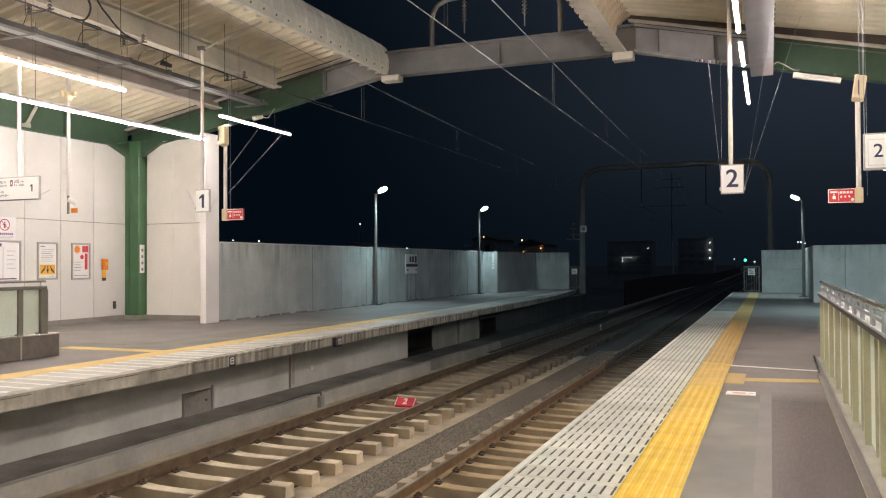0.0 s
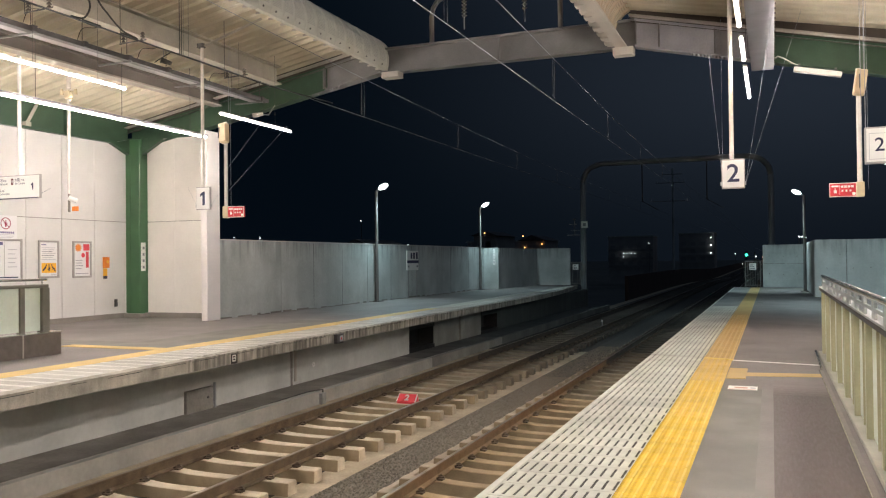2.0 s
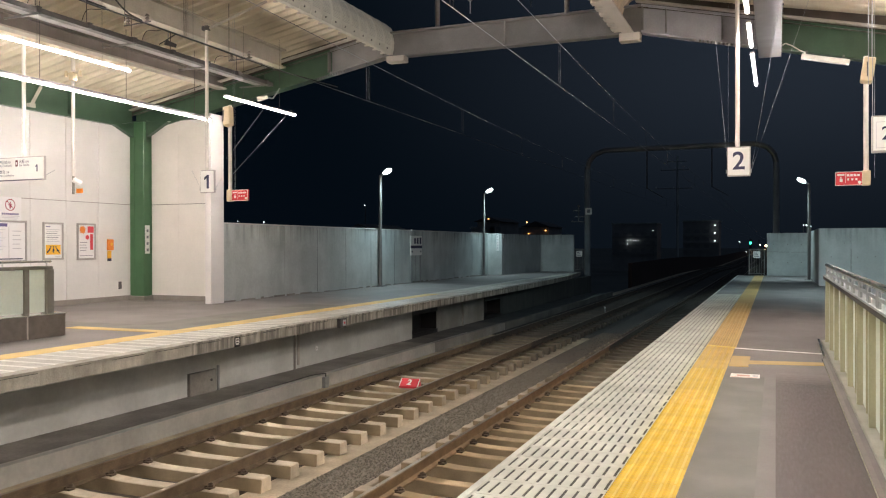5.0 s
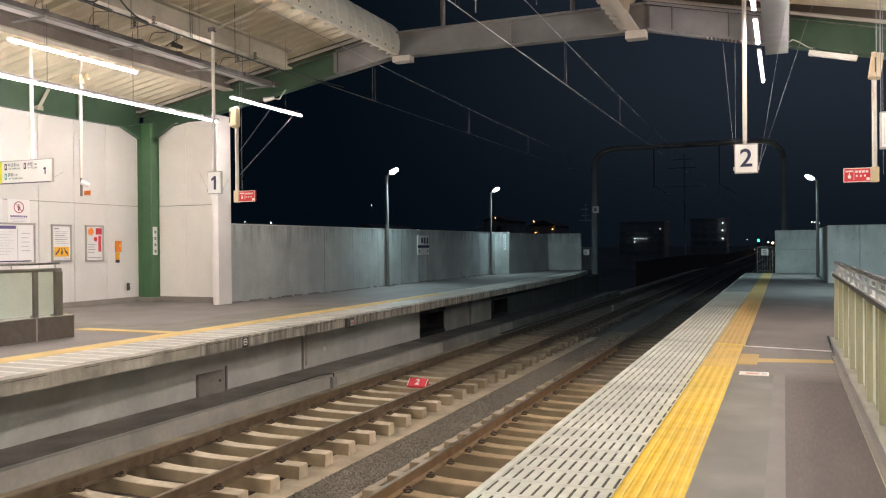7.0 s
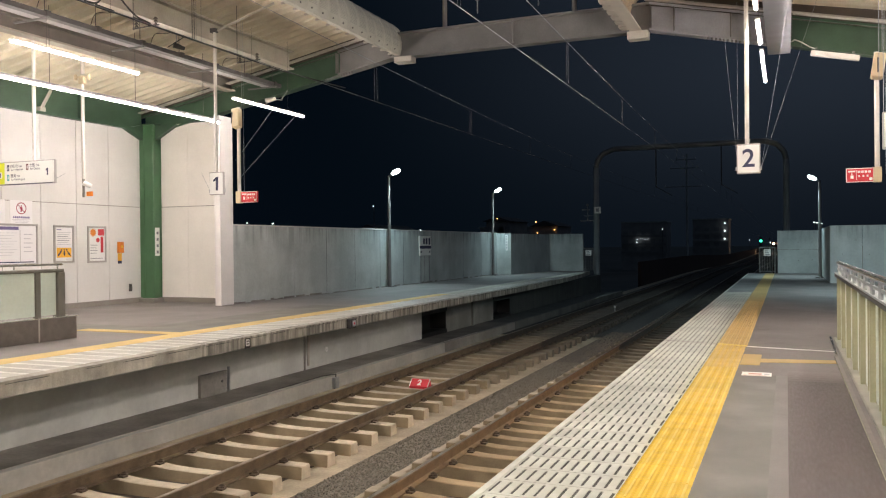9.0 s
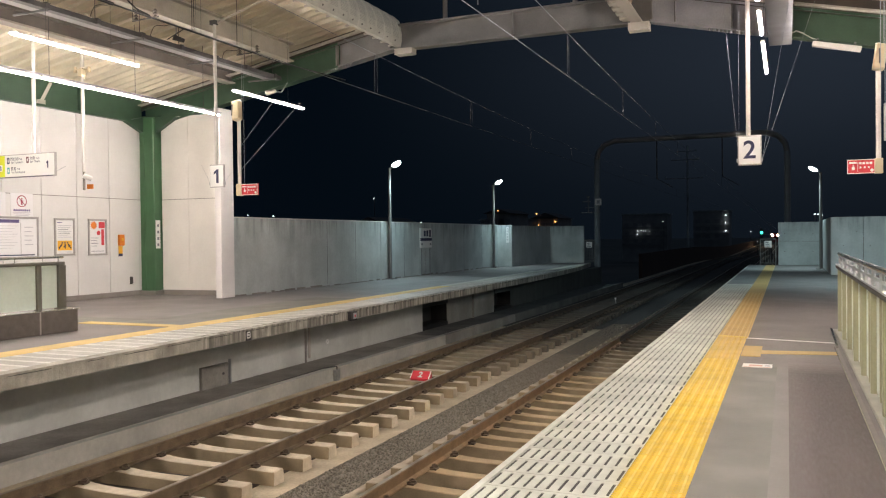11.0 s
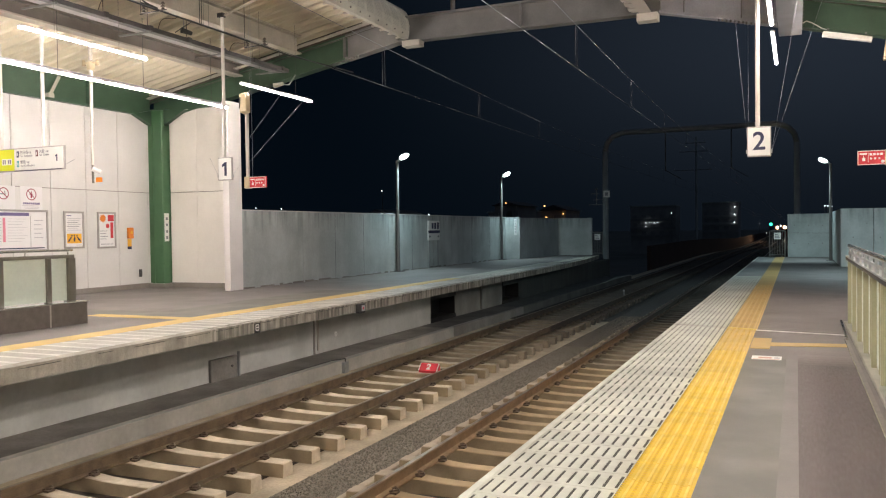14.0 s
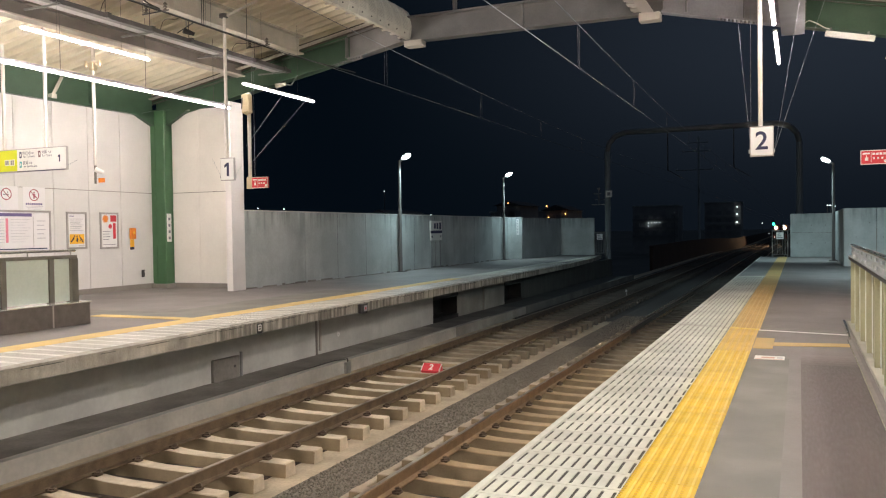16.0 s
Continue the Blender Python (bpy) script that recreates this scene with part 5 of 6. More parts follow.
for x0, x1 in ((-18.3, -9.8), (-3.0, 6.5)):
    pu = thing("edge_purlin", ((x0 + x1) / 2, 19.3, deck_z((x0 + x1) / 2) - 0.15), "off-white steel angle under the roof edge", "purlin", "edge purlins")
    bm = bmesh.new()
    for a, b in ((0.0, 0.03), (0.03, 0.075)):
        h = 0.14 if a == 0 else 0.02
        v = [bm.verts.new(c) for c in ((x0, 19.3 - h, beam_low(x0) + 0.665 + a), (x1, 19.3 - h, beam_low(x1) + 0.665 + a), (x1, 19.3 + 0.02, beam_low(x1) + 0.665 + a), (x0, 19.3 + 0.02, beam_low(x0) + 0.665 + a),
                                       (x0, 19.3 - h, beam_low(x0) + 0.665 + b), (x1, 19.3 - h, beam_low(x1) + 0.665 + b), (x1, 19.3 + 0.02, beam_low(x1) + 0.665 + b), (x0, 19.3 + 0.02, beam_low(x0) + 0.665 + b))]
        for q in ((3, 2, 1, 0), (4, 5, 6, 7), (0, 1, 5, 4), (1, 2, 6, 5), (2, 3, 7, 6), (3, 0, 4, 7)):
            bm.faces.new([v[i] for i in q])
    part("angle", bm, M_PALESTEEL, pu)
    bm = bmesh.new()
    n = 12
    rings = []
    for k in range(n + 1):
        a = x0 + (x1 - x0) * k / n
        rings.append([bm.verts.new(c) for c in ((a, 19.50, beam_low(a) + 0.6), (a, 19.50, deck_z(a) + 0.03), (a, 19.53, deck_z(a) + 0.03), (a, 19.53, beam_low(a) + 0.6))])
    for a, b in zip(rings, rings[1:]):
        for i in range(4):
            bm.faces.new((a[i], a[(i + 1) % 4], b[(i + 1) % 4], b[i]))
    part("closure_board", bm, M_CLOSURE, pu, "dark brown closure board")


def eave(name, profile, label, group, sheet=M_EAVE):
    """A curved sheet eave, ribbed across its length, with rows of rivets along its foot."""
    e = thing(name, (profile[0][0], 5, profile[0][1]), label, "roof eave", group)
    bm = bmesh.new()
    rows = []
    cx, cz = sum(p[0] for p in profile) / len(profile), sum(p[1] for p in profile) / len(profile)
    for i in range(40):
        for o, out in ((0.0, 0.0), (0.015, -0.022), (0.03, 0.0), (0.23, 0.012)):
            ring = []
            for x, z in profile:
                d = Vector((x - cx, z - cz)).normalized() * out
                ring.append(bm.verts.new((x + d.x, 2.0 + 0.448 * i + o, z + d.y)))
            rows.append(ring)
    for a, b in zip(rows, rows[1:]):
        for q in range(len(profile) - 1):
            bm.faces.new((a[q], a[q + 1], b[q + 1], b[q]))
    part("sheet", bm, sheet, e, "ribbed perforated sheet")
    return e


WEST = [(-9.46, 6.62), (-9.38, 6.64), (-9.34, 6.78), (-9.33, 6.98), (-9.38, 7.18), (-9.48, 7.36), (-9.64, 7.50), (-9.86, 7.58), (-10.1, 7.60)]
ew = eave("roof_eave", WEST, "pale curved perforated sheet eave over platform 1", "roof eaves")
for i in range(30):
    y = 6.2 + 0.448 * i
    part("rivet", rod(bmesh.new(), (-9.37, y, 6.73), (-9.335, y, 6.73), 0.022, 6), M_DARKSTEEL, ew)
for i in range(30):
    y = 6.3 + 0.448 * i
    part("edge_bracket", boxed(-9.60, -9.40, y, y + 0.03, 6.62, 6.66), M_PALESTEEL, ew)
EAST = [(-3.34, 6.60), (-3.38, 6.78), (-3.37, 6.98), (-3.31, 7.18), (-3.20, 7.34), (-3.03, 7.46), (-2.80, 7.53), (-2.5, 7.55)]
ee = eave("roof_eave", EAST, "tan curved perforated sheet eave over platform 2", "roof eaves", M_EAVE_TAN)
for i in range(31):
    y = 6.3 + 0.44 * i
    part("foot_rib", boxed(-3.55, -3.34, y, y + 0.24, 6.60, 6.66), M_PALESTEEL, ee)
part("foot_strip", boxed(-3.50, -3.34, 6, 19.9, 6.62, 6.65), M_PALESTEEL, ee, "off-white corrugated foot strip")
part("lip", boxed(-3.34, -3.08, 2, 19.6, 6.56, 6.60), M_PALESTEEL, ee, "off-white lip")

# ---- fluorescent light rows ----
def light_row(x, z, spans, gap=0.006, hung=True):
    for y0, y1 in spans:
        f = thing("strip_light", (x, (y0 + y1) / 2, z), "lit fluorescent strip light under the roof", "strip light", "strip lights")
        part("housing", boxed(x - 0.036, x + 0.036, y0 + 0.03, y1 - 0.03, z + 0.03, z + 0.055, 0.006), M_WHITEPOLE, f, "white metal housing")
        bm = rod(bmesh.new(), (x, y0 + gap, 0), (x, y1 - gap, 0), 0.018, 14)
        for v in bm.verts:
            v.co.z = z + v.co.z * 0.85
        part("tube", bm, G_TUBE, f, "glowing white tube", True)
        for y in (y0 + 0.03, y1 - 0.03):
            part("end_cap", boxed(x - 0.04, x + 0.04, y - 0.02, y + 0.02, z + 0.012, z + 0.03), M_WHITEPOLE, f)
        if hung:
            y = (y0 + y1) / 2
            part("hanger", rod(bmesh.new(), (x, y, z + 0.05), (x, y, deck_z(x) + 0.125), 0.003, 6), M_DARKSTEEL, f)


light_row(-12.0, 5.11, [(12.9 - 1.5 * (i + 1) - 0.36 * (i // 2), 12.9 - 1.5 * i - 0.36 * (i // 2)) for i in range(12)] + [(15.9, 17.44), (17.46, 19.0)], 0.03)
rail_b = thing("light_rail", (-13.9, 8, 5.02), "long pale grey mounting channel above a row of tubes", "mounting channel")
part("channel", prism([(-13.93, 4.979), (-13.87, 4.979), (-13.87, 5.013), (-13.88, 5.013), (-13.88, 4.988), (-13.92, 4.988), (-13.92, 5.013), (-13.93, 5.013)], -6, 17.9), M_LILAC, rail_b)
for i in range(10):
    part("hanger", rod(bmesh.new(), (-13.9, 17.2 - 2.4 * i, 4.99), (-13.9, 17.2 - 2.4 * i, deck_z(-13.9) + 0.03), 0.006, 6), M_DARKSTEEL, rail_b)
light_row(-13.9, 4.924, [(17.86 - 1.42 * (i + 1), 17.86 - 1.42 * i) for i in range(16)], 0.03, False)
light_row(-0.40, 5.10, [(16.1, 17.70), (17.71, 19.3), (13.83, 15.56)] + [(13.25 - 1.55 * (i + 1), 13.25 - 1.55 * i) for i in range(10)], 0.06)
light_row(2.3, 4.9, [(18.6 - 1.55 * (i + 1), 18.6 - 1.55 * i) for i in range(0, 15, 2)])
em = thing("emergency_light", (0.83, 19.3, 5.7), "unlit white strip fitting under the green beam", "strip light")
bm = boxed(-0.48, 0.48, -0.07, 0.07, -0.055, 0.055, 0.01)
bmesh.ops.transform(bm, verts=bm.verts[:], matrix=Matrix.Translation((0.98, 19.33, 5.56)) @ pose(0, 0, 0, 0, 12.7, 0))
part("body", bm, M_WHITEPOLE, em)
for x in (0.62, 1.34):
    part("bracket", boxed(x - 0.02, x + 0.02, 19.36, 19.5, beam_low(x) - 0.09, beam_low(x) + 0.02), M_GREYSTEEL, em)
part("conduit", pipe(bmesh.new(), [(0.12, 19.40, 5.95), (0.2, 19.38, 5.99), (0.32, 19.38, 5.93), (0.5, 19.38, 5.80), (0.62, 19.38, 5.75)], 0.012, 6), M_WHITEPOLE, em, "white cable")

# ---- hanging poles, signs, loudspeakers ----
def number_sign(x, y, digit, top, stays):
    s = thing("platform_number_sign", (x, y, 2.78), f"white hanging sign with the dark blue number {digit}", "platform sign", "platform number signs")
    part("pole", rod(bmesh.new(), (x - 0.02, y, 3.29), (x - 0.02, y, top if digit == "1" else deck_z(x) + 0.03), 0.038), M_WHITEPOLE, s, "white steel pole", True)
    part("box", boxed(x - 0.19, x + 0.19, y - 0.03, y + 0.03, 2.78, 3.29, 0.008), M_SIGNFRAME, s)
    for side in (-1, 1):
        part("face", boxed(x - 0.175, x + 0.175, *((y - 0.035, y - 0.03) if side < 0 else (y + 0.03, y + 0.035)), 2.80, 3.27), M_SIGN, s, "white face")
    at = Matrix.Translation((x, y - 0.037, 3.03)) @ FRONT
    if digit == "1":
        numeral_one("number", 0.42, at, M_INK, s)
    else:
        lettering("number", digit, 0.43, at, M_INK, s, 0.006)
    for dx in (-0.19, 0.19):
        part("eye_bolt", boxed(x + dx - 0.02, x + dx + 0.02, y - 0.02, y + 0.02, 2.84, 2.90), M_GALV, s)
    for dx, ex, ez in stays:
        part("stay_wire", rod(bmesh.new(), (x + dx, y, 2.87), (x + ex, y + 0.02, ez), 0.0025, 5), M_WIRE, s, "thin stay wire")
    return s


number_sign(-0.59, 15.0, "2", 5.75, ((-0.17, -0.43, 5.75), (-0.17, -0.17, 5.75), (0.20, 1.12, 5.75), (0.20, 0.67, 5.75)))
number_sign(-11.72, 14.95, "1", 6.5, ((-0.19, -0.45, 3.3), (0.19, 0.36, 3.1)))


def hung_speaker(x, y, red_side, z_top, sign_z):
    s = thing("hanging_speaker_pole", (x, y, sign_z), "white pole with beige loudspeaker and red emergency sign", "hanging pole", "hanging speaker poles")
    part("pole", rod(bmesh.new(), (x, y, sign_z - 0.12), (x, y, z_top), 0.045), M_WHITEPOLE, s, "white steel pole", True)
    bm = boxed(-0.10, 0.10, -0.09, 0.09, -0.235, 0.235, 0.02)
    bmesh.ops.transform(bm, verts=bm.verts[:], matrix=Matrix.Translation((x + 0.02, y - 0.1, z_top - 0.28)) @ pose(0, 0, 0, -10, -9 * red_side, 0))
    sp = part("loudspeaker", bm, M_BEIGE, s, "beige loudspeaker box")
    part("speaker_slot", rod(bmesh.new(), (x + 0.0, y - 0.28, z_top - 0.42), (x, y - 0.25, z_top - 0.15), 0.015, 6), M_DARKSTEEL, sp)
    part("hanger", rod(bmesh.new(), (x + 0.14, y, sign_z), (x + 0.14, y, deck_z(x) + 0.03), 0.003, 6), M_WIRE, s)
    part("hanger", rod(bmesh.new(), (x + 0.09, y, z_top - 0.1), (x + 0.09, y, deck_z(x) + 0.03), 0.003, 6), M_WIRE, s)
    a, b = sorted((x + red_side * 0.06, x + red_side * 0.52))
    red = part("red_sign", boxed(a, b, y - 0.03, y + 0.03, sign_z - 0.13, sign_z + 0.13, 0.006), M_RED, s, "red emergency sign with white marks")
    bm = bmesh.new()
    for c, d, e, f in ((a, b, sign_z - 0.13, sign_z - 0.118), (a, b, sign_z + 0.118, sign_z + 0.13), (a, a + 0.012, sign_z - 0.12, sign_z + 0.12), (b - 0.012, b, sign_z - 0.12, sign_z + 0.12)):
        box(bm, c, d, y - 0.034, y - 0.0305, e, f)
    part("white_border", bm, M_SIGN, red)
    part("print_bar", boxed(a + 0.035, a + 0.155, y - 0.033, y - 0.03, sign_z + 0.055, sign_z + 0.085), M_SIGN, red)
    icon = boxed(a + 0.075, a + 0.125, y - 0.033, y - 0.03, sign_z - 0.06, sign_z - 0.005)
    box(icon, a + 0.09, a + 0.105, y - 0.033, y - 0.03, sign_z - 0.005, sign_z + 0.035)
    part("pictogram", icon, M_SIGN, red, "white pointing pictogram")
    part("divider", boxed(a + 0.172, a + 0.178, y - 0.033, y - 0.03, sign_z - 0.09, sign_z + 0.09), M_SIGN, red)
    for k in range(4):
        part("print_bar", boxed(a + 0.195 + 0.058 * k, a + 0.238 + 0.058 * k, y - 0.033, y - 0.03, sign_z + 0.04, sign_z + 0.08), M_SIGN, red)
        if k < 3:
            part("print_bar", boxed(a + 0.205 + 0.068 * k, a + 0.235 + 0.068 * k, y - 0.033, y - 0.03, sign_z - 0.035, sign_z + 0.0), M_SIGN, red)
    part("disc", rod(bmesh.new(), (b - 0.05, y - 0.034, sign_z - 0.075), (b - 0.05, y - 0.03, sign_z - 0.075), 0.03, 12), M_SIGN, red)
    part("clamp", boxed(x - 0.07, x + 0.07, y - 0.06, y + 0.06, sign_z - 0.14, sign_z + 0.14, 0.01), M_BEIGE, s)


hung_speaker(1.55, 17.0, -1, 5.08, 2.83)
hung_speaker(-12.05, 16.2, 1, 4.95, 2.80)
sw = thing("stay_wires", (-11.9, 16.2, 3.3), "two thin stay wires of the speaker pole", "stay wires")
part("wire", rod(bmesh.new(), (-12.15, 16.2, 3.69), (-11.05, 16.2, 4.86), 0.0035, 5), M_WIRE, sw)
part("wire", rod(bmesh.new(), (-12.0, 16.2, 3.29), (-10.35, 16.2, 4.73), 0.0035, 5), M_WIRE, sw)


def direction_sign(x0, x1, y, z0, z1, number, number_left):
    """A two-coloured hanging sign: a white part with destinations, a lime part with pictograms."""
    s = thing("direction_sign", ((x0 + x1) / 2, y, z0), f"white and lime hanging direction sign for platform {number}", "direction sign", "direction signs")
    part("box", boxed(x0, x1, y - 0.08, y - 0.02, z0, z1, 0.008), M_SIGNFRAME, s)
    xm = x1 - 1.54 if not number_left else x0 + 1.54
    w = (xm, x1 - 0.02) if not number_left else (x0 + 0.02, xm)
    g = (x0 + 0.02, xm) if not number_left else (xm, x1 - 0.02)
    white = part("white_face", boxed(*w, y - 0.086, y - 0.08, z0 + 0.03, z1 - 0.02), M_SIGN, s, "white face")
    part("lime_face", boxed(*g, y - 0.086, y - 0.08, z0 + 0.03, z1 - 0.02), M_LIME, s, "lime yellow face")
    f = y - 0.088
    at = Matrix.Translation(((w[1] - 0.20) if not number_left else (w[0] + 0.155), f, (z0 + z1) / 2)) @ FRONT
    if number == "1":
        numeral_one("number", 0.22, at, M_INK, white)
    else:
        lettering("number", number, 0.25, at, M_INK, white, 0.002)
    if number_left:
        bm = bmesh.new()
        cx = w[0] + 0.155
        for a, b, c, d in ((-0.125, 0.125, 0.06, 0.066), (-0.125, 0.125, 0.40, 0.406), (-0.125, -0.119, 0.066, 0.40), (0.119, 0.125, 0.066, 0.40)):
            box(bm, cx + a, cx + b, y - 0.089, y - 0.086, z0 + c, z0 + d)
        part("number_border", bm, M_FAINT, white, "thin grey border")
    o = w[0] + (0.06 if not number_left else 0.45)

    def mark(a, b, c, d, m):
        part("print_bar", boxed(o + a, o + b, y - 0.089, y - 0.086, z0 + c, z0 + d), m, white)

    mark(0.02, 0.09, 0.32, 0.46, M_INK)
    mark(0.62, 0.69, 0.32, 0.46, M_TRAIN)
    mark(0.02, 0.09, 0.10, 0.24, M_TEAL)
    for dx, dz in ((0.055, 0.39), (0.655, 0.39), (0.055, 0.17)):
        part("print_bar", boxed(o + dx - 0.012, o + dx + 0.012, y - 0.091, y - 0.089, z0 + dz - 0.035, z0 + dz + 0.035), M_SIGN, white)
    lettering("destination", "\u56db\u65e5\u5e02", 0.088, Matrix.Translation((o + 0.25, f, z0 + 0.42)) @ FRONT, M_GREYINK, white, 0.001)
    lettering("destination", "\u5927\u962a", 0.088, Matrix.Translation((o + 0.81, f, z0 + 0.42)) @ FRONT, M_GREYINK, white, 0.001)
    for a, c in ((0.13, 0.32), (0.73, 0.32), (0.13, 0.10)):
        lettering("destination", "\u65b9\u9762", 0.052, Matrix.Translation((o + a + 0.30 - 0.06 * (a > 0.5 or c < 0.2), f, z0 + c + 0.095)) @ FRONT, M_GREYINK, white)
    lettering("destination", "for Yokkaichi", 0.068, Matrix.Translation((o + 0.33, f, z0 + 0.345)) @ FRONT, M_GREYINK, white)
    lettering("destination", "\u8ce2\u5cf6", 0.088, Matrix.Translation((o + 0.215, f, z0 + 0.20)) @ FRONT, M_GREYINK, white, 0.001)
    lettering("destination", "for Kashikojima", 0.068, Matrix.Translation((o + 0.365, f, z0 + 0.125)) @ FRONT, M_GREYINK, white)
    lettering("destination", "for Osaka", 0.075, Matrix.Translation((o + 0.89, f, z0 + 0.345)) @ FRONT, M_GREYINK, white)
    mark(0.0 - 0.06 * (not number_left), 1.42 - 0.2 * number_left, 0.005, 0.02, M_INK)
    lo = g[1] - 0.40 if not number_left else g[0] + 0.06
    for k in range(2):
        pn = part("pictogram_panel", boxed(lo + 0.17 * k, lo + 0.15 + 0.17 * k, y - 0.089, y - 0.086, z0 + 0.16, z0 + 0.30), M_SIGN, s, "white pictogram panel")
        for q in range(2):
            part("print_bar", boxed(lo + 0.17 * k + 0.025 + 0.06 * q, lo + 0.17 * k + 0.065 + 0.06 * q, y - 0.091, y - 0.089, z0 + 0.18, z0 + 0.28), M_GREYINK, pn)
    poles = (-15.56, -16.9) if not number_left else (x0 + 0.8, x0 + 2.1)
    for x in poles:
        part("pole", rod(bmesh.new(), (x, y - 0.05, z1), (x, y - 0.05, deck_z(x) + 0.03), 0.042), M_WHITEPOLE, s, "white steel pole", True)
    e = x1 if not number_left else x0
    if not number_left:
        part("stay_wire", rod(bmesh.new(), (e, y - 0.05, z0 + 0.1), (e + 0.12, y + 0.1, z0 + 0.22), 0.004, 5), M_WIRE, s, "thin stay wire")
    if number_left:
        for dx in (-0.03, 0.02):
            part("hanger", rod(bmesh.new(), (e + dx, y, z0 + 0.1), (e + dx, y, deck_z(e) + 0.03), 0.004, 6), M_WIRE, s)


direction_sign(-17.9 + 0.15, -14.92, 13.5, 3.07, 3.60, "1", False)
direction_sign(1.17, 3.9, 12.2, 2.805, 3.295, "2", True)
cp = thing("camera_pole", (-15.72, 15.0, 2.87), "white hanging pole with a small white camera", "hanging pole")
part("pole", rod(bmesh.new(), (-15.73, 15, 3.3), (-15.73, 15, 5.60), 0.042), M_WHITEPOLE, cp, "white steel pole", True)
mount = part("mount", boxed(-15.80, -15.66, 14.92, 15.08, 5.60, 5.80, 0.02), M_BEIGE, cp, "beige mounting clamp")
for x, y in ((-15.90, 14.95), (-15.56, 15.05)):
    part("mount_arm", rod(bmesh.new(), (-15.73, 15.0, 5.74), (x, y, 5.79), 0.022, 8), M_BEIGE, mount)
    part("mount_ring", rod(bmesh.new(), (x, y, 5.70), (x, y, 5.84), 0.05, 10, 0.035), M_BEIGE, mount)
part("stem", rod(bmesh.new(), (-15.73, 15, 5.84), (-15.73, 15, deck_z(-15.73) + 0.03), 0.05, 10), M_PALESTEEL, cp)
part("stem", rod(bmesh.new(), (-15.73, 15, 2.86), (-15.73, 15, 3.3), 0.03), M_FRAME, cp, "olive stem")
part("camera_body", rod(bmesh.new(), (-15.64, 14.9, 3.20), (-15.54, 15.05, 3.12), 0.06, 12), M_SIGN, cp, "white camera dome", True)
part("tag", boxed(-15.62, -15.43, 14.98, 15.0, 2.88, 2.99), M_ORANGESIGN, cp, "orange tag")

# ---- cables, trays and insulators under the west roof ----
tr = thing("cable_tray", (-13.0, 10, 6.05), "dark steel cable tray hung under the roof", "cable tray")
part("tray", prism([(-13.07, 6.02), (-13.07, 6.12), (-13.05, 6.12), (-13.05, 6.04), (-12.93, 6.04), (-12.93, 6.12), (-12.91, 6.12), (-12.91, 6.02)], -14, 19.3), M_DARKSTEEL, tr)
part("duct", boxed(-13.32, -13.09, -14, 19.2, 6.026, 6.075, 0.004), M_DUCT, tr, "pale grey cable duct")
for i in range(9):
    y = 19.0 - 1.25 * i
    part("hanger", rod(bmesh.new(), (-13.0, y, 6.1), (-13.0, y, deck_z(-13)), 0.008, 6), M_DARKSTEEL, tr)
    if i % 2 == 0:
        part("arm", boxed(-13.8, -12.9, y - 0.02, y + 0.02, 5.985, 6.02), M_GREYSTEEL, tr)
    part("clamp", boxed(-13.10, -12.88, y - 0.05, y + 0.05, 6.03, 6.14), M_DARKSTEEL, tr)
fd = thing("feeder_cable", (-11, 8, 5.8), "black feeder cable held by insulators under the roof", "cable")
part("cable", pipe(bmesh.new(), [(-11, -14, 5.82), (-11, 9.5, 5.81), (-11, 12.2, 5.80), (-11, 16.5, 5.78), (-11, 19.5, 5.9)], 0.016), M_BLACK, fd)
for y in (10.0, 12.15, 15.35):
    part("arm", rod(bmesh.new(), (-11.45, y, 5.78), (-10.82, y, 5.80), 0.014, 6), M_DARKSTEEL, fd)
    for x in (-11.36, -10.9):
        for k in range(3):
            part("insulator", rod(bmesh.new(), (x, y, 5.80 + 0.055 * k), (x, y, 5.84 + 0.055 * k), 0.045, 8, 0.018), M_CLOSURE, fd, "brown ribbed insulator")
    part("hanger", rod(bmesh.new(), (-11.44, y, 5.8), (-11.44, y, deck_z(-11.44)), 0.008, 6), M_DARKSTEEL, fd)
for y, x in ((11.0, -11.0), (11.9, -11.0)):
    part("splice", rod(bmesh.new(), (x, y - 0.2, 5.815), (x, y + 0.2, 5.81), 0.032, 8), M_BLACK, fd, "black splice sleeve")


def bend(pts, steps=6):
    """Points along a smooth curve through the given ones."""
    pts = [Vector(p) for p in pts]
    full = [2 * pts[0] - pts[1]] + pts + [2 * pts[-1] - pts[-2]]
    out = []
    for a, b, c, d in zip(full, full[1:], full[2:], full[3:]):
        for k in range(steps):
            t = k / steps
            out.append(0.5 * (2 * b + (c - a) * t + (2 * a - 5 * b + 4 * c - d) * t * t + (3 * b - a - 3 * c + d) * t ** 3))
    return out + [pts[-1]]


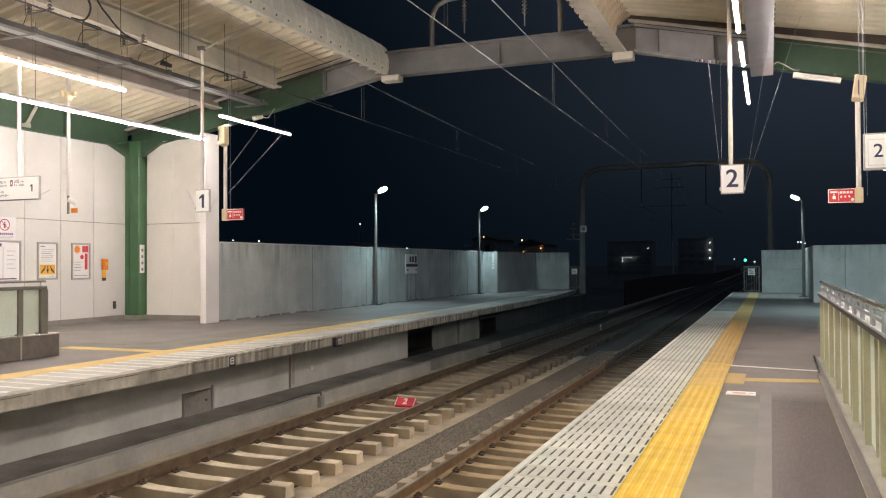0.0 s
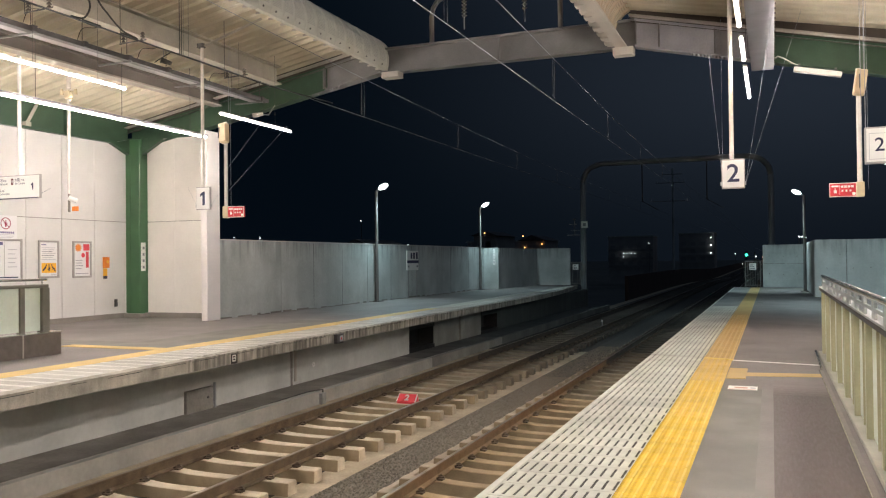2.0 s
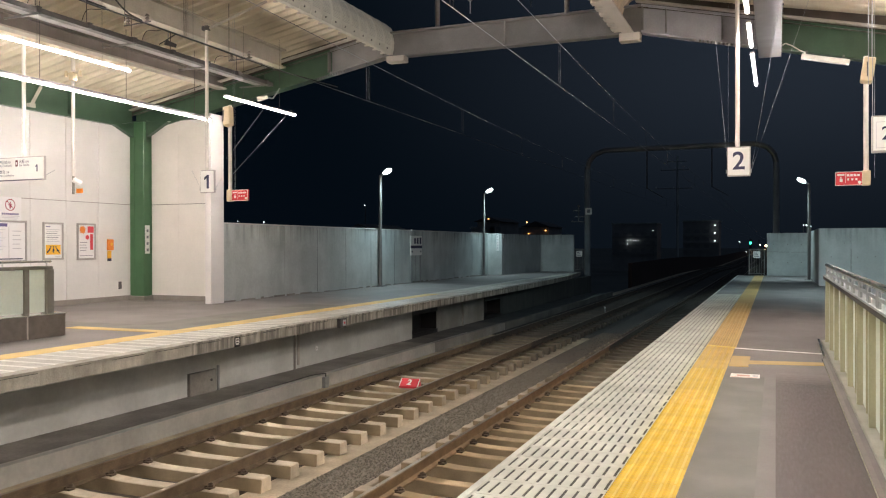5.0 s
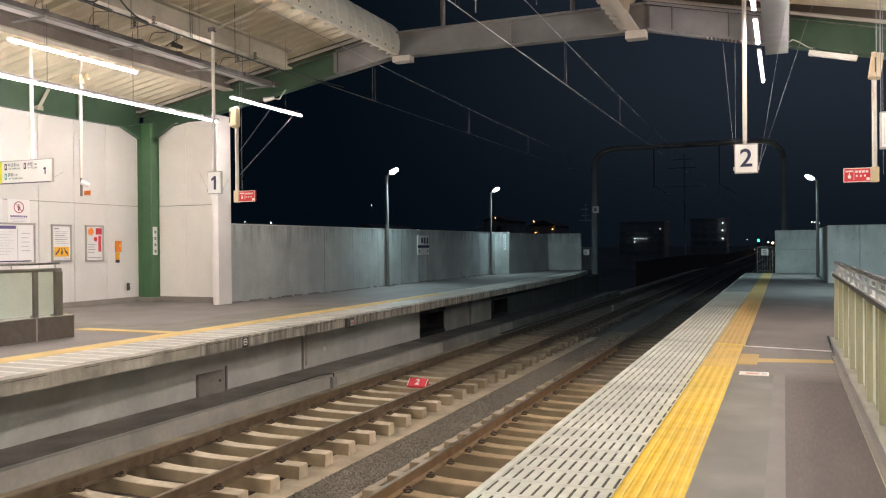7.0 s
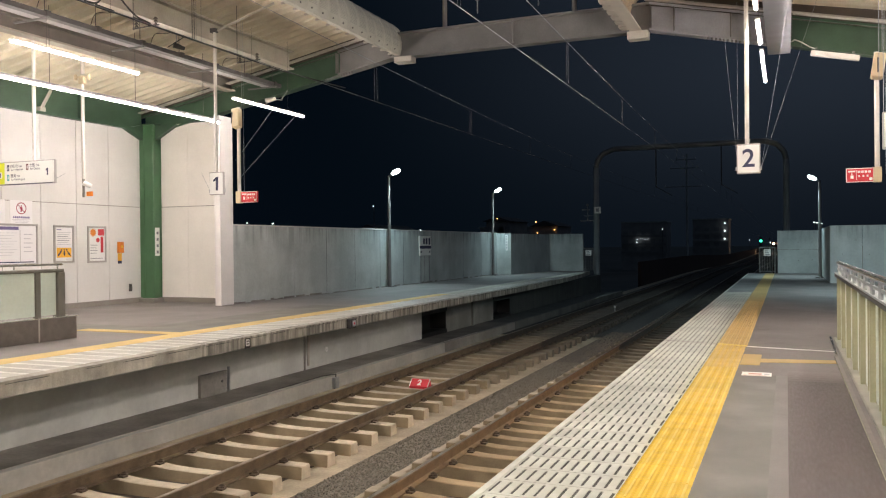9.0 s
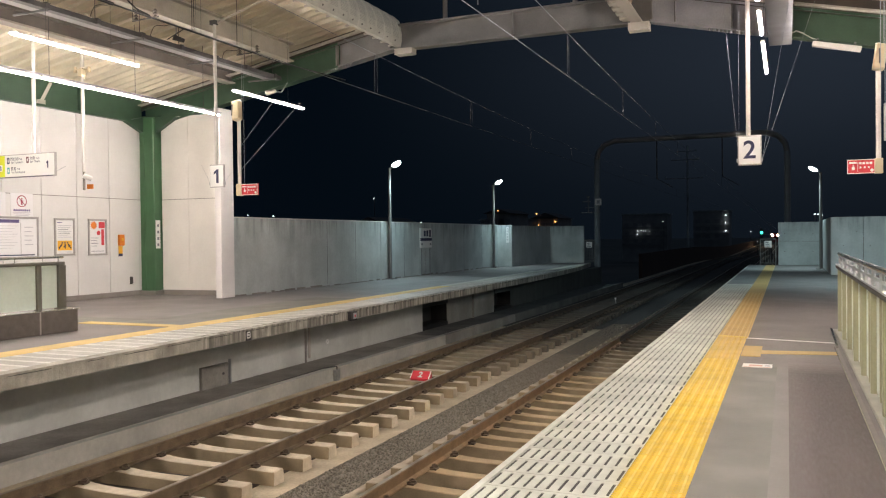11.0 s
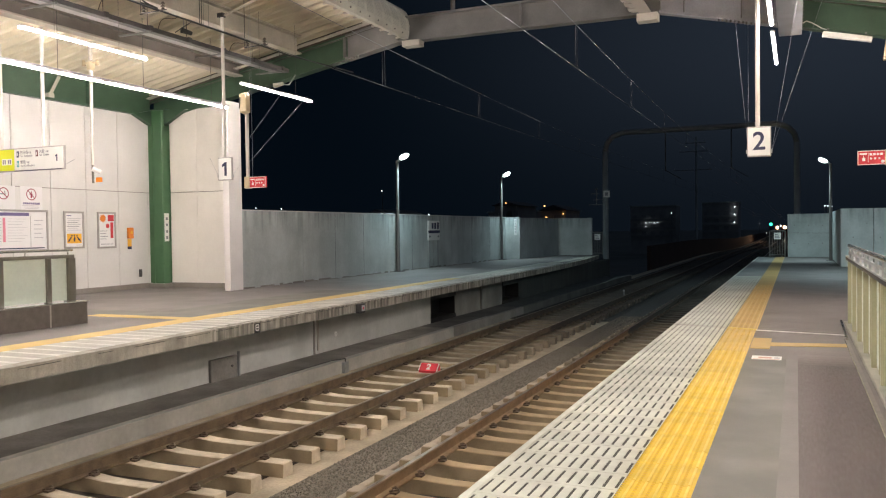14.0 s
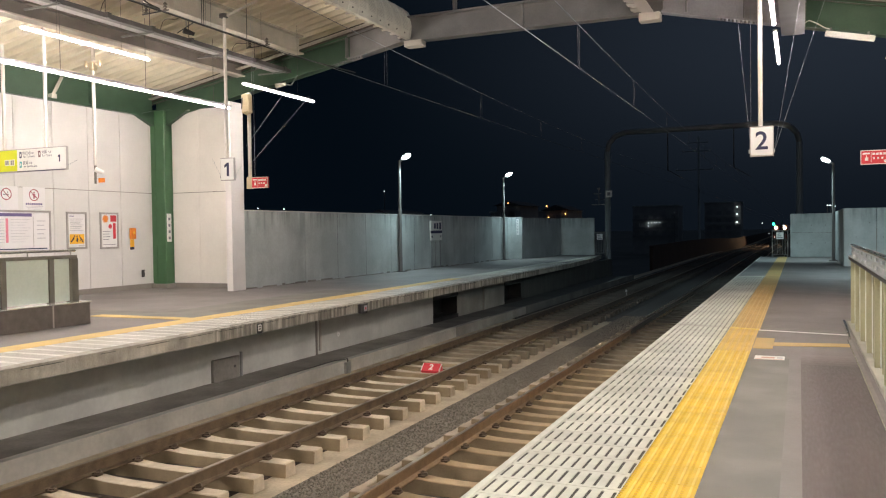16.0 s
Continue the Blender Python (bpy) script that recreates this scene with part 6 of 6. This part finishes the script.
part("loop", pipe(bmesh.new(), bend([(-11, 10.55, 5.83), (-11.02, 10.85, 5.88), (-11.08, 11.05, 6.15), (-11.14, 11.0, 6.45), (-11.2, 11.0, 7.0)]), 0.018, 6), M_BLACK, fd, "black looped cable", True)
part("loop", pipe(bmesh.new(), bend([(-11, 12.1, 5.83), (-11.0, 11.75, 5.88), (-11.08, 11.5, 6.1), (-11.14, 11.25, 6.4), (-11.2, 11.15, 7.0)]), 0.018, 6), M_BLACK, fd, "black looped cable", True)
for y, dz in ((11.3, 0.32), (14.3, 0.28), (16.8, 0.25), (12.6, 0.3)):
    part("drop_wire", pipe(bmesh.new(), bend([(-13.0, y, 6.1), (-12.95, y + 0.12, 6.1 + dz), (-12.6, y + 0.2, 6.12 + dz), (-12.3, y + 0.35, 6.8)]), 0.007, 5), M_BLACK, tr, "black branch wire", True)
for y in (13.3, 13.36):
    part("drop_wire", rod(bmesh.new(), (-11.0, y, 5.80), (-11.0, y, 7.1), 0.008, 5), M_BLACK, fd)
br = thing("sign_pole_brace", (-11.7, 14.95, 6.5), "off-white steel brace for the sign pole", "brace")
part("arm", rod(bmesh.new(), (-11.75, 14.95, 6.42), (-10.6, 15.6, 7.1), 0.03), M_PALESTEEL, br)
part("clamp", boxed(-11.84, -11.68, 14.89, 15.01, 6.40, 6.50, 0.01), M_DARKSTEEL, br)
fl = thing("floodlight", (-13.25, 19.25, 5.7), "small pale floodlight on an arm below the green beam", "floodlight", "floodlights")
part("head", rod(bmesh.new(), (-13.36, 19.2, 5.68), (-13.10, 19.3, 5.74), 0.075, 12, 0.05), M_PALESTEEL, fl, "", True)
part("arm", pipe(bmesh.new(), [(-13.15, 19.28, 5.72), (-12.95, 19.35, 5.70), (-12.8, 19.45, beam_low(-12.8) + 0.03)], 0.014, 6), M_GALV, fl)
for x, y, z in ((-13.2, 15.4, 6.36),):
    cl = thing("floodlight", (x, y, z), "small dark floodlight on an arm under the roof", "floodlight", "floodlights")
    part("head", rod(bmesh.new(), (x, y - 0.1, z), (x + 0.15, y + 0.1, z - 0.06), 0.07, 12, 0.045), M_DARKSTEEL, cl, "", True)
    part("arm", rod(bmesh.new(), (x, y - 0.3, z - 0.1), (x, y + 0.25, z + 0.26), 0.012, 6), M_DARKSTEEL, cl)
    part("bracket", rod(bmesh.new(), (x, y, z), (x, y, deck_z(x) + 0.03), 0.012, 6), M_GALV, cl)
# ---- overhead line ----
for x, name in ((T1, "1"), (T2, "2")):
    ol = thing("overhead_line", (x, 20, 4.3), f"overhead contact wire with droppers above track {name}", "overhead line", "overhead lines")
    ys = [-40, 0, 20, 40, 60, 85, 110, 135, 160, 250, 500]
    part("contact_wire", pipe(bmesh.new(), [(x, y, 4.30 + drop(y)) for y in ys], 0.005, 6), M_COPPER if x == T1 else M_WIRE, ol)

    def sag(y):
        if y < 49.4:
            return min(5.7, 4.755 + 0.00071 * (y - 33) ** 2)
        k = ((y - 49.4) % 50) / 50
        return 4.76 + 0.18 * (2 * k - 1) ** 2 + drop(y)

    part("messenger_wire", pipe(bmesh.new(), [(x, -30 + 5 * i, sag(-30 + 5 * i)) for i in range(60)], 0.005, 6), M_WIRE, ol)
    y = 3.6
    while y < 100:
        for o in (0, 0.10):
            part("dropper", rod(bmesh.new(), (x, y + o, 4.30 + drop(y)), (x, y + o, sag(y + o)), 0.0025, 5), M_COPPER, ol)
        y += 5.0
for x, lean in ((-8.1, 1), (-4.7, -1)):
    ps = thing("wire_support", (x, BEAM_Y, 7.2), "grey curved steel post for the overhead line on the beam", "wire support", "wire supports")
    part("post", pipe(bmesh.new(), [(x, BEAM_Y, 7.2), (x, BEAM_Y, 7.95), (x + 0.05 * lean, BEAM_Y, 8.15), (x + 0.17 * lean, BEAM_Y, 8.32), (x + 0.42 * lean, BEAM_Y, 8.42), (x + 0.9 * lean, BEAM_Y, 8.44)], 0.06, 10), M_GREYSTEEL, ps, "", True)
    for k in range(6):
        part("insulator_disc", rod(bmesh.new(), (x + 0.9 * lean, BEAM_Y, 8.30 - 0.09 * k), (x + 0.9 * lean, BEAM_Y, 8.26 - 0.09 * k), 0.07, 12, 0.03), M_GREYSTEEL, ps)
    part("hanger", rod(bmesh.new(), (x + 0.9 * lean, BEAM_Y, 8.45), (x + 0.9 * lean, BEAM_Y, 7.5), 0.015, 6), M_GALV, ps)

# ---- beyond the platforms ----
def mast_portal(y, x0, x1, top):
    m = thing("catenary_portal", ((x0 + x1) / 2, y, BED_Z + drop(y)), "grey tubular overhead line portal across both tracks", "catenary portal", "catenary portals")
    z = BED_Z + drop(y)
    for x in (x0, x1):
        part("mast", rod(bmesh.new(), (x, y, z - 0.4), (x, y, top - 1.1), 0.19, 14, 0.17), M_MAST, m, "grey tubular mast", True)
    pts = [(x0, y, top - 1.1), (x0 + 0.12, y, top - 0.6), (x0 + 0.45, y, top - 0.22), (x0 + 1.1, y, top), (x1 - 1.1, y, top), (x1 - 0.45, y, top - 0.22), (x1 - 0.12, y, top - 0.6), (x1, y, top - 1.1)]
    part("arch", pipe(bmesh.new(), pts, 0.16, 12), M_GREYSTEEL, m, "rounded cross tube", True)
    for x in (T1, T2):
        part("drop_arm", rod(bmesh.new(), (x, y, top), (x, y, 4.9 + drop(y)), 0.035), M_DARKSTEEL, m)
        part("steady_arm", rod(bmesh.new(), (x, y, 4.95 + drop(y)), (x + 0.9, y, 4.4 + drop(y)), 0.02), M_DARKSTEEL, m)
    return m


mp = mast_portal(49.4, -10.6, 0.02, 7.3)
pl = part("mast_plate", boxed(-10.66, -10.28, 49.1, 49.14, 3.45, 3.85, 0.005), M_SIGN, mp, "white square plate")
part("print_bar", boxed(-10.56, -10.38, 49.09, 49.1, 3.55, 3.75), M_GREYINK, pl)
bk = thing("mast_bracket", (-11.4, 48.9, 3.1), "small steel brackets beside the mast", "bracket")
for a, b, z, h in ((-11.55, -10.75, 3.03, 0.05), (-11.33, -10.75, 3.32, 0.035), (-11.45, -10.96, 3.69, 0.05)):
    part("arm", boxed(a, b, 49.2, 49.26, z - h / 2, z + h / 2), M_GREYSTEEL, bk)
part("stem", rod(bmesh.new(), (-11.1, 49.23, 3.0), (-11.1, 49.23, 3.95), 0.025), M_GREYSTEEL, bk)
part("lamp_box", boxed(-11.18, -11.02, 49.12, 49.26, 3.93, 4.03, 0.01), M_GREYSTEEL, bk)

sg = thing("railway_signal", (-1.9, 112, 0), "railway signal showing green beyond the platform", "railway signal")
part("post", rod(bmesh.new(), (-2.0, 112.2, BED_Z - 0.6), (-2.0, 112.2, 2.2), 0.08), M_DARKSTEEL, sg)
part("board", boxed(-3.17, -2.86, 112, 112.08, 1.1, 2.3, 0.03), M_BLACK, sg, "black signal board")
part("bracket", boxed(-2.95, -1.95, 112.1, 112.2, 1.55, 1.63), M_DARKSTEEL, sg)
part("green_lens", rod(bmesh.new(), (-3.0, 111.95, 1.82), (-3.0, 112.0, 1.82), 0.16, 16), G_GREEN, sg, "glowing green lens")
part("hood", outline([(111.7, 2.02), (111.7, 2.04), (112.0, 2.06), (112.0, 2.02)], -3.15, -2.87), M_BLACK, sg)

up = thing("utility_pole", (-12.8, 120, -8), "dark utility pole with cross arms", "utility pole")
part("pole", rod(bmesh.new(), (-12.9, 120, -8), (-12.9, 120, 14.2), 0.2, 12, 0.13), M_CONCRETE, up)
for z, a, b in ((9.6, -16.0, -10.8), (12.2, -15.2, -11.2), (13.4, -14.4, -11.6)):
    part("cross_arm", boxed(a, b, 119.85, 119.95, z - 0.06, z + 0.06), M_GALV, up)
    for x in (a + 0.15, (a + b) / 2, b - 0.15):
        part("insulator", rod(bmesh.new(), (x, 119.9, z + 0.06), (x, 119.9, z + 0.35), 0.07, 8, 0.04), M_SIGN, up)


def lit_house(x, y, w, d, top, lights, label, glow_mat):
    """A dark gabled house with a few lit lamps; top: the eaves' height."""
    h = thing("house", (x, y, -8), label, "house", "town houses")
    part("wall", boxed(x - w / 2, x + w / 2, y, y + d, -8, top), M_HOUSE, h)
    part("roof", prism([(x - w / 2 - 0.4, top), (x, top + w * 0.22), (x + w / 2 + 0.4, top)], y - 0.4, y + d + 0.4), M_ROOFTILE, h, "dark gabled roof")
    for k in range(3):
        wx = x - w / 2 + w * (k + 0.5) / 3
        win = part("window", boxed(wx - 0.7, wx + 0.7, y - 0.05, y + 0.02, top - 1.9, top - 0.7), M_WINDOW, h, "dark window")
        part("window_frame", boxed(wx - 0.03, wx + 0.03, y - 0.08, y - 0.05, top - 1.9, top - 0.7), M_GALV, win)
    for lx, lz, r in lights:
        bm = bmesh.new()
        bmesh.ops.create_uvsphere(bm, u_segments=10, v_segments=6, radius=r, matrix=Matrix.Translation((lx, y - 0.35, lz)))
        part("wall_lamp", bm, glow_mat, h, "small glowing wall lamp")
        part("lamp_arm", rod(bmesh.new(), (lx, y - 0.3, lz), (lx, y + 0.05, lz), 0.03, 6), M_DARKSTEEL, h)


lit_house(-32.6, 95, 2.8, 8, 4.5, [(-32.43, 4.83, 0.09)], "dark house with a warm porch lamp", G_WARM)
lit_house(-36.4, 130, 4.2, 9, 4.6, [(-37.82, 5.35, 0.11), (-34.68, 4.01, 0.09), (-37.54, 3.49, 0.09)], "dark house with warm and pale lamps", G_WARM)
lit_house(-37.0, 70, 5, 8, 2.6, [(-36.78, 3.0, 0.10), (-36.4, 3.05, 0.10)], "dark house with a small lit gable lamp", G_WARM)


def flats(x, y, w, floors, base, pitch, label, lamps, dim):
    """A block of flats: storeys of windows, an open stair with lamps."""
    b = thing("apartment_building", (x, y, -8), label, "apartment building", "apartment buildings")
    top = base + pitch * floors + 1.0
    part("wall", boxed(x - w / 2, x + w / 2, y, y + 12, -8, top), M_HOUSE, b)
    part("roof", boxed(x - w / 2 - 0.3, x + w / 2 + 0.3, y - 0.3, y + 12.3, top, top + 0.4), M_CONCRETE, b)
    for f in range(floors):
        z = base + pitch * f
        for k in range(int(w / 3.2)):
            wx = x - w / 2 + 1.6 + 3.2 * k
            lit = (f * 7 + k * 5 + int(abs(x))) % 6 == 0 and dim
            part("window", boxed(wx - 0.8, wx + 0.8, y - 0.06, y + 0.02, z - 0.6, z + 0.8), G_WINDOW if lit else M_WINDOW, b, "dim lit window" if lit else "dark window")
        part("balcony", boxed(x - w / 2, x + w / 2, y - 1.0, y - 0.9, z - 1.3, z - 0.5), M_HOUSE, b)
    for lx, lz, r in lamps:
        bm = bmesh.new()
        bmesh.ops.create_uvsphere(bm, u_segments=10, v_segments=6, radius=r, matrix=Matrix.Translation((lx, y - 1.3, lz)))
        part("stair_lamp", bm, G_COOL, b, "small white stair lamp")
    return b


flats(-24.4, 300, 12, 3, 1.0, 2.6, "dark apartment block with a column of stair lamps", [(-19.55, 8.35, 0.2), (-19.58, 5.81, 0.2), (-19.62, 3.05, 0.2)], False)
flats(-47.5, 301, 16, 3, -0.5, 2.9, "dark apartment block with a row of white lamps", [(-49.7, 3.3, 0.15), (-48.6, 3.3, 0.10), (-47.6, 3.3, 0.09), (-46.8, 3.28, 0.12), (-45.7, 3.27, 0.09), (-49.76, 2.07, 0.15)], False)
flats(-66, 210, 22, 3, -3.5, 2.9, "dark unlit apartment block beyond the viaduct", [], False)


def track_lamp(x, y, z, r, material, label):
    s = thing("trackside_lamp", (x, y, -8), label, "lamp", "trackside lamps")
    part("post", rod(bmesh.new(), (x, y + 0.2, -8), (x, y + 0.2, z), 0.06, 8), M_DARKSTEEL, s)
    bm = bmesh.new()
    bmesh.ops.create_uvsphere(bm, u_segments=10, v_segments=6, radius=r, matrix=Matrix.Translation((x, y, z)))
    part("bulb", bm, material, s, "small glowing bulb")


for x, y, z, r in ((-41.15, 60, 3.66, 0.06), (-43.85, 60, 3.78, 0.045), (-40.64, 90, 3.5, 0.06), (-62.62, 120, 8.2, 0.07)):
    track_lamp(x, y, z, r, G_COOL, "small white town lamp on a thin post")
track_lamp(-11.2, 290, 2.57, 0.14, G_COOL, "small white lamp on a post beyond the station")
for x, y, z, r in ((-1.66, 100, 1.6, 0.07), (-4.7, 150, 0.39, 0.04), (-39.4, 290, 6.5, 0.10)):
    track_lamp(x, y, z, r, G_COOL, "small white lamp on a thin post beyond the station")
track_lamp(4.58, 160, 5.09, 0.10, G_COOL, "small white lamp on a post beyond the walls")
track_lamp(5.05, 160, 5.05, 0.10, G_COOL, "small white lamp on a post beyond the walls")
track_lamp(5.8, 160, 4.87, 0.08, G_COOL, "small white lamp on a post beyond the walls")

# ---- the coming train ----
def railcar(at, lead):
    """A commuter car, 20 m long; its front faces -y and its origin lies on the rail head under the front."""
    c = thing("train_car", at, "maroon and cream train car with lit headlights on the far track" if lead else "maroon and cream train car coupled behind", "train car", "train cars")
    x, y, z = at
    body = [(-1.38, 0.95), (-1.40, 1.6), (-1.40, 2.75), (-1.30, 3.25), (-0.95, 3.55), (-0.45, 3.68), (0.45, 3.68), (0.95, 3.55), (1.30, 3.25), (1.40, 2.75), (1.40, 1.6), (1.38, 0.95)]
    part("body", prism([(x + a, z + b) for a, b in body], y, y + 19.8), M_TRAIN, c, "maroon body shell")
    part("skirt", boxed(x - 1.3, x + 1.3, y + 0.4, y + 19.4, z + 0.55, z + 0.95), M_DARKSTEEL, c)
    for side in (-1, 1):
        part("cream_band", boxed(x + side * 1.402 - 0.006, x + side * 1.402 + 0.006, y + 0.1, y + 19.7, z + 2.45, z + 2.75), M_CREAM, c, "cream band")
        for k in range(7):
            part("side_window", boxed(x + side * 1.405 - 0.008, x + side * 1.405 + 0.008, y + 1.2 + 2.6 * k, y + 2.9 + 2.6 * k, z + 1.75, z + 2.45), M_SCREEN, c)
    for k in (2.6, 16.8):
        bogie = part("bogie", boxed(x - 1.0, x + 1.0, y + k - 1.4, y + k + 1.4, z + 0.35, z + 0.6), M_DARKSTEEL, c)
        for w in (-1.05, 1.05):
            for side in (-0.75, 0.75):
                part("wheel", rod(bmesh.new(), (x + side - 0.06, y + k + w, z + 0.43), (x + side + 0.06, y + k + w, z + 0.43), 0.43, 20), M_RUST, bogie)
    if lead:
        for a in (-0.92, 0.0, 0.92):
            part("windscreen", boxed(x + a - 0.36, x + a + 0.36, y - 0.02, y + 0.02, z + 1.85, z + 2.75, 0.01), M_SCREEN, c, "dark windscreen")
        for a in (-0.79, 0.79):
            # Oversized glowing disc stands in for the halo round the lamp.
            lamp = part("headlight", rod(bmesh.new(), (x + a, y - 0.06, z + 3.08), (x + a, y + 0.05, z + 3.08), 0.46, 20), G_HALO, c, "warm glowing disc standing in for the headlight's halo")
            part("headlight_lens", rod(bmesh.new(), (x + a, y - 0.07, z + 3.08), (x + a, y - 0.06, z + 3.08), 0.13, 20), G_TRAIN, lamp, "glowing warm headlight lens")
        for a in (-1.05,):
            part("marker_light", rod(bmesh.new(), (x + a, y - 0.05, z + 1.3), (x + a, y + 0.02, z + 1.3), 0.06, 14), G_MARKER, c, "small glowing marker light")
        part("coupler", boxed(x - 0.18, x + 0.18, y - 0.6, y, z + 0.7, z + 1.0, 0.02), M_DARKSTEEL, c)
    return c


def train_y(t):
    return 172.0 + 20.0 * (16.0 - t)


cars = [(railcar((T2, train_y(0) + 20.4 * k, RAIL_Z + drop(train_y(0))), k == 0), 20.4 * k) for k in range(4)]


def motions():
    for car, behind in cars:
        walk(car, [(t, pose(T2, train_y(t) + behind, RAIL_Z + drop(train_y(t) + behind))) for t in (0.0, 4.0, 8.0, 12.0, 14.0, 16.0)])


motions()
